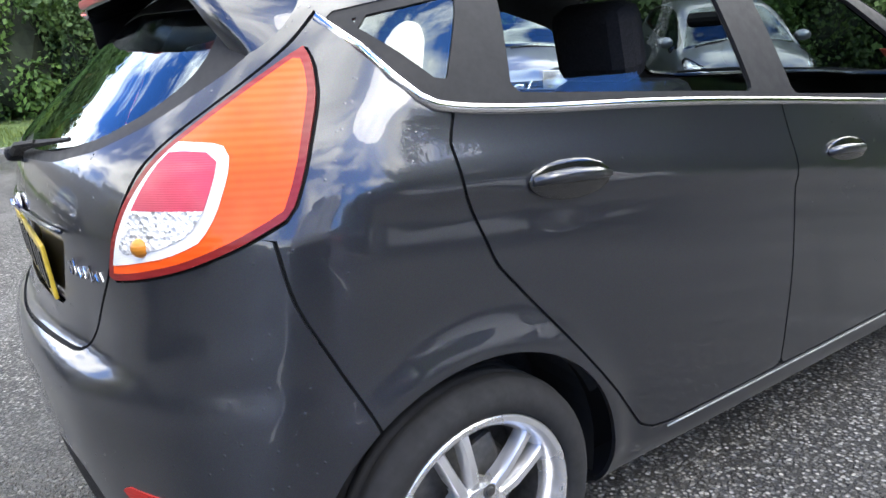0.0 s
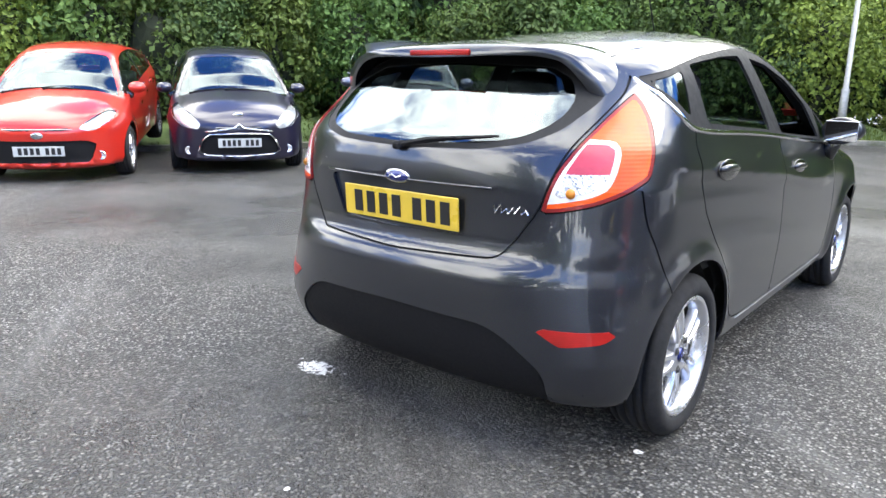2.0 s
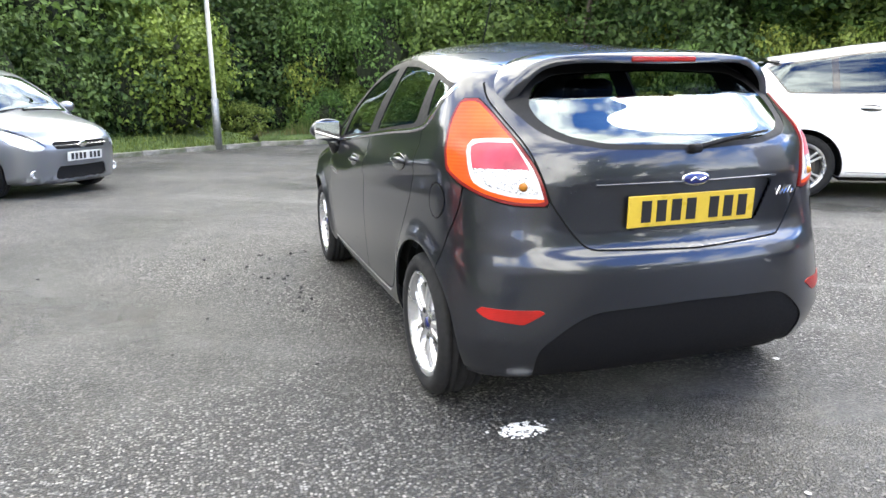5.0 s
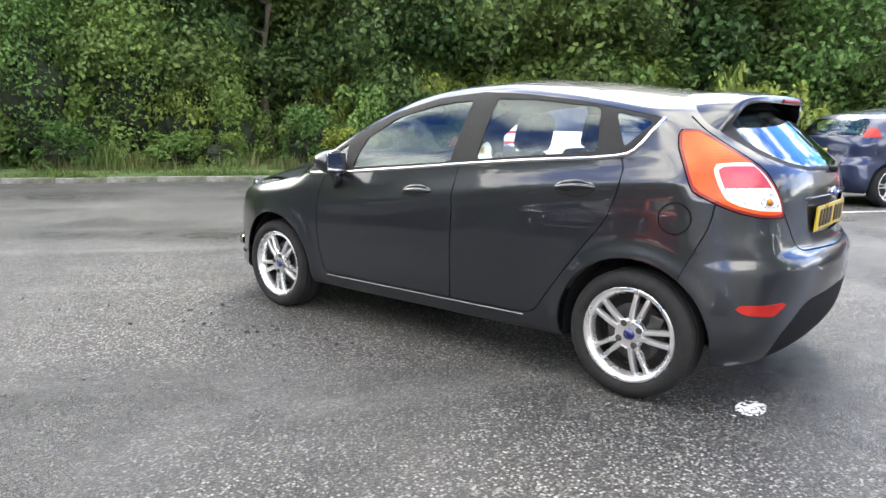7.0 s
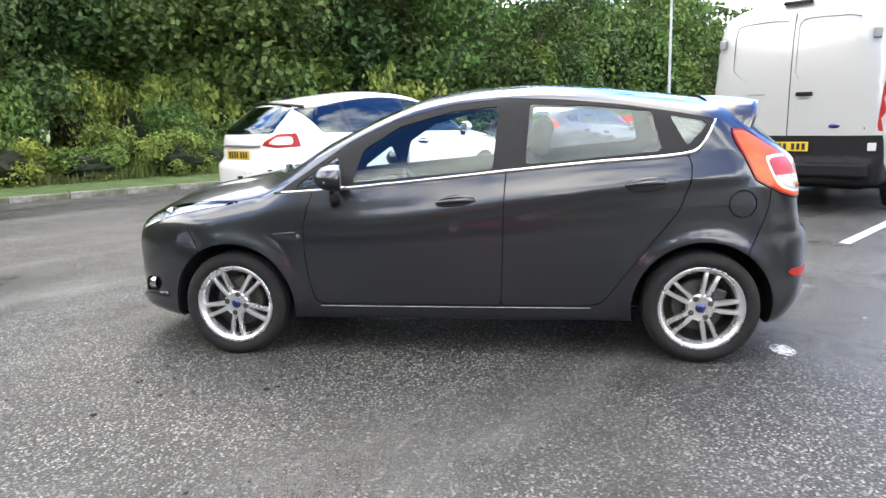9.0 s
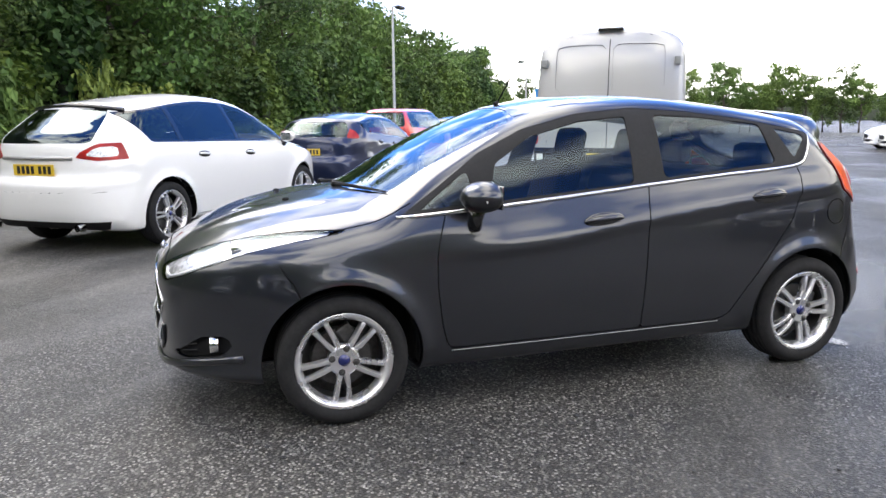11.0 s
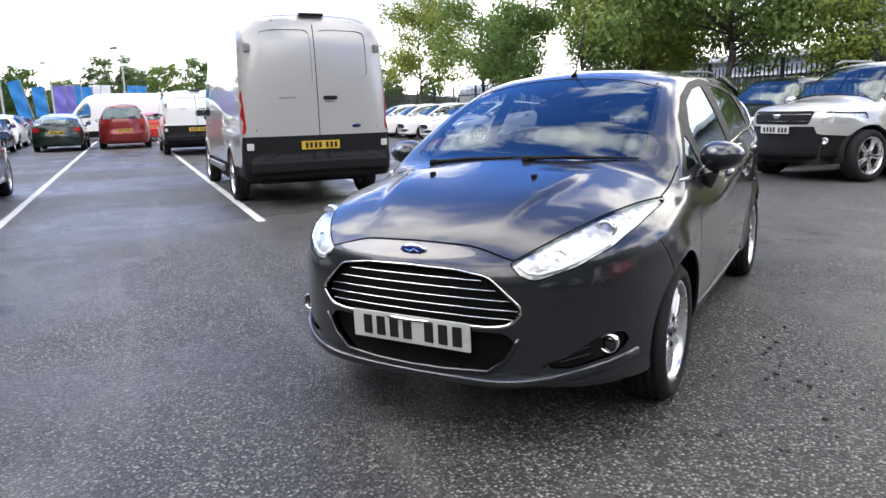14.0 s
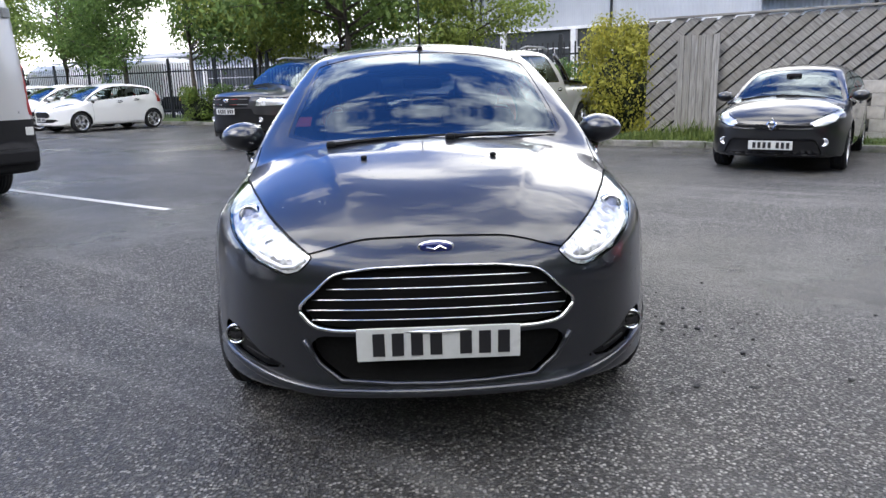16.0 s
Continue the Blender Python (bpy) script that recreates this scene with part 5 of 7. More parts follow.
    base = [(0, -0.06, 1.364), (0.2, -0.06, 1.358), (0.38, -0.06, 1.343), (0.50, -0.07, 1.305), (0.575, -0.09, 1.248), (0.613, -0.145, 1.176)]
    tip = [(-a, b, c) for a, b, c in tip[:0:-1]] + tip
    base = [(-a, b, c) for a, b, c in base[:0:-1]] + base
    S = np.linspace(0, 1, 41)
    dense = lambda q: np.stack([curve([(i / (len(q) - 1), p[j]) for i, p in enumerate(q)], S) for j in range(3)], -1)
    T, B = dense(tip), dense(base)
    vs, fs = [], []
    cols = 9
    for i in range(41):
        for j in range(cols):
            u = j / (cols - 1)
            p = B[i] + (T[i] - B[i]) * u
            mid = Vector((p[0], 0, p[2] - 1.0)).normalized()
            p = Vector(p) + mid * (0.012 * math.sin(math.pi * u) + 0.004)
            vs.append(p)
        for j in range(cols):
            u = 1 - j / (cols - 1)
            p = B[i] + (T[i] - B[i]) * u
            mid = Vector((p[0], 0, p[2] - 1.0)).normalized()
            vs.append(Vector(p) - mid * (0.008 + 0.022 * u))
    m2 = 2 * cols
    for i in range(40):
        for j in range(m2 - 1):
            fs.append((i * m2 + j, i * m2 + j + 1, (i + 1) * m2 + j + 1, (i + 1) * m2 + j))
    top = [f for k, f in enumerate(fs) if k % (m2 - 1) < cols]
    low = [f for k, f in enumerate(fs) if k % (m2 - 1) >= cols]
    sp = obj("roof_spoiler", vs, top, P, t, "body-coloured roof spoiler over the tailgate")
    obj("spoiler_underside", vs, low, "gloss_black", sp)
    bm = box((0, -0.379, 1.314), (0.27, 0.020, 0.020), 0.006)
    part("high_brake_light", bm, "lamp_red", sp)
    # wipers, aerial
    for a, b in (((0.40, 2.372), (-0.13, 2.340)), ((-0.10, 2.376), (-0.58, 2.228))):
        A, Bq = sh.at_z(*a), sh.at_z(*b)
        wiper(t, A + Vector((0, 0.01, 0.004)), Bq + Vector((0, 0.0, 0.004)), (0, 0.006, 0.009))
    A, Bq = sh.at_y(0.0, 1.005, False), sh.at_y(0.36, 1.050, False)
    wiper(t, A, Bq, (0, -0.028, 0.012), "rear_wiper")
    bm = bmesh.new()
    r0 = sh.at_z(0, 1.462)
    tube(bm, [r0, r0 + Vector((0, -0.018, 0.022))], [0.018, 0.007], 10)
    tube(bm, [r0 + Vector((0, -0.018, 0.020)), r0 + Vector((0, -0.19, 0.32))], [0.0045, 0.003], 6)
    part("aerial", bm, "trim", t, smooth=True)
    part("windscreen_sticker", box(sh.at_z(0.55, 2.10) + Vector((0, -0.01, -0.012)), (0.07, 0.08, 0.003), 0.001, Matrix.Rotation(-0.5, 4, "X")), "sticker", t)
    put_wheels(t, s)
    under_body(t, s)
    cabin(t, s, s["seats"], 2.02)
    # cabin lining behind the painted panels
    keep = ("body", "front_door", "rear_door", "frame", "ditch", "seam")
    vs, fs, ids = [], [], {}
    for face, lab in zip(sh.F, sh.lab):
        if lab not in keep:
            continue
        c = sh.V[list(face)].mean(0)
        if c[2] < 0.45 or c[1] > 2.25 or c[1] < -0.5:
            continue
        g2 = []
        for i in face:
            if i not in ids:
                ids[i] = len(vs)
                vs.append(sh.V[i] - sh.N[i] * (0.014 if sh.V[i][2] > 0.9 else 0.05))
            g2.append(ids[i])
        fs.append(tuple(g2[::-1]))
    obj("cabin_lining", vs, fs, "dash", t)
    return t

# ---------------------------------------------------------------- the setting


def gz(x, y):
    """Height of the ground: level, but for a gentle rise towards the hedge."""
    s = -0.86 * x + 0.52 * y
    a = max(0.0, min(1.0, (s - 2.2) / 2.8))
    b = max(0.0, min(1.0, (11.0 - y) / 4.0)) * max(0.0, min(1.0, (y + 9.0) / 4.0))
    return 0.02 * a * a * (3 - 2 * a) * b


R0 = 400.0
gx = [-R0, -120, -50, -30, -22] + [-18 + 0.5 * i for i in range(49)] + [12, 30, 80, R0]
gy = [-R0, -120, -50, -20] + [-12 + 0.5 * i for i in range(53)] + [20, 40, 100, R0]
vs = [(x, y, gz(x, y)) for x in gx for y in gy]
fs = [(i * len(gy) + j, (i + 1) * len(gy) + j, (i + 1) * len(gy) + j + 1, i * len(gy) + j + 1) for i in range(len(gx) - 1) for j in range(len(gy) - 1)]
GROUND = obj("ground", vs, fs, "asphalt")
tagged(GROUND, "worn grey asphalt car park with wet patches", "asphalt", "", "structure")


def road_line(a, b, w=0.10):
    a, b = Vector((*a, 0)), Vector((*b, 0))
    d = (b - a).normalized()
    s = Vector((-d.y, d.x, 0)) * w / 2
    L = (b - a).length
    n = max(2, int(L / 0.25))
    rnd = random.Random(int(L * 100))
    vs, fs = [], []
    for i in range(n + 1):
        p = a + d * (L * i / n)
        j = rnd.uniform(-0.006, 0.006)
        vs += [p + s * (1 + j * 10) + Vector((0, 0, 0.004)), p - s * (1 - j * 10) + Vector((0, 0, 0.004))]
    for i in range(n):
        fs.append((2 * i, 2 * i + 1, 2 * i + 3, 2 * i + 2))
    ob = obj("bay_line", vs, fs, "line", None, "worn white painted bay line on asphalt", False)
    tagged(ob, "", "road marking", "bay lines", "structure")


def lane_line(u0, u1, n):
    road_line(lane(u0, n), lane(u1, n))


lane_line(4.05, 60, 5.04)
lane_line(3.95, 60, 2.21)
lane_line(3.28, 60, -0.075)


def kerb(name, pts, h=0.11, w=0.13):
    """Kerb stones along a line, each its own stone, on a common footing."""
    t = thing(name, Matrix.Identity(4), "weathered mossy concrete kerb edging the verge", "kerb", "", "structure")
    rnd = random.Random(5)
    me = None
    for a, b in zip(pts, pts[1:]):
        a, b = Vector((*a, 0)), Vector((*b, 0))
        L = (b - a).length
        n = max(1, round(L / 0.915))
        d = (b - a) / n
        for i in range(n):
            if me is None:
                bm = box((0, 0, h / 2 - 0.05), (0.905, w, h + 0.1), 0.012)
                o = part("kerb_stone", bm, "kerb", t)
                me = o.data
            else:
                o = new("kerb_stone", me)
                o.parent = t
            o.matrix_basis = Matrix.Translation(a + d * (i + 0.5) + Vector((0, 0, gz(*(a + d * (i + 0.5))[:2]) + rnd.uniform(-0.008, 0.006)))) @ Matrix.Rotation(math.atan2(d.y, d.x) + rnd.uniform(-0.008, 0.008), 4, "Z") @ Matrix.Diagonal((d.length / 0.915, 1, 1, 1))


KA = [(-14.5, -7.0), (-10.3, 1.6), (-8.0, 5.9), (-5.6, 9.6), (-3.7, 12.6), (-0.4, 14.5)]
KB = [(-0.4, 14.5), (1.55, 14.40), (5.3, 11.35), (9.2, 7.15), (14.5, 2.6), (30.0, -8.6), (62.0, -31.5)]
KC = [lane(-14, -8.9), lane(1.9, -8.75), lane(3.0, -11.6), lane(40, -12.2)]
kerb("kerb_west", KA, 0.10)
kerb("kerb_north", KB)
kerb("kerb_south", KC)


def verge(name, line, depth, side, h=0.09, rise=0.5, bank=0.0):
    """Grass bank behind a kerb."""
    vs, fs = [], []
    rows = 14
    pts = []
    for a, b in zip(line, line[1:]):
        a, b = Vector(a), Vector(b)
        k = max(1, int((b - a).length / 0.7))
        pts += [a.lerp(b, i / k) for i in range(k)]
    pts.append(Vector(line[-1]))
    for i, p in enumerate(pts):
        q = pts[min(i + 1, len(pts) - 1)] - pts[max(i - 1, 0)]
        nrm = Vector((-q.y, q.x)).normalized() * side
        for j in range(rows):
            t = j / (rows - 1)
            r = p + nrm * (0.06 + depth * t ** 1.4)
            z = gz(p.x, p.y) + h + rise * t + bank * min(1.0, depth * t ** 1.4 / 0.75) + 0.06 * noise.noise((r.x * 0.9, r.y * 0.9, 0.3)) * min(1, t * 8)
            vs.append((r.x, r.y, z))
    for i in range(len(pts) - 1):
        for j in range(rows - 1):
            a = i * rows + j
            f = (a, a + rows, a + rows + 1, a + 1)
            fs.append(f if side < 0 else f[::-1])
    ob = obj(name, vs, fs, "grass", None, "rough grass verge behind the kerb", True)
    tagged(ob, "", "grass", "", "structure")
    return pts


verge("verge_west", KA, 30, 1, 0.075, 0.8, 0.14)
verge("verge_north", KB, 45, 1, rise=0.8)
verge("verge_south", KC, 2.6, -1, rise=0.1)

# ---------------------------------------------------------------- plants


def leaf_mesh(name, n, shape, size, mat, seed, droop=0.5, up=0.3):
    """Many small folded leaves at points that shape(rnd) gives with an outward direction."""
    rnd = random.Random(seed)
    vs, fs = [], []
    for _ in range(n):
        p, d = shape(rnd)
        L = size * rnd.uniform(0.6, 1.35)
        d = (Vector(d) + Vector((rnd.uniform(-1, 1), rnd.uniform(-1, 1), rnd.uniform(-1, 1))) * 0.8 + Vector((0, 0, up))).normalized()
        a = d.cross(Vector((rnd.uniform(-1, 1), rnd.uniform(-1, 1), rnd.uniform(-1, 1)))).normalized()
        t = a.cross(d).normalized()
        t = (t - Vector((0, 0, droop * rnd.random()))).normalized()
        w = L * rnd.uniform(0.26, 0.40)
        p = Vector(p)
        i = len(vs)
        vs += [p - t * L * 0.5, p + a * w + d * w * 0.25, p + t * L * 0.5, p - a * w + d * w * 0.25]
        fs += [(i, i + 1, i + 2), (i, i + 2, i + 3)]
    me = bpy.data.meshes.new(name)
    me.from_pydata([tuple(v) for v in vs], [], fs)
    me.materials.append(MAT[mat])
    return me


# Solid dark lump, no twigs: its colour stands for shade between the leaves.
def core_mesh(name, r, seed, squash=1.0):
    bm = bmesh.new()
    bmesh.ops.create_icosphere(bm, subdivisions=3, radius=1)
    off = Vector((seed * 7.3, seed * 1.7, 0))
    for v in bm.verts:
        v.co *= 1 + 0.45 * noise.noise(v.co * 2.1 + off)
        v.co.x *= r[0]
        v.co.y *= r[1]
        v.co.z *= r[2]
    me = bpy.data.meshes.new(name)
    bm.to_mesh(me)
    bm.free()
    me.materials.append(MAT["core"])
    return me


def bush_shape(r, lumps, seed):
    rnd0 = random.Random(seed)
    cs = []
    for _ in range(lumps):
        a, t = rnd0.uniform(0, 2 * math.pi), rnd0.random()
        z = t ** 0.8 * r[2] * 1.75
        q = math.sqrt(max(0.05, 1 - (t - 0.35) ** 2 * 1.6)) * rnd0.uniform(0.35, 0.85)
        cs.append((Vector((math.cos(a) * r[0] * q, math.sin(a) * r[1] * q, z)), rnd0.uniform(0.3, 0.55) * min(r)))

    def f(rnd):
        c, k = rnd.choice(cs)
        d = Vector((rnd.gauss(0, 1), rnd.gauss(0, 1), rnd.gauss(0.25, 1))).normalized()
        p = c + d * k * (rnd.random() ** 0.35)
        p.z = max(p.z, 0.02)
        return p, d

    return f


def bush_kind(r, n, size, mat, seed, lumps=26):
    leaves = leaf_mesh("leaves", n, bush_shape(r, lumps, seed), size, mat, seed)
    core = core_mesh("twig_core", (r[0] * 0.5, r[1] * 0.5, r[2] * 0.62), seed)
    return leaves, core, r


def put_bush(kind, x, y, z, yaw, sc, label, name="bush", cat="bush", group=""):
    leaves, core, r = kind
    e = thing(name, Matrix.Translation((x, y, z + gz(x, y))) @ Matrix.Rotation(yaw, 4, "Z") @ Matrix.Diagonal((sc[0], sc[0], sc[1], 1)), label, cat, group)
    a = new("leaves", leaves)
    a.parent = e
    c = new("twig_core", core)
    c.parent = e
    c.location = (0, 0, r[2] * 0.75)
    return e


HEDGE = [bush_kind((1.5, 1.3, 1.5), 8200, 0.115, m, 11 + i, 40) for i, m in enumerate(("leaf_dark", "leaf_dark", "leaf_mid", "leaf_dark"))]
TALL = [bush_kind((1.6, 1.5, 2.5), 9000, 0.14, m, 21 + i, 80) for i, m in enumerate(("leaf_mid", "leaf_dark", "leaf_mid"))]
TALL_FAR = [bush_kind((1.6, 1.5, 2.5), 3400, 0.28, m, 27 + i, 70) for i, m in enumerate(("leaf_mid", "leaf_dark"))]
SCRUB_FAR = [bush_kind((1.1, 1.0, 0.75), 1000, 0.19, m, 37 + i, 24) for i, m in enumerate(("leaf_light", "leaf_mid"))]
SCRUB = [bush_kind((1.1, 1.0, 0.75), 3600, 0.092, m, 31 + i, 24) for i, m in enumerate(("leaf_light", "leaf_mid", "leaf_light"))]


def along(line, step):
    out = []
    carry = 0.0
    for a, b in zip(line, line[1:]):
        a, b = Vector(a), Vector(b)
        L = (b - a).length
        d = (b - a) / L
        q = carry
        while q < L:
            out.append((a + d * q, Vector((-d.y, d.x))))
            q += step
        carry = q - L
    return out


rnd = random.Random(3)
for p, nrm in along(KA, 1.2):
    close = 0.0 if p.y < 8.6 else -1.35
    for row, (off, zs, kinds) in enumerate(((3.0, 1.1, HEDGE), (4.3, 1.05, TALL), (6.2, 1.3, TALL_FAR))):
        q = p + nrm * (off + close + rnd.uniform(-0.2, 0.3)) + Vector((nrm.y, -nrm.x)) * rnd.uniform(-0.4, 0.4)
        s = rnd.uniform(0.72, 1.08) * (1 + 0.12 * row)
        put_bush(rnd.choice(kinds), q.x, q.y, 0.22 + 0.06 * row, rnd.uniform(0, 6.3), (s, s * zs), "dense dark green laurel hedge behind the kerb", "hedge_bush", "hedge", "hedge bushes")


def tree_kind(h, crown_r, n, size, mat, seed, crown_z=0.35, trunk=0.12, spread=1.0):
    rnd = random.Random(seed)
    bm = bmesh.new()
    pts = [Vector((0.10 * h * 0.1 * math.sin(i * 1.7 + seed), 0.10 * h * 0.1 * math.cos(i * 2.3 + seed), h * 0.9 * i / 6)) for i in range(7)]
    tube(bm, pts, [trunk * (1 - 0.8 * i / 6) for i in range(7)], 8)
    tips = []
    for k in range(26):
        t = rnd.uniform(crown_z, 0.92)
        b = pts[int(t * 6)].lerp(pts[min(6, int(t * 6) + 1)], t * 6 - int(t * 6))
        a = rnd.uniform(0, 2 * math.pi)
        reach = crown_r * spread * (0.55 + 0.45 * rnd.random()) * (1 - max(0, (t - 0.62)) * 1.35)
        e = b + Vector((math.cos(a) * reach, math.sin(a) * reach, reach * rnd.uniform(0.05, 0.6)))
        m = b.lerp(e, 0.5) + Vector((0, 0, reach * 0.10))
        tube(bm, [b, m, e], [trunk * 0.32, trunk * 0.2, trunk * 0.06], 5)
        tips += [(e, 0.30 * crown_r), (m, 0.24 * crown_r), (b.lerp(e, 0.78), 0.3 * crown_r)]
    me = bpy.data.meshes.new("trunk")
    bm.to_mesh(me)
    bm.free()
    me.materials.append(MAT["bark"])
    me.polygons.foreach_set("use_smooth", [True] * len(me.polygons))

    def f(rn):
        c, k = rn.choice(tips)
        d = Vector((rn.gauss(0, 1), rn.gauss(0, 1), rn.gauss(0.1, 0.7))).normalized()
        return c + d * k * rn.random() ** 0.5, d

    return me, leaf_mesh("crown", n, f, size, mat, seed)


def put_tree(kind, x, y, z, yaw, sc, label, group=""):
    e = thing("tree", Matrix.Translation((x, y, z)) @ Matrix.Rotation(yaw, 4, "Z") @ Matrix.Diagonal((sc[0], sc[0], sc[1], 1)), label, "tree", group)
    a = new("trunk", kind[0])
    a.parent = e
    c = new("crown", kind[1])
    c.parent = e
    return e


WOOD_FAR = [tree_kind(9.0, 2.9, 4200, 0.28, m, 60 + i, 0.12, 0.16) for i, m in enumerate(("leaf_dark", "leaf_mid"))]
WOOD = [tree_kind(9.0, 2.9, 15000, 0.150, m, 50 + i, 0.12, 0.16) for i, m in enumerate(("leaf_dark", "leaf_mid", "leaf_dark", "leaf_dark"))]
STREET = [tree_kind(6.8, 2.9, 15000, 0.13, "leaf_light", 70 + i, 0.34, 0.11) for i in range(2)]

# scrub and woodland beyond the north kerb
for p, nrm in along(KB, 1.5):
    far = p.x > 16
    low = SCRUB if p.x < 11 else SCRUB_FAR
    for row, (off, kinds, zs) in enumerate(((2.1, low, 0.75), (3.3, low, 1.25), (4.8, low, 1.8), (6.2, TALL_FAR if p.x > 9 else TALL, 0.9))):
        if far and row in (1, 2):
            continue
        q = p + nrm * (off + rnd.uniform(-0.35, 0.35)) + Vector((nrm.y, -nrm.x)) * rnd.uniform(-0.5, 0.5)
        s = rnd.uniform(0.75, 1.1)
        put_bush(rnd.choice(kinds), q.x, q.y, 0.12, rnd.uniform(0, 6.3), (s, s * zs * rnd.uniform(0.75, 1.25)), "tangled green scrub on the verge", "shrub", "shrub", "verge shrubs")
for p, nrm in along(KA[2:] + KB[1:], 2.7):
    for off in ((7.6, 10.5, 13.8) if p.x < 26 else (8.5, 12.0)):
        q = p + nrm * (off + rnd.uniform(-1.2, 1.0))
        s = rnd.uniform(0.62, 1.0) * (1.0 if q.x < 8 else 1.4 if q.x < 26 else 1.2)
        put_tree(rnd.choice(WOOD if off < 8 else WOOD_FAR), q.x, q.y, 0.2, rnd.uniform(0, 6.3), (s, s * rnd.uniform(0.85, 1.15)), "dark green broadleaf tree in the woodland edge", "woodland trees")
GREEN = bush_kind((1.5, 1.4, 1.9), 10500, 0.105, "leaf_mid", 44, 60)
for x, y in ((3.2, 16.8), (5.0, 15.7), (6.7, 14.9), (1.4, 17.9), (4.4, 18.2), (6.2, 16.8)):
    k = rnd.uniform(0.85, 1.15)
    put_bush(GREEN, x, y, 0.15, rnd.uniform(0, 6.3), (k, k * rnd.uniform(0.95, 1.3)), "tall bright green shrub before the woodland", "shrub", "shrub", "verge shrubs")
for x, y, k in ((2.2, 17.4, 0), (2.9, 18.8, 0), (3.7, 19.8, 1), (1.6, 19.4, 1), (0.4, 18.6, 1), (4.9, 19.4, 1), (-1.2, 18.2, 1), (-2.6, 17.4, 1)):
    put_bush(rnd.choice((SCRUB, TALL)[k]), x, y, 0.12, rnd.uniform(0, 6.3), (1.0, 1.0), "tangled green scrub on the verge", "shrub", "shrub", "verge shrubs")
for x, y in ((2.5, 21.5), (4.2, 22.6), (0.6, 22.4), (-1.6, 21.5), (-3.9, 20.4), (-6.2, 18.6), (5.8, 24.8), (3.0, 25.5), (0.2, 26.2), (-2.8, 25.4), (7.6, 22.2), (5.6, 16.6), (8.4, 15.0), (10.6, 18.2), (7.2, 19.6), (12.8, 16.5), (10.2, 13.6), (6.9, 17.2), (-5.5, 23.5), (-8.5, 17.0), (9.5, 24), (-8.5, 21.5)):
    s = rnd.uniform(0.9, 1.15)
    put_tree(rnd.choice(WOOD if y < 20 else WOOD_FAR), x, y, 0.2, rnd.uniform(0, 6.3), (s, s), "dark green broadleaf tree in the woodland edge", "woodland trees")
for k in range(26):
    x, y = lane(58 + rnd.uniform(0, 14), -24 + 1.5 * k + rnd.uniform(-1, 1))
    s = rnd.uniform(0.50, 0.80)
    put_tree(rnd.choice(WOOD_FAR), x, y, 0.0, rnd.uniform(0, 6.3), (s, s), "distant dark green tree closing the car park", "distant trees")
for u, k in ((11.7, 1.22), (15.6, 1.0), (19.0, 1.0), (23.2, 0.85), (27.5, 1.05), (35.5, 1.1)):
    x, y = lane(u, -12.6)
    put_tree(rnd.choice(STREET), x, y, 0.0, rnd.uniform(0, 6.3), (k, k * rnd.uniform(0.95, 1.1)), "young street tree with airy light green crown", "street trees")
for u, n, k in ((8.4, -14.6, 0.8), (13.8, -14.8, 1.05), (18.5, -15.0, 0.95)):
    x, y = lane(u, n)
    put_tree(rnd.choice(STREET), x, y, 0.0, rnd.uniform(0, 6.3), (k, k), "young street tree behind the metal fence", "street trees")
x, y = lane(2.2, -10.35)
put_bush(bush_kind((1.0, 0.9, 1.0), 11000, 0.062, "leaf_yellow", 91, 60), x, y, 0.05, 0.4, (1.02, 1.22), "yellow-green leafy shrub beside the timber fence", "golden_shrub", "shrub")
for u in (4.2, 6.0, 7.8, 9.6, 11.5, 13.4, 15.2, 17.0, 18.6):
    x, y = lane(u, -12.55 + rnd.uniform(-0.2, 0.3))
    put_bush(rnd.choice(SCRUB), x, y, 0.05, rnd.uniform(0, 6.3), (0.85, rnd.uniform(0.7, 1.25)), "green shrub along the metal fence", "shrub", "shrub", "fence shrubs")


def blades(name, line, side, n, seed, lo, hi, h, mat, label, bank=0.0):
    """Grass or weeds along a verge: many bent blades in one mesh."""
    rn = random.Random(seed)
    vs, fs = [], []
    pts = along(line, 0.05)
    for _ in range(n):
        p, nrm = rn.choice(pts)
        off = lo + (hi - lo) * rn.random() ** 1.3
        q = p + nrm * side * off
        a = rn.uniform(0, 6.3)
        H = h * rn.uniform(0.4, 1.2) * max(0.2, min(1.5, 0.75 + 1.3 * noise.noise((q.x * 0.9, q.y * 0.9, seed * 3.1))))
        w = 0.006 + 0.010 * rn.random()
        d = Vector((math.cos(a), math.sin(a), 0))
        e = Vector((-d.y, d.x, 0)) * w
        o = Vector((q.x, q.y, 0.06 + gz(p.x, p.y) + bank * min(1.0, off / 0.75) + bank * 0.35 * off))
        i = len(vs)
        vs += [o - e, o + e, o + Vector((0, 0, H * 0.6)) + d * H * 0.15 + e * 0.7, o + Vector((0, 0, H * 0.6)) + d * H * 0.15 - e * 0.7, o + Vector((0, 0, H)) + d * H * rn.uniform(0.2, 0.6)]
        fs += [(i, i + 1, i + 2, i + 3), (i + 3, i + 2, i + 4)]
    ob = obj(name, vs, fs, mat, None, label, False)
    tagged(ob, "", "grass", "", "stuff")


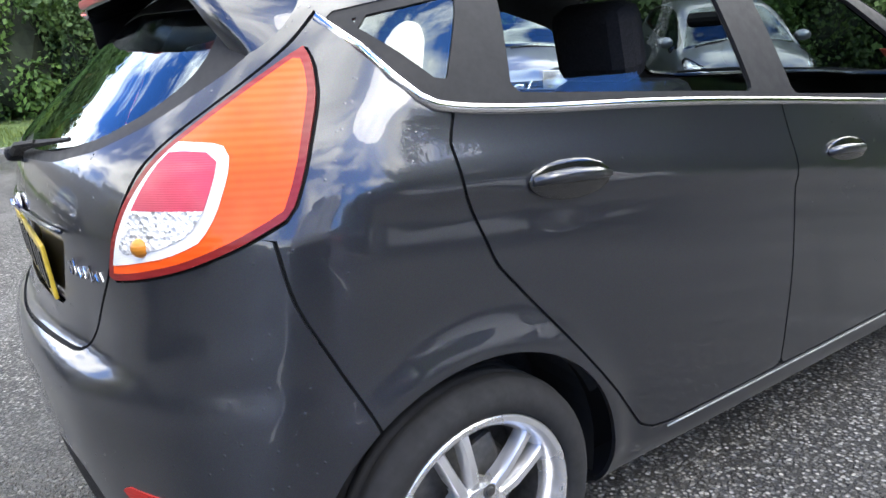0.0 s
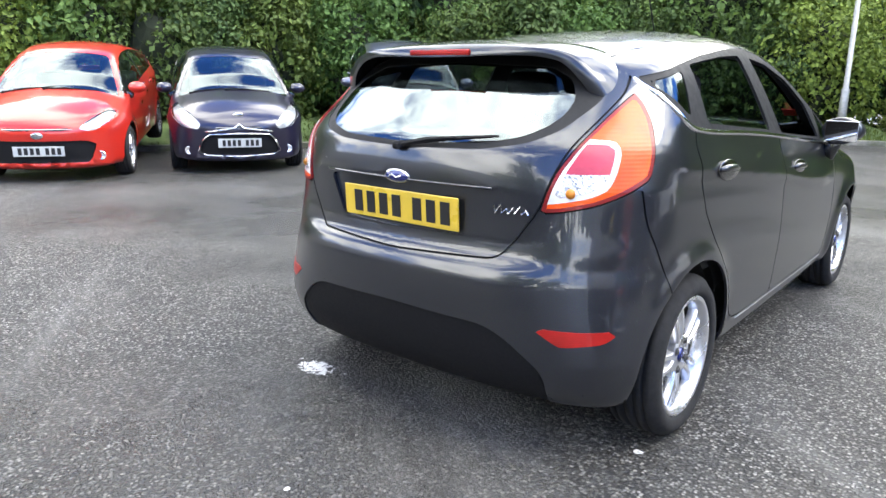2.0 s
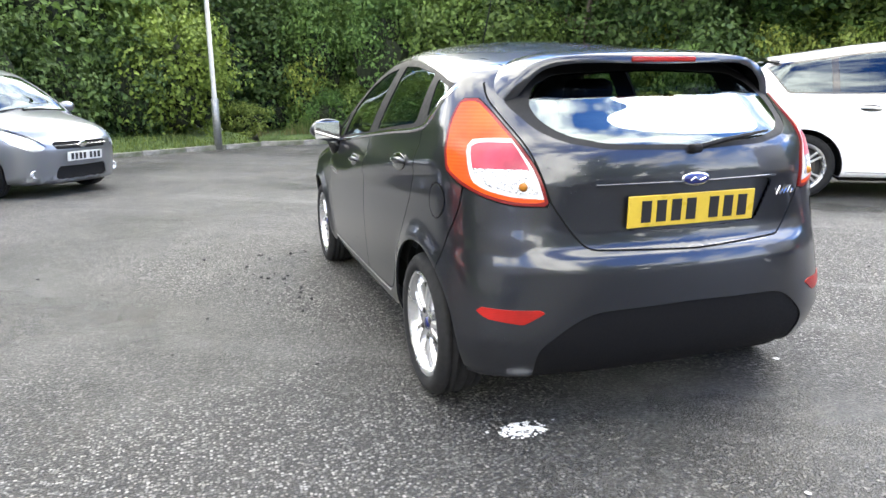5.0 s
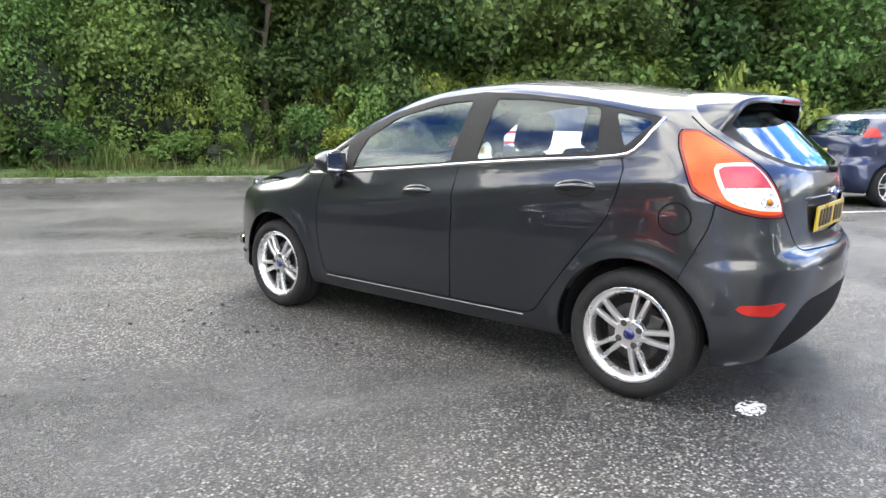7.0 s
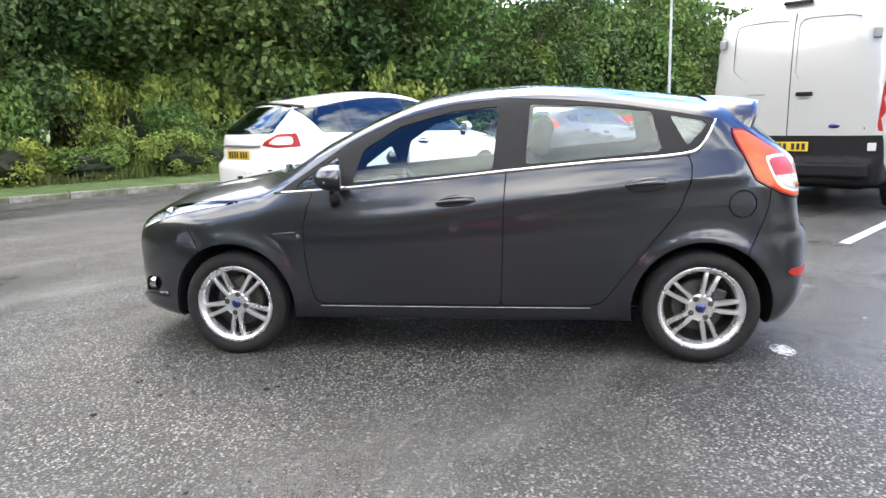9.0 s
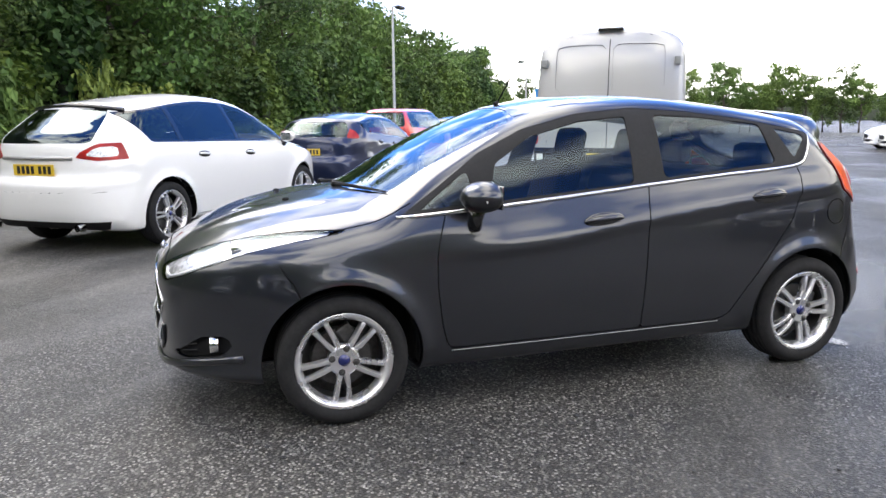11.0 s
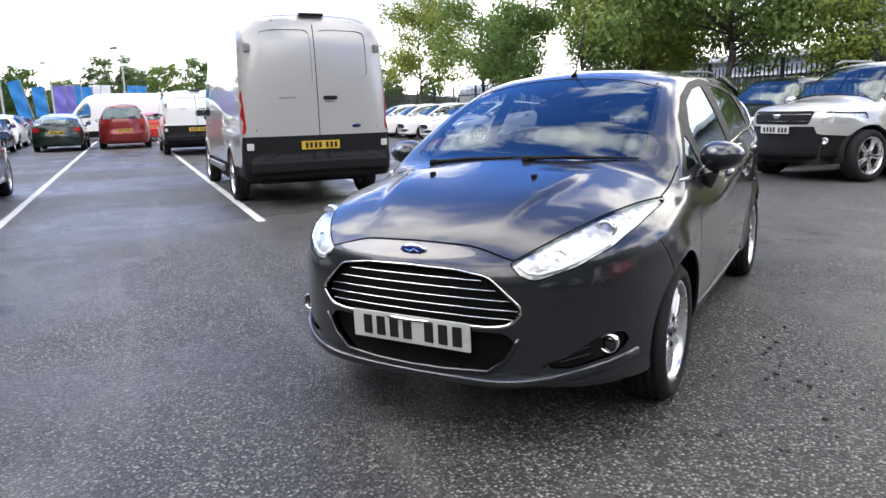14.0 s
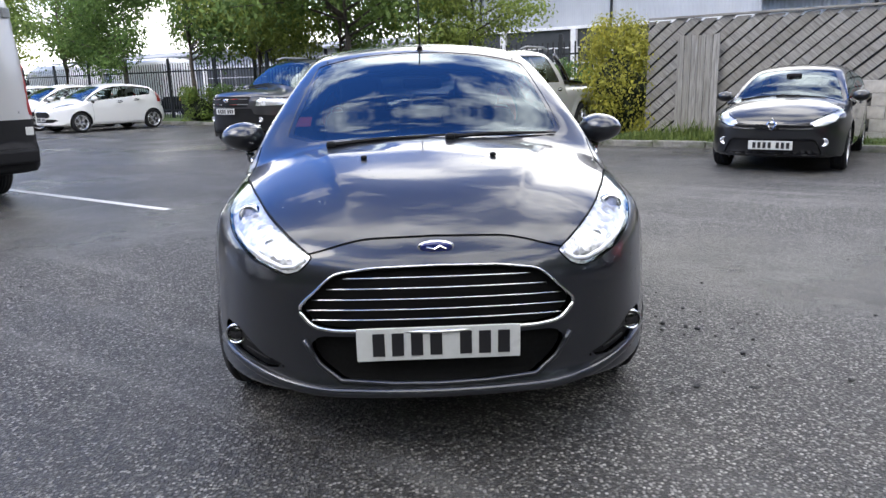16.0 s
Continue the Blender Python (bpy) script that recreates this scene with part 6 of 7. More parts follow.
near = [(-0.4, 14.5), (1.55, 14.40), (5.3, 11.35), (9.2, 7.15), (14.5, 2.6)]
blades("grass_tufts", near, 1, 26000, 5, 0.10, 2.6, 0.13, "grass_blade", "short mown grass along the kerb")
blades("tall_weeds", near, 1, 10000, 6, 1.4, 4.2, 0.48, "grass_blade", "tall green weeds and stalks before the scrub")
blades("dry_weeds", near, 1, 6500, 7, 1.3, 3.4, 0.42, "weed_dry", "dry brown weed stalks in the verge")
blades("hedge_grass", KA, 1, 16000, 8, 0.08, 2.2, 0.12, "grass_blade", "short grass between kerb and hedge", 0.14)
blades("fence_weeds", [lane(-8, -8.9), lane(1.9, -8.75)], -1, 7000, 9, 0.1, 1.1, 0.26, "grass_blade", "weeds along the foot of the timber fence")

# ---------------------------------------------------------------- parked cars
FI = dict(
    wb=2.489, rw=0.290, rim=0.211, arch=0.345, track=0.735, tuck=0.048, tumble=0.42, arc=0.28, crown=0.15, k=0.02, spine=(0.15, 2.42), flare=0.020, side=[(-0.2, -0.10), (0, -0.050), (0.13, -0.026), (0.3, -0.010), (0.52, 0.0), (0.72, -0.004), (0.86, -0.018), (1.0, -0.048)], ridge=[(2.3, 0.44), (2.7, 0.37), (3.1, 0.27), (3.3, 0.24)],
    top=[(3.5, 0.5), (3.30, 0.66), (3.22, 0.735), (3.10, 0.805), (2.9, 0.885), (2.65, 0.945), (2.42, 0.985), (2.34, 1.0), (2.0, 1.18), (1.62, 1.345), (1.45, 1.398), (1.17, 1.440), (0.85, 1.452), (0.5, 1.430), (0.17, 1.392), (-0.15, 1.347), (-0.42, 1.315), (-0.8, 1.25)],
    plan=[(-0.7, 0.735), (-0.45, 0.786), (-0.2, 0.816), (0.2, 0.832), (0.9, 0.838), (1.6, 0.838), (2.1, 0.835), (2.5, 0.842), (2.85, 0.838), (3.0, 0.81), (3.15, 0.755), (3.4, 0.68)],
    belt=[(-0.7, 1.14), (0.1, 1.068), (0.55, 1.035), (0.97, 1.0), (1.56, 0.945), (2.2, 0.895), (2.6, 0.86), (3.3, 0.72)],
    crease=[(-0.25, 0.965), (0.19, 0.926), (0.68, 0.87), (1.12, 0.817), (1.56, 0.755), (2.1, 0.725)],
    front=[(0.1, 3.10), (0.2, 3.20), (0.255, 3.285), (0.30, 3.272), (0.45, 3.283), (0.6, 3.29), (0.68, 3.275), (0.74, 3.24), (0.85, 3.1)],
    rear=[(0.1, -0.48), (0.2, -0.55), (0.32, -0.615), (0.45, -0.642), (0.60, -0.655), (0.655, -0.640), (0.69, -0.605), (0.75, -0.595), (0.90, -0.595), (1.0, -0.580), (1.15, -0.44), (1.30, -0.27), (1.4, -0.15)],
    fcurve=(0.27, 1.2), rcurve=(0.22, 0.76), rlift=1.6, fsquare=0.10, rsquare=0.32, corner=[(0.1, -0.48), (0.2, -0.55), (0.32, -0.615), (0.45, -0.640), (0.60, -0.643), (0.69, -0.630), (0.77, -0.612), (0.90, -0.592), (1.0, -0.578), (1.15, -0.44), (1.30, -0.27), (1.4, -0.15)], floor=[(-0.7, 0.23), (-0.4, 0.19), (0.3, 0.20), (2.2, 0.20), (3.0, 0.20), (3.4, 0.215)],
    yF=3.29, yR=-0.655, yc=2.36, yh=1.60, H=1.45, hood=0.87, roof_drop=0.13, dlo_rear=-0.06, pillars=(0.96,), seats=(1.22, 0.42), tyre_w=0.195,
)
hero(FI)

FI_HEAD = [(0.388, 0.692), (0.43, 0.650), (0.48, 0.634), (0.60, 0.676), (0.69, 0.735), (0.735, 0.79), (0.77, 0.855), (0.69, 0.852), (0.615, 0.828), (0.50, 0.762)]
FI_TAIL = [(0.52, 0.83), (0.95, 0.83), (0.95, 1.18), (0.64, 1.18), (0.58, 1.02)]


def scaled(kx, ky, kz, rw=0.30, **kw):
    """The hatchback's numbers stretched to another car's width, length and height."""
    s = dict(FI)
    for key in ("top", "belt", "floor", "crease"):
        s[key] = [(a * ky, b * kz) for a, b in FI[key]]
    for key in ("front", "rear"):
        s[key] = [(a * kz, b * ky) for a, b in FI[key]]
    s["plan"] = [(a * ky, b * kx) for a, b in FI["plan"]]
    for key in ("wb", "yF", "yR", "yc", "yh"):
        s[key] = FI[key] * ky
    for key in ("pillars", "seats", "spine"):
        s[key] = tuple(a * ky for a in FI[key])
    s.update(track=FI["track"] * kx, H=FI["H"] * kz, hood=FI["hood"] * kz, roof_drop=FI["roof_drop"] * kz, rw=rw, rim=rw * 0.73, arch=rw + 0.057)
    s.update(dlo_rear=0.07 * ky, dlo_lean=-0.75, dlo_drop=0.10, rw_low=-0.115 * kz, tail_y=-0.20 * ky, taillamp=[(a, b * kz) for a, b in FI_TAIL])
    s["headlamp"] = [(a, b * kz) for a, b in FI_HEAD]
    del s["ridge"], s["corner"]
    s.update(kw)
    return s


def spot_car(x, y, heading, s, name, mat, label, back=0.24, **kw):
    """Place a car by the middle of its front bumper, its rear wheels up on the verge by back."""
    f = Vector((math.cos(radians(heading)), math.sin(radians(heading))))
    o = Vector((x, y)) - f * s["yF"]
    return common_car(name, place(o.x, o.y, heading, back + gz(*(o + f * s["wb"]))) @ Matrix.Rotation(-math.asin(back / s["wb"]), 4, "X"), s, mat, label, **kw)


HEDGE_ROW = "cars parked along the hedge"
spot_car(-6.85, 0.94, -37, scaled(1.0, 1.0, 1.025, plate_z=0.44, headlamp=[(0.42, 0.70), (0.47, 0.645), (0.60, 0.655), (0.74, 0.74), (0.80, 0.875), (0.74, 0.88), (0.60, 0.81)], grille=[(-0.34, 0.66), (0.34, 0.66), (0.38, 0.69), (-0.38, 0.69)], intake=[(-0.50, 0.30), (0.50, 0.30), (0.58, 0.50), (0.48, 0.55), (-0.48, 0.55), (-0.58, 0.50)], badge_z=0.61), "red_hatchback", "paint_red", "bright red five-door hatchback parked nose out by the hedge", group=HEDGE_ROW, bars=1)


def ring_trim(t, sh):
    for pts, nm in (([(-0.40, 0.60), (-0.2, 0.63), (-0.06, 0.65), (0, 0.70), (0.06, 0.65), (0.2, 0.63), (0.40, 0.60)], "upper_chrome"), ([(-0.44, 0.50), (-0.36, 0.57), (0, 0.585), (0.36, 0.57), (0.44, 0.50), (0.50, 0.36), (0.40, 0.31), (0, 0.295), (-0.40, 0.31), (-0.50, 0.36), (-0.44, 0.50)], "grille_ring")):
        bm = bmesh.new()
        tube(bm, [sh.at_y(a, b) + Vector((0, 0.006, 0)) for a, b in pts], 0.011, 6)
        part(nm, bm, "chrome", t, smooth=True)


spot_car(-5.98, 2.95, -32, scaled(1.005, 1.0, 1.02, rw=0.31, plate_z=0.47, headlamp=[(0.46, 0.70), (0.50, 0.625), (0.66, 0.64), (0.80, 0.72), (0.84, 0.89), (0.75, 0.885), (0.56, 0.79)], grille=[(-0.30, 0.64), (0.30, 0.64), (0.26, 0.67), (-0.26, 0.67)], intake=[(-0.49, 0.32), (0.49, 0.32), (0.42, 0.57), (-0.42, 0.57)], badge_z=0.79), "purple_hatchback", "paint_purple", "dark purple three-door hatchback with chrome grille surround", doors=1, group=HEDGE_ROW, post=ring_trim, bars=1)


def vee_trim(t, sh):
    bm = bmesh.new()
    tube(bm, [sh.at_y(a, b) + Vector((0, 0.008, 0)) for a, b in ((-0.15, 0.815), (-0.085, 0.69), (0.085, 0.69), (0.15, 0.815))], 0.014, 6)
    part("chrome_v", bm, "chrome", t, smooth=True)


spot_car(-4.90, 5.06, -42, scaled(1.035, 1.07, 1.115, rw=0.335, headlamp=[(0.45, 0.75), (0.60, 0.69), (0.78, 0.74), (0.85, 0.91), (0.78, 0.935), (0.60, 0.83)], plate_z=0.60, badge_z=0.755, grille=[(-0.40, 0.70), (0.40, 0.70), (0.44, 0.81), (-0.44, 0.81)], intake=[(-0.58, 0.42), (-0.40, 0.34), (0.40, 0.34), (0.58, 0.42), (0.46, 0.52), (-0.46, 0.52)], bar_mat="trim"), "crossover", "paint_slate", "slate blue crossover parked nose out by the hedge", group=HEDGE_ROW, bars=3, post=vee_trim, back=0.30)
spot_car(-3.08, 7.20, -39, scaled(0.985, 0.945, 1.04, rw=0.30, tumble=0.30, headlamp=[(0.47, 0.66), (0.62, 0.625), (0.78, 0.70), (0.84, 0.88), (0.74, 0.89), (0.57, 0.78)], plate_z=0.565, grille=[(-0.38, 0.655), (0.38, 0.655), (0.41, 0.74), (-0.41, 0.74)], intake=[(-0.38, 0.29), (0.38, 0.29), (0.36, 0.45), (-0.36, 0.45)], badge_z=0.70), "silver_hatchback", "paint_silver", "silver grey hatchback parked nose out by the hedge", group=HEDGE_ROW, bars=1)


def lane_car(u, n, s, name, mat, label, toward=LANE, **kw):
    x, y = lane(u, n)
    return common_car(name, place(x, y, toward), s, mat, label, **kw)


CARRIER = scaled(1.09, 1.145, 1.145, rw=0.345, rplate_z=0.86, belt=[(-1.05, 1.13), (0.0, 1.10), (1.2, 1.075), (2.5, 1.04), (3.7, 0.84)], taillamp=[(0.42, 0.985), (0.62, 0.945), (1.1, 0.985), (1.1, 1.045), (0.80, 1.125), (0.60, 1.115)], pillars=(1.36, 0.30), dlo_rear=-0.16, dlo_lean=-0.75, dlo_drop=0.10, rw_low=-0.01, rw_in=0.19, tail_y=-0.46, tail_clear=True, door_cuts=(2.42, 1.34, 0.42))
stretch = lambda v: v * 1.30 if v < 0 else v
for key in ("top", "plan"):
    CARRIER[key] = [(stretch(a), b) for a, b in CARRIER[key]]
CARRIER["rear"] = [(a, stretch(b)) for a, b in CARRIER["rear"]]
CARRIER["yR"] = stretch(CARRIER["yR"])
del CARRIER["crease"]
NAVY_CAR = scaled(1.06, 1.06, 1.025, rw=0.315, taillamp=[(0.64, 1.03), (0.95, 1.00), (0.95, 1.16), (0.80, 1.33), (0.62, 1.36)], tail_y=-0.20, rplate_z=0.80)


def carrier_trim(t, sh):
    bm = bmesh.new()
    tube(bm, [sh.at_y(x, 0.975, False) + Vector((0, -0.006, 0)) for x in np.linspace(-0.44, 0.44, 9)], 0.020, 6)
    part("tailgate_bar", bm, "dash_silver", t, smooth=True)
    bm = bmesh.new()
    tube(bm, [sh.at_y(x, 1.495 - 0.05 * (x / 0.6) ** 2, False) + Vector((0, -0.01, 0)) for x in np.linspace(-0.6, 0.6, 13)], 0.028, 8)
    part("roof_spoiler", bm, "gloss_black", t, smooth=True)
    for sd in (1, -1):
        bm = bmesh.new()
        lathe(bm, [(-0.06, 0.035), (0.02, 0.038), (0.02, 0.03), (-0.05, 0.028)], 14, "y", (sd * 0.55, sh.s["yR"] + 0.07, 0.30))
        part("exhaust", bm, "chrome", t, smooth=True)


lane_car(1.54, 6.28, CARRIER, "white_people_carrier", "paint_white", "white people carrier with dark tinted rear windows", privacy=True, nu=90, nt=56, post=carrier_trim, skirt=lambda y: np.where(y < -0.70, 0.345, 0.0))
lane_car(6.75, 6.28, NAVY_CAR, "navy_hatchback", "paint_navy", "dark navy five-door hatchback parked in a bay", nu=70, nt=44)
FARS = scaled(1.04, 1.05, 1.02, taillamp=[(0.62, 0.90), (0.95, 0.90), (0.95, 1.22), (0.70, 1.22)])
ROW = "cars parked along the lane"
MPV = hatch(4.65, 2.76, 0.93, 1.86, 1.70, 1.05, (1.02, 1.12), rear_rake=0.2)
lane_car(15.0, 8.4, MPV, "red_people_carrier", "paint_red", "bright red people carrier parked in the row", nu=44, nt=28, group=ROW)
for u, n, mat, lab in ((20.4, 8.35, "paint_black", "black hatchback parked in the row"), (25.4, 8.45, "paint_navy", "navy hatchback parked in the row"), (31.0, 8.6, "paint_white", "white hatchback parked in the row"), (36.0, 8.8, "paint_silver", "silver hatchback parked in the row"), (41.0, 9.0, "paint_black", "black hatchback parked in the row")):
    lane_car(u, n, FARS, "parked_hatchback", mat, lab, nu=36, nt=24, detail=False, group=ROW)
SALOON = hatch(4.75, 2.75, 0.85, 1.80, 1.43, 0.92, (0.92, 0.97), tail=0.9, roof_drop=0.12, rear_rake=0.9, dlo_rear=0.1, taillamp=[(0.5, 0.74), (0.9, 0.74), (0.9, 0.9), (0.55, 0.9)])
lane_car(27.2, 5.95, SALOON, "green_saloon", "paint_green", "dark bottle green saloon parked in the lane", nu=40, nt=26)
lane_car(27.4, 3.62, hatch(4.82, 2.85, 0.95, 1.88, 1.75, 1.05, (1.02, 1.14), rear_rake=0.2), "wine_people_carrier", "paint_wine", "dark red people carrier standing in the lane", nu=44, nt=28)
lane_car(34.5, 2.4, FARS, "red_hatchback", "paint_red", "small red hatchback far down the lane", nu=30, nt=20, detail=False)
for u, n in ((44, 1.0), (47, 4.5), (50, -2)):
    lane_car(u, n, FARS, "parked_hatchback", rnd.choice(("paint_silver", "paint_white", "paint_slate")), "car standing at the far end of the lane", LANE + 90, nu=30, nt=20, detail=False, group="far cars")


def van_spec(H, L=5.53, wb=3.30, fo=1.02, Wd=2.06):
    yF, yR = wb + fo, wb + fo - L
    k = H - 2.5
    s = hatch(L, wb, fo, Wd, H, 1.22, (1.20, 1.22), boxy=1.0, rw=0.345, floor=0.34, roof_drop=0.05, k=0.026)
    s.update(
        top=[(yF + 0.2, 0.85), (yF, 1.02), (yF - 0.15, 1.16), (yF - 0.5, 1.30), (yF - 0.62, 1.36), (yF - 1.15, 1.95 + 0.4 * k), (yF - 1.5, 2.28 + 0.85 * k), (yF - 1.9, 2.44 + k), (yF - 2.5, 2.5 + k), (yR + 0.5, 2.5 + k), (yR, 2.46 + k), (yR - 0.3, 2.42 + k)],
        rear=[(0.1, yR + 0.10), (0.40, yR), (0.62, yR - 0.01), (0.68, yR + 0.045), (0.9, yR + 0.05), (1.5, yR + 0.065), (2.1 + k, yR + 0.11), (2.4 + k, yR + 0.19), (2.7 + k, yR + 0.3)],
        rcurve=(0.035, 0.05), rlift=0.6, fcurve=(0.30, 0.25), crown=0.03, tuck=0.02, tumble=0.03, arc=0.015, arch=0.43, flare=0.03, yc=yF - 0.62, yh=yF - 1.5,
        dlo_rear=yF - 1.72, dlo_top=2.02 + 0.6 * k, dlo_lean=0.0, dlo_drop=0.30, rear_glass=False, pillars=(-5.0,), rplate_z=0.80, spine_z=0.8,
        taillamp=[(0.775, 0.97), (0.98, 0.97), (0.98, 1.50 + 0.3 * k), (0.80, 1.54 + 0.3 * k)], tail_y=yR + 0.24, door_cuts=(yF - 0.85, yF - 1.80), seats=(wb * 0.72,), seat_z=0.75,
        plan=[(yR - 0.1, Wd / 2 - 0.03), (yR + 0.3, Wd / 2), (wb, Wd / 2), (yF - 0.4, Wd / 2 - 0.05), (yF + 0.1, Wd / 2 - 0.2)],
    )
    return s


def panel_van(u, n, s, mat, label, toward=LANE, nu=70, nt=50, name="panel_van", full=True):
    H, yR = s["H"], s["yR"]
    k = H - 2.5
    ax = np.abs

    def extra(sh):
        pn = rounded([(0.05, 1.60), (0.56, 1.60), (0.72, 1.72), (0.715, 2.24 + k), (0.68, 2.275 + k), (0.05, 2.29 + k)], 0.04)
        back = lambda y, v: np.where(y < yR + 0.4, v, 1.0)
        sh.split(lambda x, y, z: back(y, poly_dist(pn, ax(x), z)), "door_panel")
        od = rounded(mirrored([(0, 0.70), (0.83, 0.70), (0.83, 1.5), (0.76, 2.3 + k), (0.66, 2.39 + k), (0, 2.42 + k)]), 0.05)
        sh.split(lambda x, y, z: back(y, np.minimum(ax(poly_dist(od, x, z)), np.where((z > 0.7) & (z < 2.42 + k), ax(x), 1.0)) - 0.006), "seam")
        sh.split(lambda x, y, z: np.where(y < yR + 0.25, z - 0.93, z - 0.52), "skirt")

    def post(t, sh):
        sh.make("door_panel", "door_panel", mat, t, push=-0.014, lip=-0.014)
        if not full:
            return
        q = sh.at_y(0.17, 1.42, False)
        bm = box(q + Vector((0, -0.012, 0)), (0.19, 0.02, 0.05), 0.008)
        part("door_handle", bm, "trim", t)
        part("handle_cup", box(q + Vector((0, -0.004, -0.03)), (0.12, 0.012, 0.06), 0.005), "galv", t)
        part("script_bar", box(sh.at_y(-0.40, 1.43, False) + Vector((0, -0.004, 0)), (0.22, 0.006, 0.018), 0.002), "galv", t)
        bm = bmesh.new()
        bmesh.ops.create_uvsphere(bm, u_segments=20, v_segments=8, radius=0.5, matrix=Matrix.Translation(sh.at_y(0.52, 1.04, False) + Vector((0, -0.004, 0))) @ Matrix.Diagonal((0.13, 0.014, 0.05, 1)))
        part("badge", bm, "badge_blue", t, smooth=True)
        for sd in (1, -1):
            p = sh.at_y(sd * 0.845, 2.05 + k, False)
            part("hinge", box(p + Vector((sd * 0.03, 0.0, 0)), (0.08, 0.09, 0.11), 0.012), "galv", t)
            p = sh.at_y(sd * 0.92, 0.80, False)
            part("bumper_reflector", box(p + Vector((0, -0.006, 0)), (0.09, 0.012, 0.09), 0.005), "plate_white", t)
        part("roof_brake_light", box((0, yR + 0.22, H - 0.02), (0.34, 0.10, 0.05), 0.015), "gloss_black", t)
        bm = bmesh.new()
        add_box(bm, (0, yR + 0.03, 0.53), (1.86, 0.16, 0.16), 0.03)
        part("rear_bumper", bm, "trim", t)
        for sd in (1, -1):
            bm = box((sd * 1.06, sh.s["wb"] / 2, 0.43), (0.05, 1.9, 0.10), 0.02)
            part("side_step", bm, "galv", t)

    x, y = lane(u, n)
    return common_car(name, place(x, y, toward), s, mat, label, category="van", nu=nu, nt=nt, extra=extra, post=post, detail=full)


panel_van(6.33, 1.16, van_spec(2.52), "paint_van", "silver high-roof panel van with black rear bumper")
panel_van(20.3, 1.5, van_spec(2.0, 4.97, 2.93, 1.0, 1.99), "paint_white", "white panel van standing in the lane", nu=44, nt=30, name="small_van")
panel_van(39.5, 2.6, van_spec(2.5), "paint_white", "white panel van across the far lane", LANE + 90, 34, 24, "far_van", False)
panel_van(26.0, -16.4, van_spec(2.6), "paint_white", "white panel van parked behind the metal fence", LANE, 34, 24, "yard_van", False)
panel_van(33.5, -16.4, van_spec(2.6), "paint_white", "white panel van parked behind the metal fence", LANE, 34, 24, "yard_van", False)


def pickup(u, n, mat, label):
    s = hatch(5.36, 3.22, 0.90, 1.86, 1.82, 1.16, (1.16, 1.20), rw=0.385, floor=0.36, k=0.028)
    yF, yR = 4.12, -1.24
    s.update(
        top=[(yF + 0.2, 0.80), (yF, 0.98), (yF - 0.08, 1.08), (yF - 0.35, 1.17), (3.1, 1.24), (2.98, 1.28), (2.6, 1.56), (2.28, 1.745), (2.0, 1.80), (1.5, 1.82), (0.98, 1.79), (0.84, 1.70), (0.72, 1.30), (0.66, 1.235), (-0.5, 1.235), (yR - 0.2, 1.235)],
        belt=[(yR, 1.20), (0.7, 1.19), (3.0, 1.13), (yF, 1.05)], yc=2.98, yh=2.28, H=1.82, dlo_rear=0.98, dlo_lean=0.12, dlo_drop=0.10, pillars=(1.78,), rear_glass=False, door_cuts=(2.72, 1.76, 0.82),
        rear=[(0.1, yR + 0.2), (0.4, yR + 0.02), (0.6, yR), (0.7, yR + 0.05), (1.2, yR + 0.06), (1.4, yR + 0.08)], seats=(1.85, 1.2), seat_z=0.62, arch=0.455, flare=0.05, plate_z=0.78, badge_z=0.98,
        grille=[(-0.50, 0.86), (0.50, 0.86), (0.54, 1.06), (-0.54, 1.06)], headlamp=[(0.56, 0.88), (0.80, 0.88), (0.86, 1.02), (0.60, 1.05)], intake=[(-1.1, 0.40), (1.1, 0.40), (1.1, 0.66), (0.60, 0.72), (0.56, 0.83), (-0.56, 0.83), (-0.60, 0.72), (-1.1, 0.66)],
        taillamp=[(0.80, 0.75), (1.0, 0.75), (1.0, 1.15), (0.82, 1.15)], fog_z=0.62, spine_z=0.75, tyre_w=0.265,
    )

    def extra(sh):
        sh.split(lambda x, y, z: z - 0.50, "skirt")

    def post(t, sh):
        for sd in (1, -1):
            part("side_step", box((sd * 0.90, 1.65, 0.47), (0.16, 1.9, 0.06), 0.02), "galv", t)
            bm = bmesh.new()
            tube(bm, [(sd * 0.60, 2.1, 1.80), (sd * 0.62, 1.9, 1.85), (sd * 0.62, 1.2, 1.85), (sd * 0.60, 1.0, 1.80)], 0.022, 6)
            part("roof_rail", bm, "galv", t, smooth=True)
            bm = bmesh.new()
            tube(bm, [(sd * 0.66, 0.82, 1.72), (sd * 0.70, 0.55, 1.50), (sd * 0.72, 0.30, 1.24)], [0.05, 0.05, 0.06], 8)
            part("sports_bar", bm, "gloss_black", t, smooth=True)
        part("bed_liner", box((0, -0.32, 1.236), (1.5, 1.75, 0.012), 0.004), "trim", t)

    lane_car(u, n, s, "pickup", mat, label, LANE + 90, category="pickup", nu=90, nt=44, bars=2, extra=extra, post=post)


pickup(3.75, -9.75, "paint_pickup", "silver double-cab pickup truck with black grille")
pickup(8.2, -9.1, "paint_gunmetal", "gunmetal grey double-cab pickup truck with black grille")
lane_car(6.1, -10.2, hatch(4.52, 2.69, 0.9, 1.84, 1.68, 1.05, (1.05, 1.15), rw=0.34), "black_crossover", "paint_black", "black crossover parked between pickups", LANE + 90)


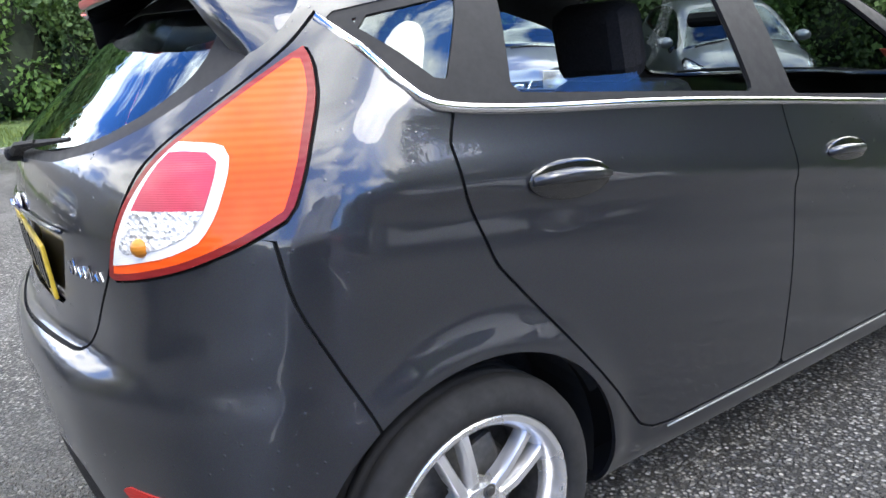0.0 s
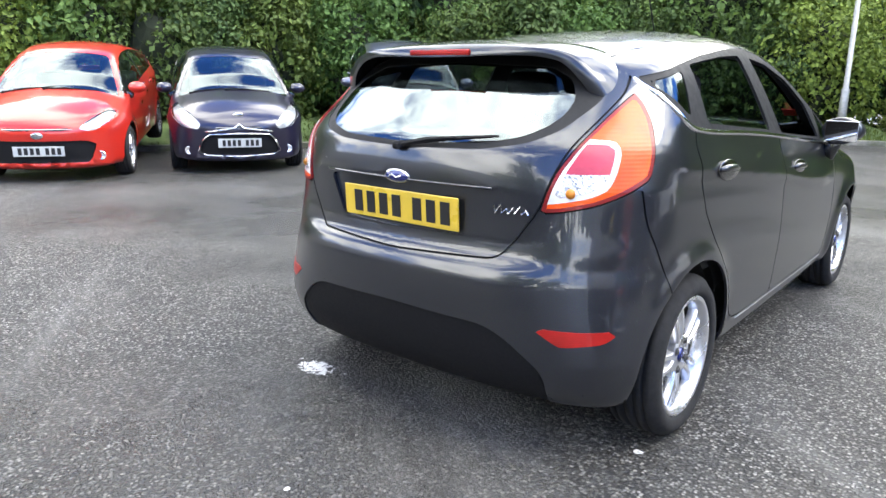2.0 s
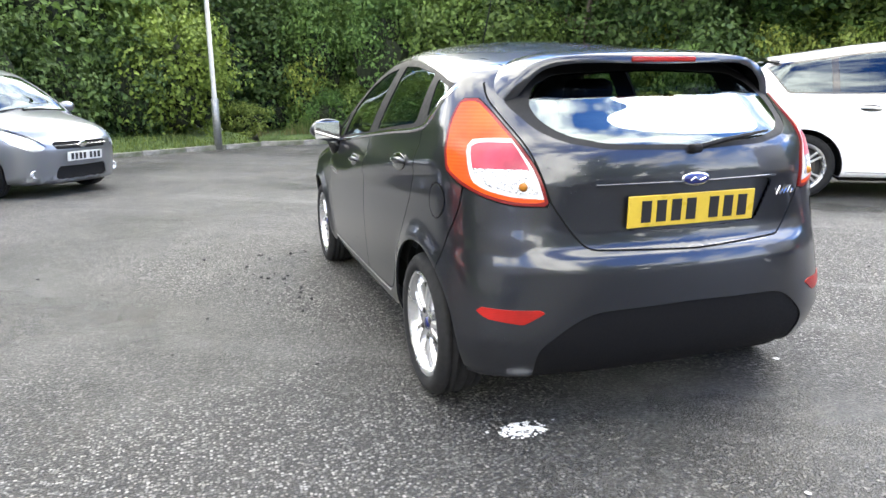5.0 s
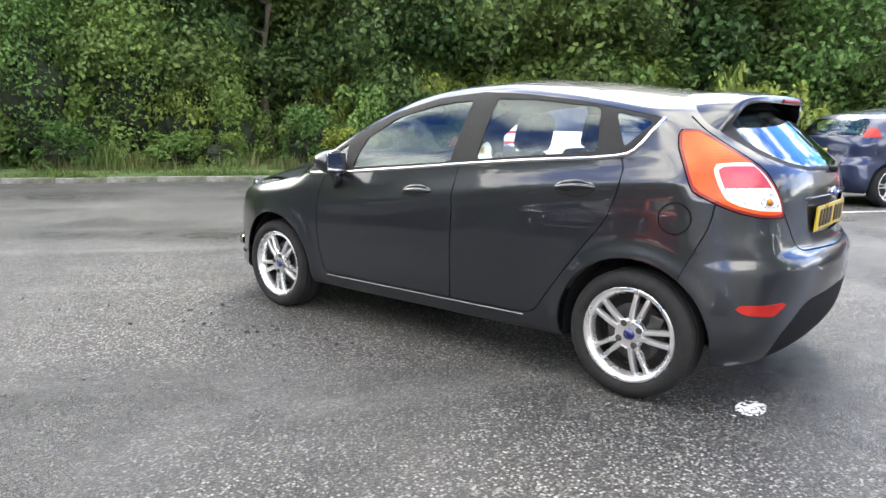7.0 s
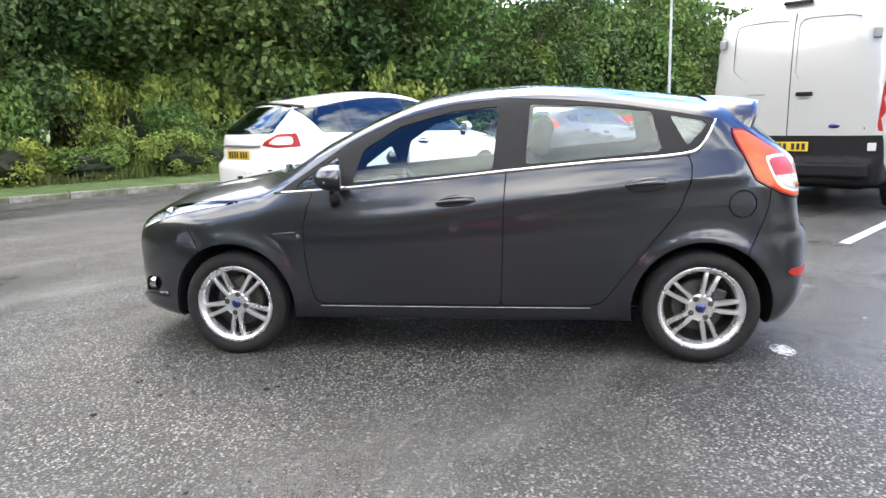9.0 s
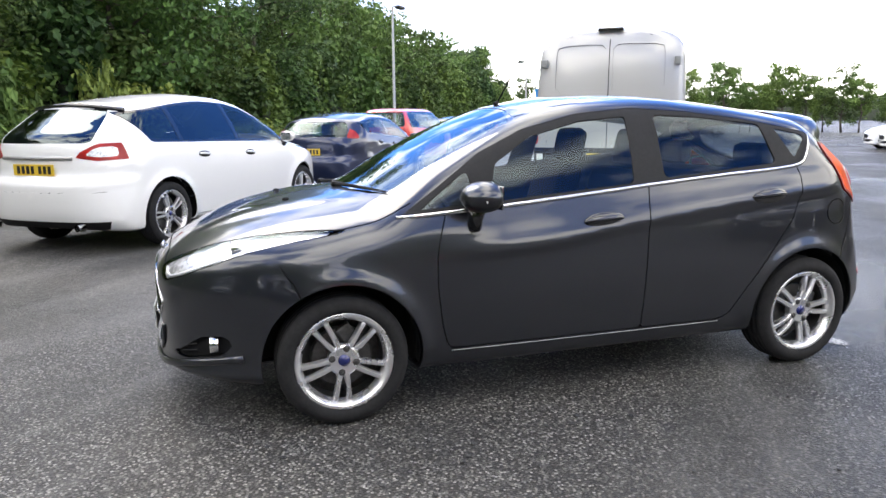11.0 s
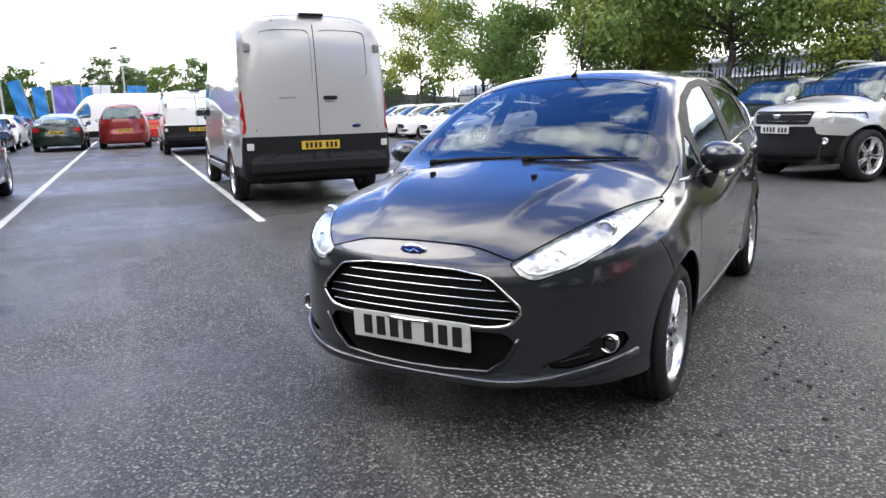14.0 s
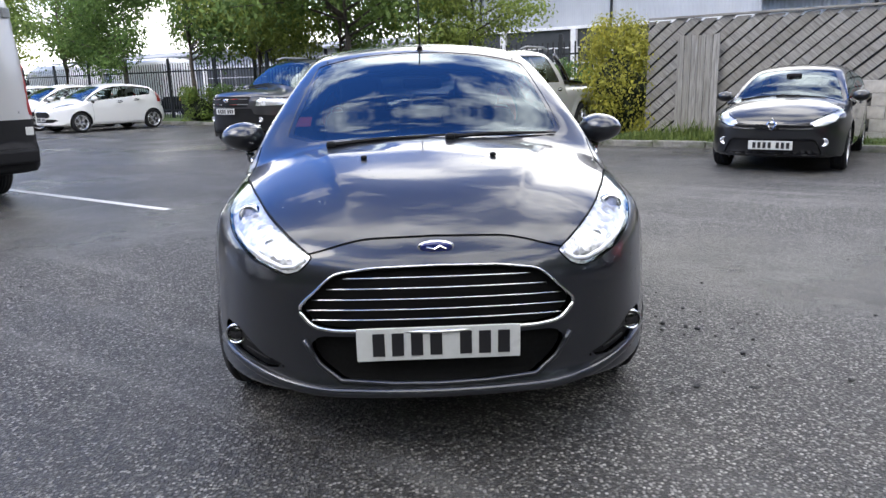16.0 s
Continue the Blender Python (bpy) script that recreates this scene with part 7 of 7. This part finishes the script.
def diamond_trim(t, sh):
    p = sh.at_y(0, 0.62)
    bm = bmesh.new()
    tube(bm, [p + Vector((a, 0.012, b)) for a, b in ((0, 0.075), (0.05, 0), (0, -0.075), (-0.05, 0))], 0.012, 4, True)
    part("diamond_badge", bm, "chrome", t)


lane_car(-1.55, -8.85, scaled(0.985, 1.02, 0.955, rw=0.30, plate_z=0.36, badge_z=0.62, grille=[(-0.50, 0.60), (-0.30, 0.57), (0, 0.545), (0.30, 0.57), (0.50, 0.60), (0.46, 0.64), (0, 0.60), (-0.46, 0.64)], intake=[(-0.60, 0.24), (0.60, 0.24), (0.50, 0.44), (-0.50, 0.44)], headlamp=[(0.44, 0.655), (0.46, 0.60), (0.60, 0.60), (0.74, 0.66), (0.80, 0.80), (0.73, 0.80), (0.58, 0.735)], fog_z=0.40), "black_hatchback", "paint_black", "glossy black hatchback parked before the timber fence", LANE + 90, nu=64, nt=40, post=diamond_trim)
WHITES = scaled(1.0, 1.0, 1.02, grille=[(-0.44, 0.53), (-0.33, 0.46), (0.33, 0.46), (0.44, 0.53), (0.32, 0.645), (-0.32, 0.645)], intake=[(-0.72, 0.40), (-0.46, 0.32), (0.46, 0.32), (0.72, 0.40), (0.50, 0.43), (-0.50, 0.43)])
for i in range(5):
    lane_car(19.1 + 2.55 * i, -10.3, WHITES, "white_hatchback", "paint_white", "white hatchback in a row beneath the trees", LANE + 90, nu=40, nt=28, detail=False, group="white cars")

# ---------------------------------------------------------------- fences, buildings, posts


def clip(poly, a, b, c):
    """Keep the part of a polygon where a x + b y <= c."""
    out = []
    for p, q in zip(poly, poly[1:] + poly[:1]):
        dp, dq = a * p[0] + b * p[1] - c, a * q[0] + b * q[1] - c
        if dp <= 0:
            out.append(p)
        if dp * dq < 0:
            t = dp / (dp - dq)
            out.append((p[0] + t * (q[0] - p[0]), p[1] + t * (q[1] - p[1])))
    return out


def board(poly, depth, mat, parent, y=0.0):
    """A board from its outline (x, z), extruded along y."""
    n = len(poly)
    vs = [(a, y, b) for a, b in poly] + [(a, y + depth, b) for a, b in poly]
    fs = [tuple(range(n))[::-1], tuple(range(n, 2 * n))] + [(i, (i + 1) % n, n + (i + 1) % n, n + i) for i in range(n)]
    return obj("board", vs, fs, mat, parent, "", False)


x0, y0 = lane(1.55, -10.0)
fence = thing("timber_fence", pose(x0, y0, 0, 0, 0, LANE + 180), "weathered grey timber fence of diagonal boards", "fence")
rb = random.Random(4)
L, Hf, pitch = 15.0, 2.32, 0.185
k = 0.0
while k < L + Hf * 1.2:
    w = 0.150 + rb.uniform(-0.008, 0.006)
    pg = [(k - Hf * 1.15, 0.05), (k - Hf * 1.15 + w * 1.55, 0.05), (k + w * 1.55, 0.05 + Hf), (k, 0.05 + Hf)]
    for a, b, c in ((-1, 0, 0.0), (1, 0, L), (0, 1, Hf + rb.uniform(-0.02, 0.02))):
        pg = clip(pg, a, b, c) if len(pg) > 2 else pg
    if len(pg) > 2:
        board(pg, 0.022, "wood_slope", fence, rb.uniform(-0.006, 0.006))
    k += pitch * 1.55
for i in range(8):
    part("post", box((i * 2.1 + 0.05, 0.10, 1.15), (0.10, 0.10, 2.3), 0.008), "wood", fence)
# added dark sheet: stands for the shade in the gaps between boards
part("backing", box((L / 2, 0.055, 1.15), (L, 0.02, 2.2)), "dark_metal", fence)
part("cap_rail", box((L / 2, 0.0, Hf + 0.03), (L, 0.09, 0.04), 0.006), "wood", fence)
for i in range(6):
    board([(0.62 + 0.13 * i, 0.08), (0.742 + 0.13 * i, 0.08), (0.742 + 0.13 * i, 2.0 + rb.uniform(-0.03, 0.03)), (0.62 + 0.13 * i, 2.0)], 0.022, "wood_upright", fence, -0.14 + rb.uniform(0, 0.008))
x0, y0 = lane(-2.15, -9.9)
wall = thing("block_wall", pose(x0, y0, 0, 0, 0, LANE + 180), "low pale block wall before the timber fence", "wall")
me = None
for r in range(5):
    for c in range(20):
        if me is None:
            o = part("block", box((0, 0, 0), (0.432, 0.10, 0.208), 0.006), "brick_pale", wall)
            me = o.data
        else:
            o = new("block", me)
            o.parent = wall
        o.location = (0.22 + 0.44 * c + (0.22 if r % 2 else 0), -0.12 + rb.uniform(-0.004, 0.004), 0.15 + 0.215 * r)

# dark metal fence beneath the trees
x0, y0 = lane(2.2, -13.3)
pal = thing("metal_fence", pose(x0, y0, 0, 0, 0, LANE), "dark metal palisade fence along the boundary", "fence")
me = part("pale", box((0, 0, 1.1), (0.045, 0.012, 2.2), 0.003), "dark_metal", pal).data
for i in range(1, 280):
    o = new("pale", me)
    o.parent = pal
    o.location = (0.155 * i, 0, rb.uniform(-0.01, 0.01))
me2 = None
for i in range(17):
    if me2 is None:
        o = part("post", box((0, -0.04, 1.2), (0.10, 0.07, 2.4), 0.006), "dark_metal", pal)
        me2 = o.data
    else:
        o = new("post", me2)
        o.parent = pal
    o.location = (2.75 * i, 0, 0)
for z in (0.45, 1.9):
    part("rail", box((22, -0.02, z), (44, 0.03, 0.05), 0.004), "dark_metal", pal)


def shed(name, u0, u1, n, depth, eave, pitch, doors, label, door_top=3.3):
    """A clad industrial building; doors: (from, to) along u on its front."""
    x0, y0 = lane(u0, n)
    t = thing(name, pose(x0, y0, 0, 0, 0, LANE), label, "building")
    L = u1 - u0
    part("wall_upper", box((L / 2, -depth / 2, (door_top + eave) / 2), (L, depth, eave - door_top)), "cladding", t)
    part("wall_lower", box((L / 2, -depth / 2 - 0.3, door_top / 2), (L - 0.4, depth - 0.6, door_top)), "roof_sheet", t)
    vs = [(-0.4, 0.5, eave - 0.05), (L + 0.4, 0.5, eave - 0.05), (L + 0.4, -depth / 2, eave + pitch), (-0.4, -depth / 2, eave + pitch), (-0.4, -depth - 0.5, eave - 0.05), (L + 0.4, -depth - 0.5, eave - 0.05)]
    vs += [(a, b, c - 0.18) for a, b, c in vs]
    obj("roof", vs, [(0, 1, 2, 3), (3, 2, 5, 4), (9, 8, 7, 6), (10, 11, 8, 9), (0, 6, 7, 1), (4, 5, 11, 10), (1, 7, 8, 2), (2, 8, 11, 5), (0, 3, 9, 6), (3, 4, 10, 9)], "roof_sheet", t, "", False)
    part("gutter", box((L / 2, 0.55, eave - 0.12), (L + 0.6, 0.12, 0.14), 0.03), "galv", t)
    part("band", box((L / 2, 0.02, door_top + 0.05), (L, 0.06, 0.12), 0.01), "flag_white", t)
    for q in np.arange(0, L + 0.01, 6.0):
        part("downpipe", box((float(q) + 0.15, 0.07, (eave + door_top) / 2), (0.09, 0.09, eave - door_top), 0.02), "dark_metal", t)
    for a, b in doors:
        w = b - a
        d = part("roller_door", box((a - u0 + w / 2, -0.10, door_top / 2), (w, 0.08, door_top - 0.02)), "door_dark", t)
        for i in range(4):
            part("glazing_bar", box((a - u0 + w / 2, -0.045, 0.7 + 0.62 * i), (w, 0.03, 0.045)), "flag_white", d)
        for i in range(5):
            part("mullion", box((a - u0 + w * i / 4, -0.04, 1.65), (0.045, 0.03, 1.9)), "flag_white", d)
        part("pier", box((b - u0 + 0.14, 0.0, door_top / 2), (0.24, 0.2, door_top), 0.01), "flag_white", t)
    return t


shed("workshop", 1.5, 16.3, -24, 14, 5.4, 1.6, [(12.7, 15.9), (9.4, 12.4), (6.1, 9.1), (2.8, 5.8)], "grey clad workshop with dark glazed roller doors")
shed("low_workshop", -26, 0.8, -17, 12, 3.5, 1.2, [], "low grey clad shed behind the timber fence", 2.4)
shed("far_showroom", 20, 58, -29, 14, 3.6, 0.8, [(24, 30), (33, 39)], "long low pale building beyond the metal fence", 2.6)


def lamp_post(x, y, h, yaw=0.0):
    t = thing("lamp_post", pose(x, y, 0, 0, 0, yaw), "slim galvanised street lamp post", "street lamp", "lamp posts")
    bm = bmesh.new()
    tube(bm, [(0, 0, 0), (0, 0, 1.1), (0, 0, 1.12), (0, 0, h)], [0.085, 0.08, 0.055, 0.04], 10)
    part("pole", bm, "galv", t, smooth=True)
    bm = bmesh.new()
    tube(bm, [(0, 0, h), (0.25, 0, h + 0.06), (0.55, 0, h + 0.07)], 0.025, 6)
    part("bracket", bm, "galv", t)
    part("lantern", box((0.62, 0, h + 0.06), (0.5, 0.22, 0.12), 0.04), "dark_metal", t)


lamp_post(22.2, -3.6, 5.35, -40)
lamp_post(-1.35, 13.9, 8.0, 30)
lamp_post(*lane(25.0, -12.75), 7.5, 0)
lamp_post(*lane(37.0, 9.0), 4.6, 0)
lamp_post(*lane(43.0, 3.4), 5.2, 0)
lamp_post(*lane(50.0, 7.8), 4.8, 0)


def flag(u, n, mat, h=3.6, w=0.62, lean=0.0):
    x, y = lane(u, n)
    t = thing("banner_flag", pose(x, y, 0, 0, lean, LANE + 90), "tall plain promotional banner flag on a pole", "flag", "banner flags")
    bm = bmesh.new()
    tube(bm, [(0, 0, 0), (0, 0, h)], 0.025, 6)
    part("pole", bm, "galv", t)
    vs, fs = [], []
    for i in range(13):
        for j in range(5):
            z = h - 0.02 - (h - 1.4) * i / 12
            vs.append((0.03 + w * j / 4, 0.05 * math.sin(i * 0.9 + j * 1.1), z))
    for i in range(12):
        for j in range(4):
            a = i * 5 + j
            fs.append((a, a + 1, a + 6, a + 5))
    obj("cloth", vs, fs, mat, t)


for u, n, m, h, ln in ((39.9, 7.75, "flag_blue", 3.4, 12), (40.6, 7.2, "flag_blue", 3.0, 4), (43.0, 6.55, "flag_purple", 3.1, 0), (43.1, 6.1, "flag_purple", 3.1, 0), (43.2, 5.75, "flag_blue", 3.1, 0), (45.0, 5.2, "flag_blue", 3.1, 0), (45.2, 4.75, "flag_white", 3.2, 0), (45.4, 4.2, "flag_white", 3.2, 0), (49, 2.6, "flag_blue", 3.3, 0), (50, 2.0, "flag_blue", 3.3, 0)):
    flag(u, n, m, h, 0.62, ln)

# distant wooded ridge
vs, fs = [], []
for i in range(121):
    a = radians(-170 + 3 * i)
    r = 330
    h = 9 + 5 * noise.noise((i * 0.21, 0.0, 4.0)) + 2.5 * noise.noise((i * 0.9, 1.0, 4.0))
    for k, (dr, z) in enumerate(((0, -1.0), (5, h * 0.6), (14, h), (40, h * 1.1), (60, -1.0))):
        vs.append(((r + dr) * math.cos(a), (r + dr) * math.sin(a), z))
for i in range(120):
    for k in range(4):
        q = i * 5 + k
        fs.append((q, q + 1, q + 6, q + 5))
ridge = obj("backdrop_ridge", vs, fs, "core", None, "distant wooded ridge on the horizon")
tagged(ridge, "", "hill", "", "structure")

# ---------------------------------------------------------------- marks on the asphalt


def blot(name, x, y, r, seed, mat, label, cat, rough=0.45, stretch=1.0):
    """A flat splash with a ragged outline."""
    n = 44
    z0 = 0.0045 + gz(x, y)
    vs = [(x, y, z0)]
    for i in range(n):
        a = 2 * math.pi * i / n
        k = r * (1 + rough * noise.noise((math.cos(a) * 2.4 + seed, math.sin(a) * 2.4, seed * 0.7)) + rough * 0.6 * noise.noise((math.cos(a) * 7 + seed, math.sin(a) * 7, 2.0)))
        vs.append((x + k * math.cos(a) * stretch, y + k * math.sin(a), 0.0045 + gz(x + k * math.cos(a) * stretch, y + k * math.sin(a))))
    ob = obj(name, vs, [(0, i + 1, (i + 1) % n + 1) for i in range(n)], mat, None, label, False)
    tagged(ob, "", cat)
    return ob


rp = random.Random(31)
vs, fs = [], []
for i in range(170):
    a, q = rp.uniform(0, 2 * math.pi), rp.random() ** 0.6
    x, y = -0.589 + 0.095 * q * math.cos(a), -0.478 + 0.062 * q * math.sin(a)
    r = rp.uniform(0.004, 0.013) * (1.25 - 0.7 * q)
    b0, m = len(vs), rp.randint(5, 7)
    for e in range(m):
        w = 2 * math.pi * e / m + rp.uniform(-0.3, 0.3)
        g0 = r * rp.uniform(0.6, 1.3)
        vs.append((x + g0 * math.cos(w), y + g0 * math.sin(w), 0.004 + 0.00002 * i))
    fs.append(tuple(range(b0, b0 + m)))
splash = obj("paint_splash", vs, fs, "splash", None, "white paint splash dried on the asphalt", False)
tagged(splash, "", "paint mark")
for i, (x, y, r) in enumerate(((-0.72, -0.45, 0.008), (0.775, -0.24, 0.016), (-0.45, -0.44, 0.007), (0.05, -1.15, 0.010))):
    blot("paint_speck", x, y, r, 5.0 + i, "line", "small white paint speck on the asphalt", "paint mark")
blot("puddle", -5.0, 4.55, 0.30, 8.0, "puddle", "dark wet drain patch on the asphalt", "puddle", 0.4, 1.2)
x, y = lane(10.5, 0.6)
blot("puddle", x, y, 0.8, 12.0, "puddle", "rain puddle beneath the van", "puddle", 0.4, 1.6)

rs = random.Random(12)
bm = bmesh.new()
for i in range(130):
    if i < 80:
        x, y = -1.9 + rs.gauss(0, 0.9), 2.0 + rs.gauss(0, 1.2)
    else:
        x, y = rs.uniform(-6, 4), rs.uniform(-3.5, 6.5)
    if abs(x) < 0.95 and -0.75 < y < 3.4:
        continue
    r = rs.uniform(0.003, 0.0095)
    if i % 3 == 0 and i < 80:
        x, y, r = -1.25 + rs.gauss(0, 0.22), 2.15 + rs.gauss(0, 0.45), rs.uniform(0.006, 0.014)
    v = bmesh.ops.create_icosphere(bm, subdivisions=1, radius=r, matrix=Matrix.Translation((x, y, gz(x, y) + r * 0.45)) @ Matrix.Rotation(rs.uniform(0, 6), 4, "Z") @ Matrix.Diagonal((1.3, 0.9, 0.7, 1)))["verts"]
    for q in v:
        q.co += Vector((rs.uniform(-1, 1), rs.uniform(-1, 1), rs.uniform(-0.5, 0.5))) * r * 0.25
st = part("loose_stones", bm, "stone", None)
tagged(st, "loose dark gravel scattered on the asphalt", "gravel", "", "stuff")
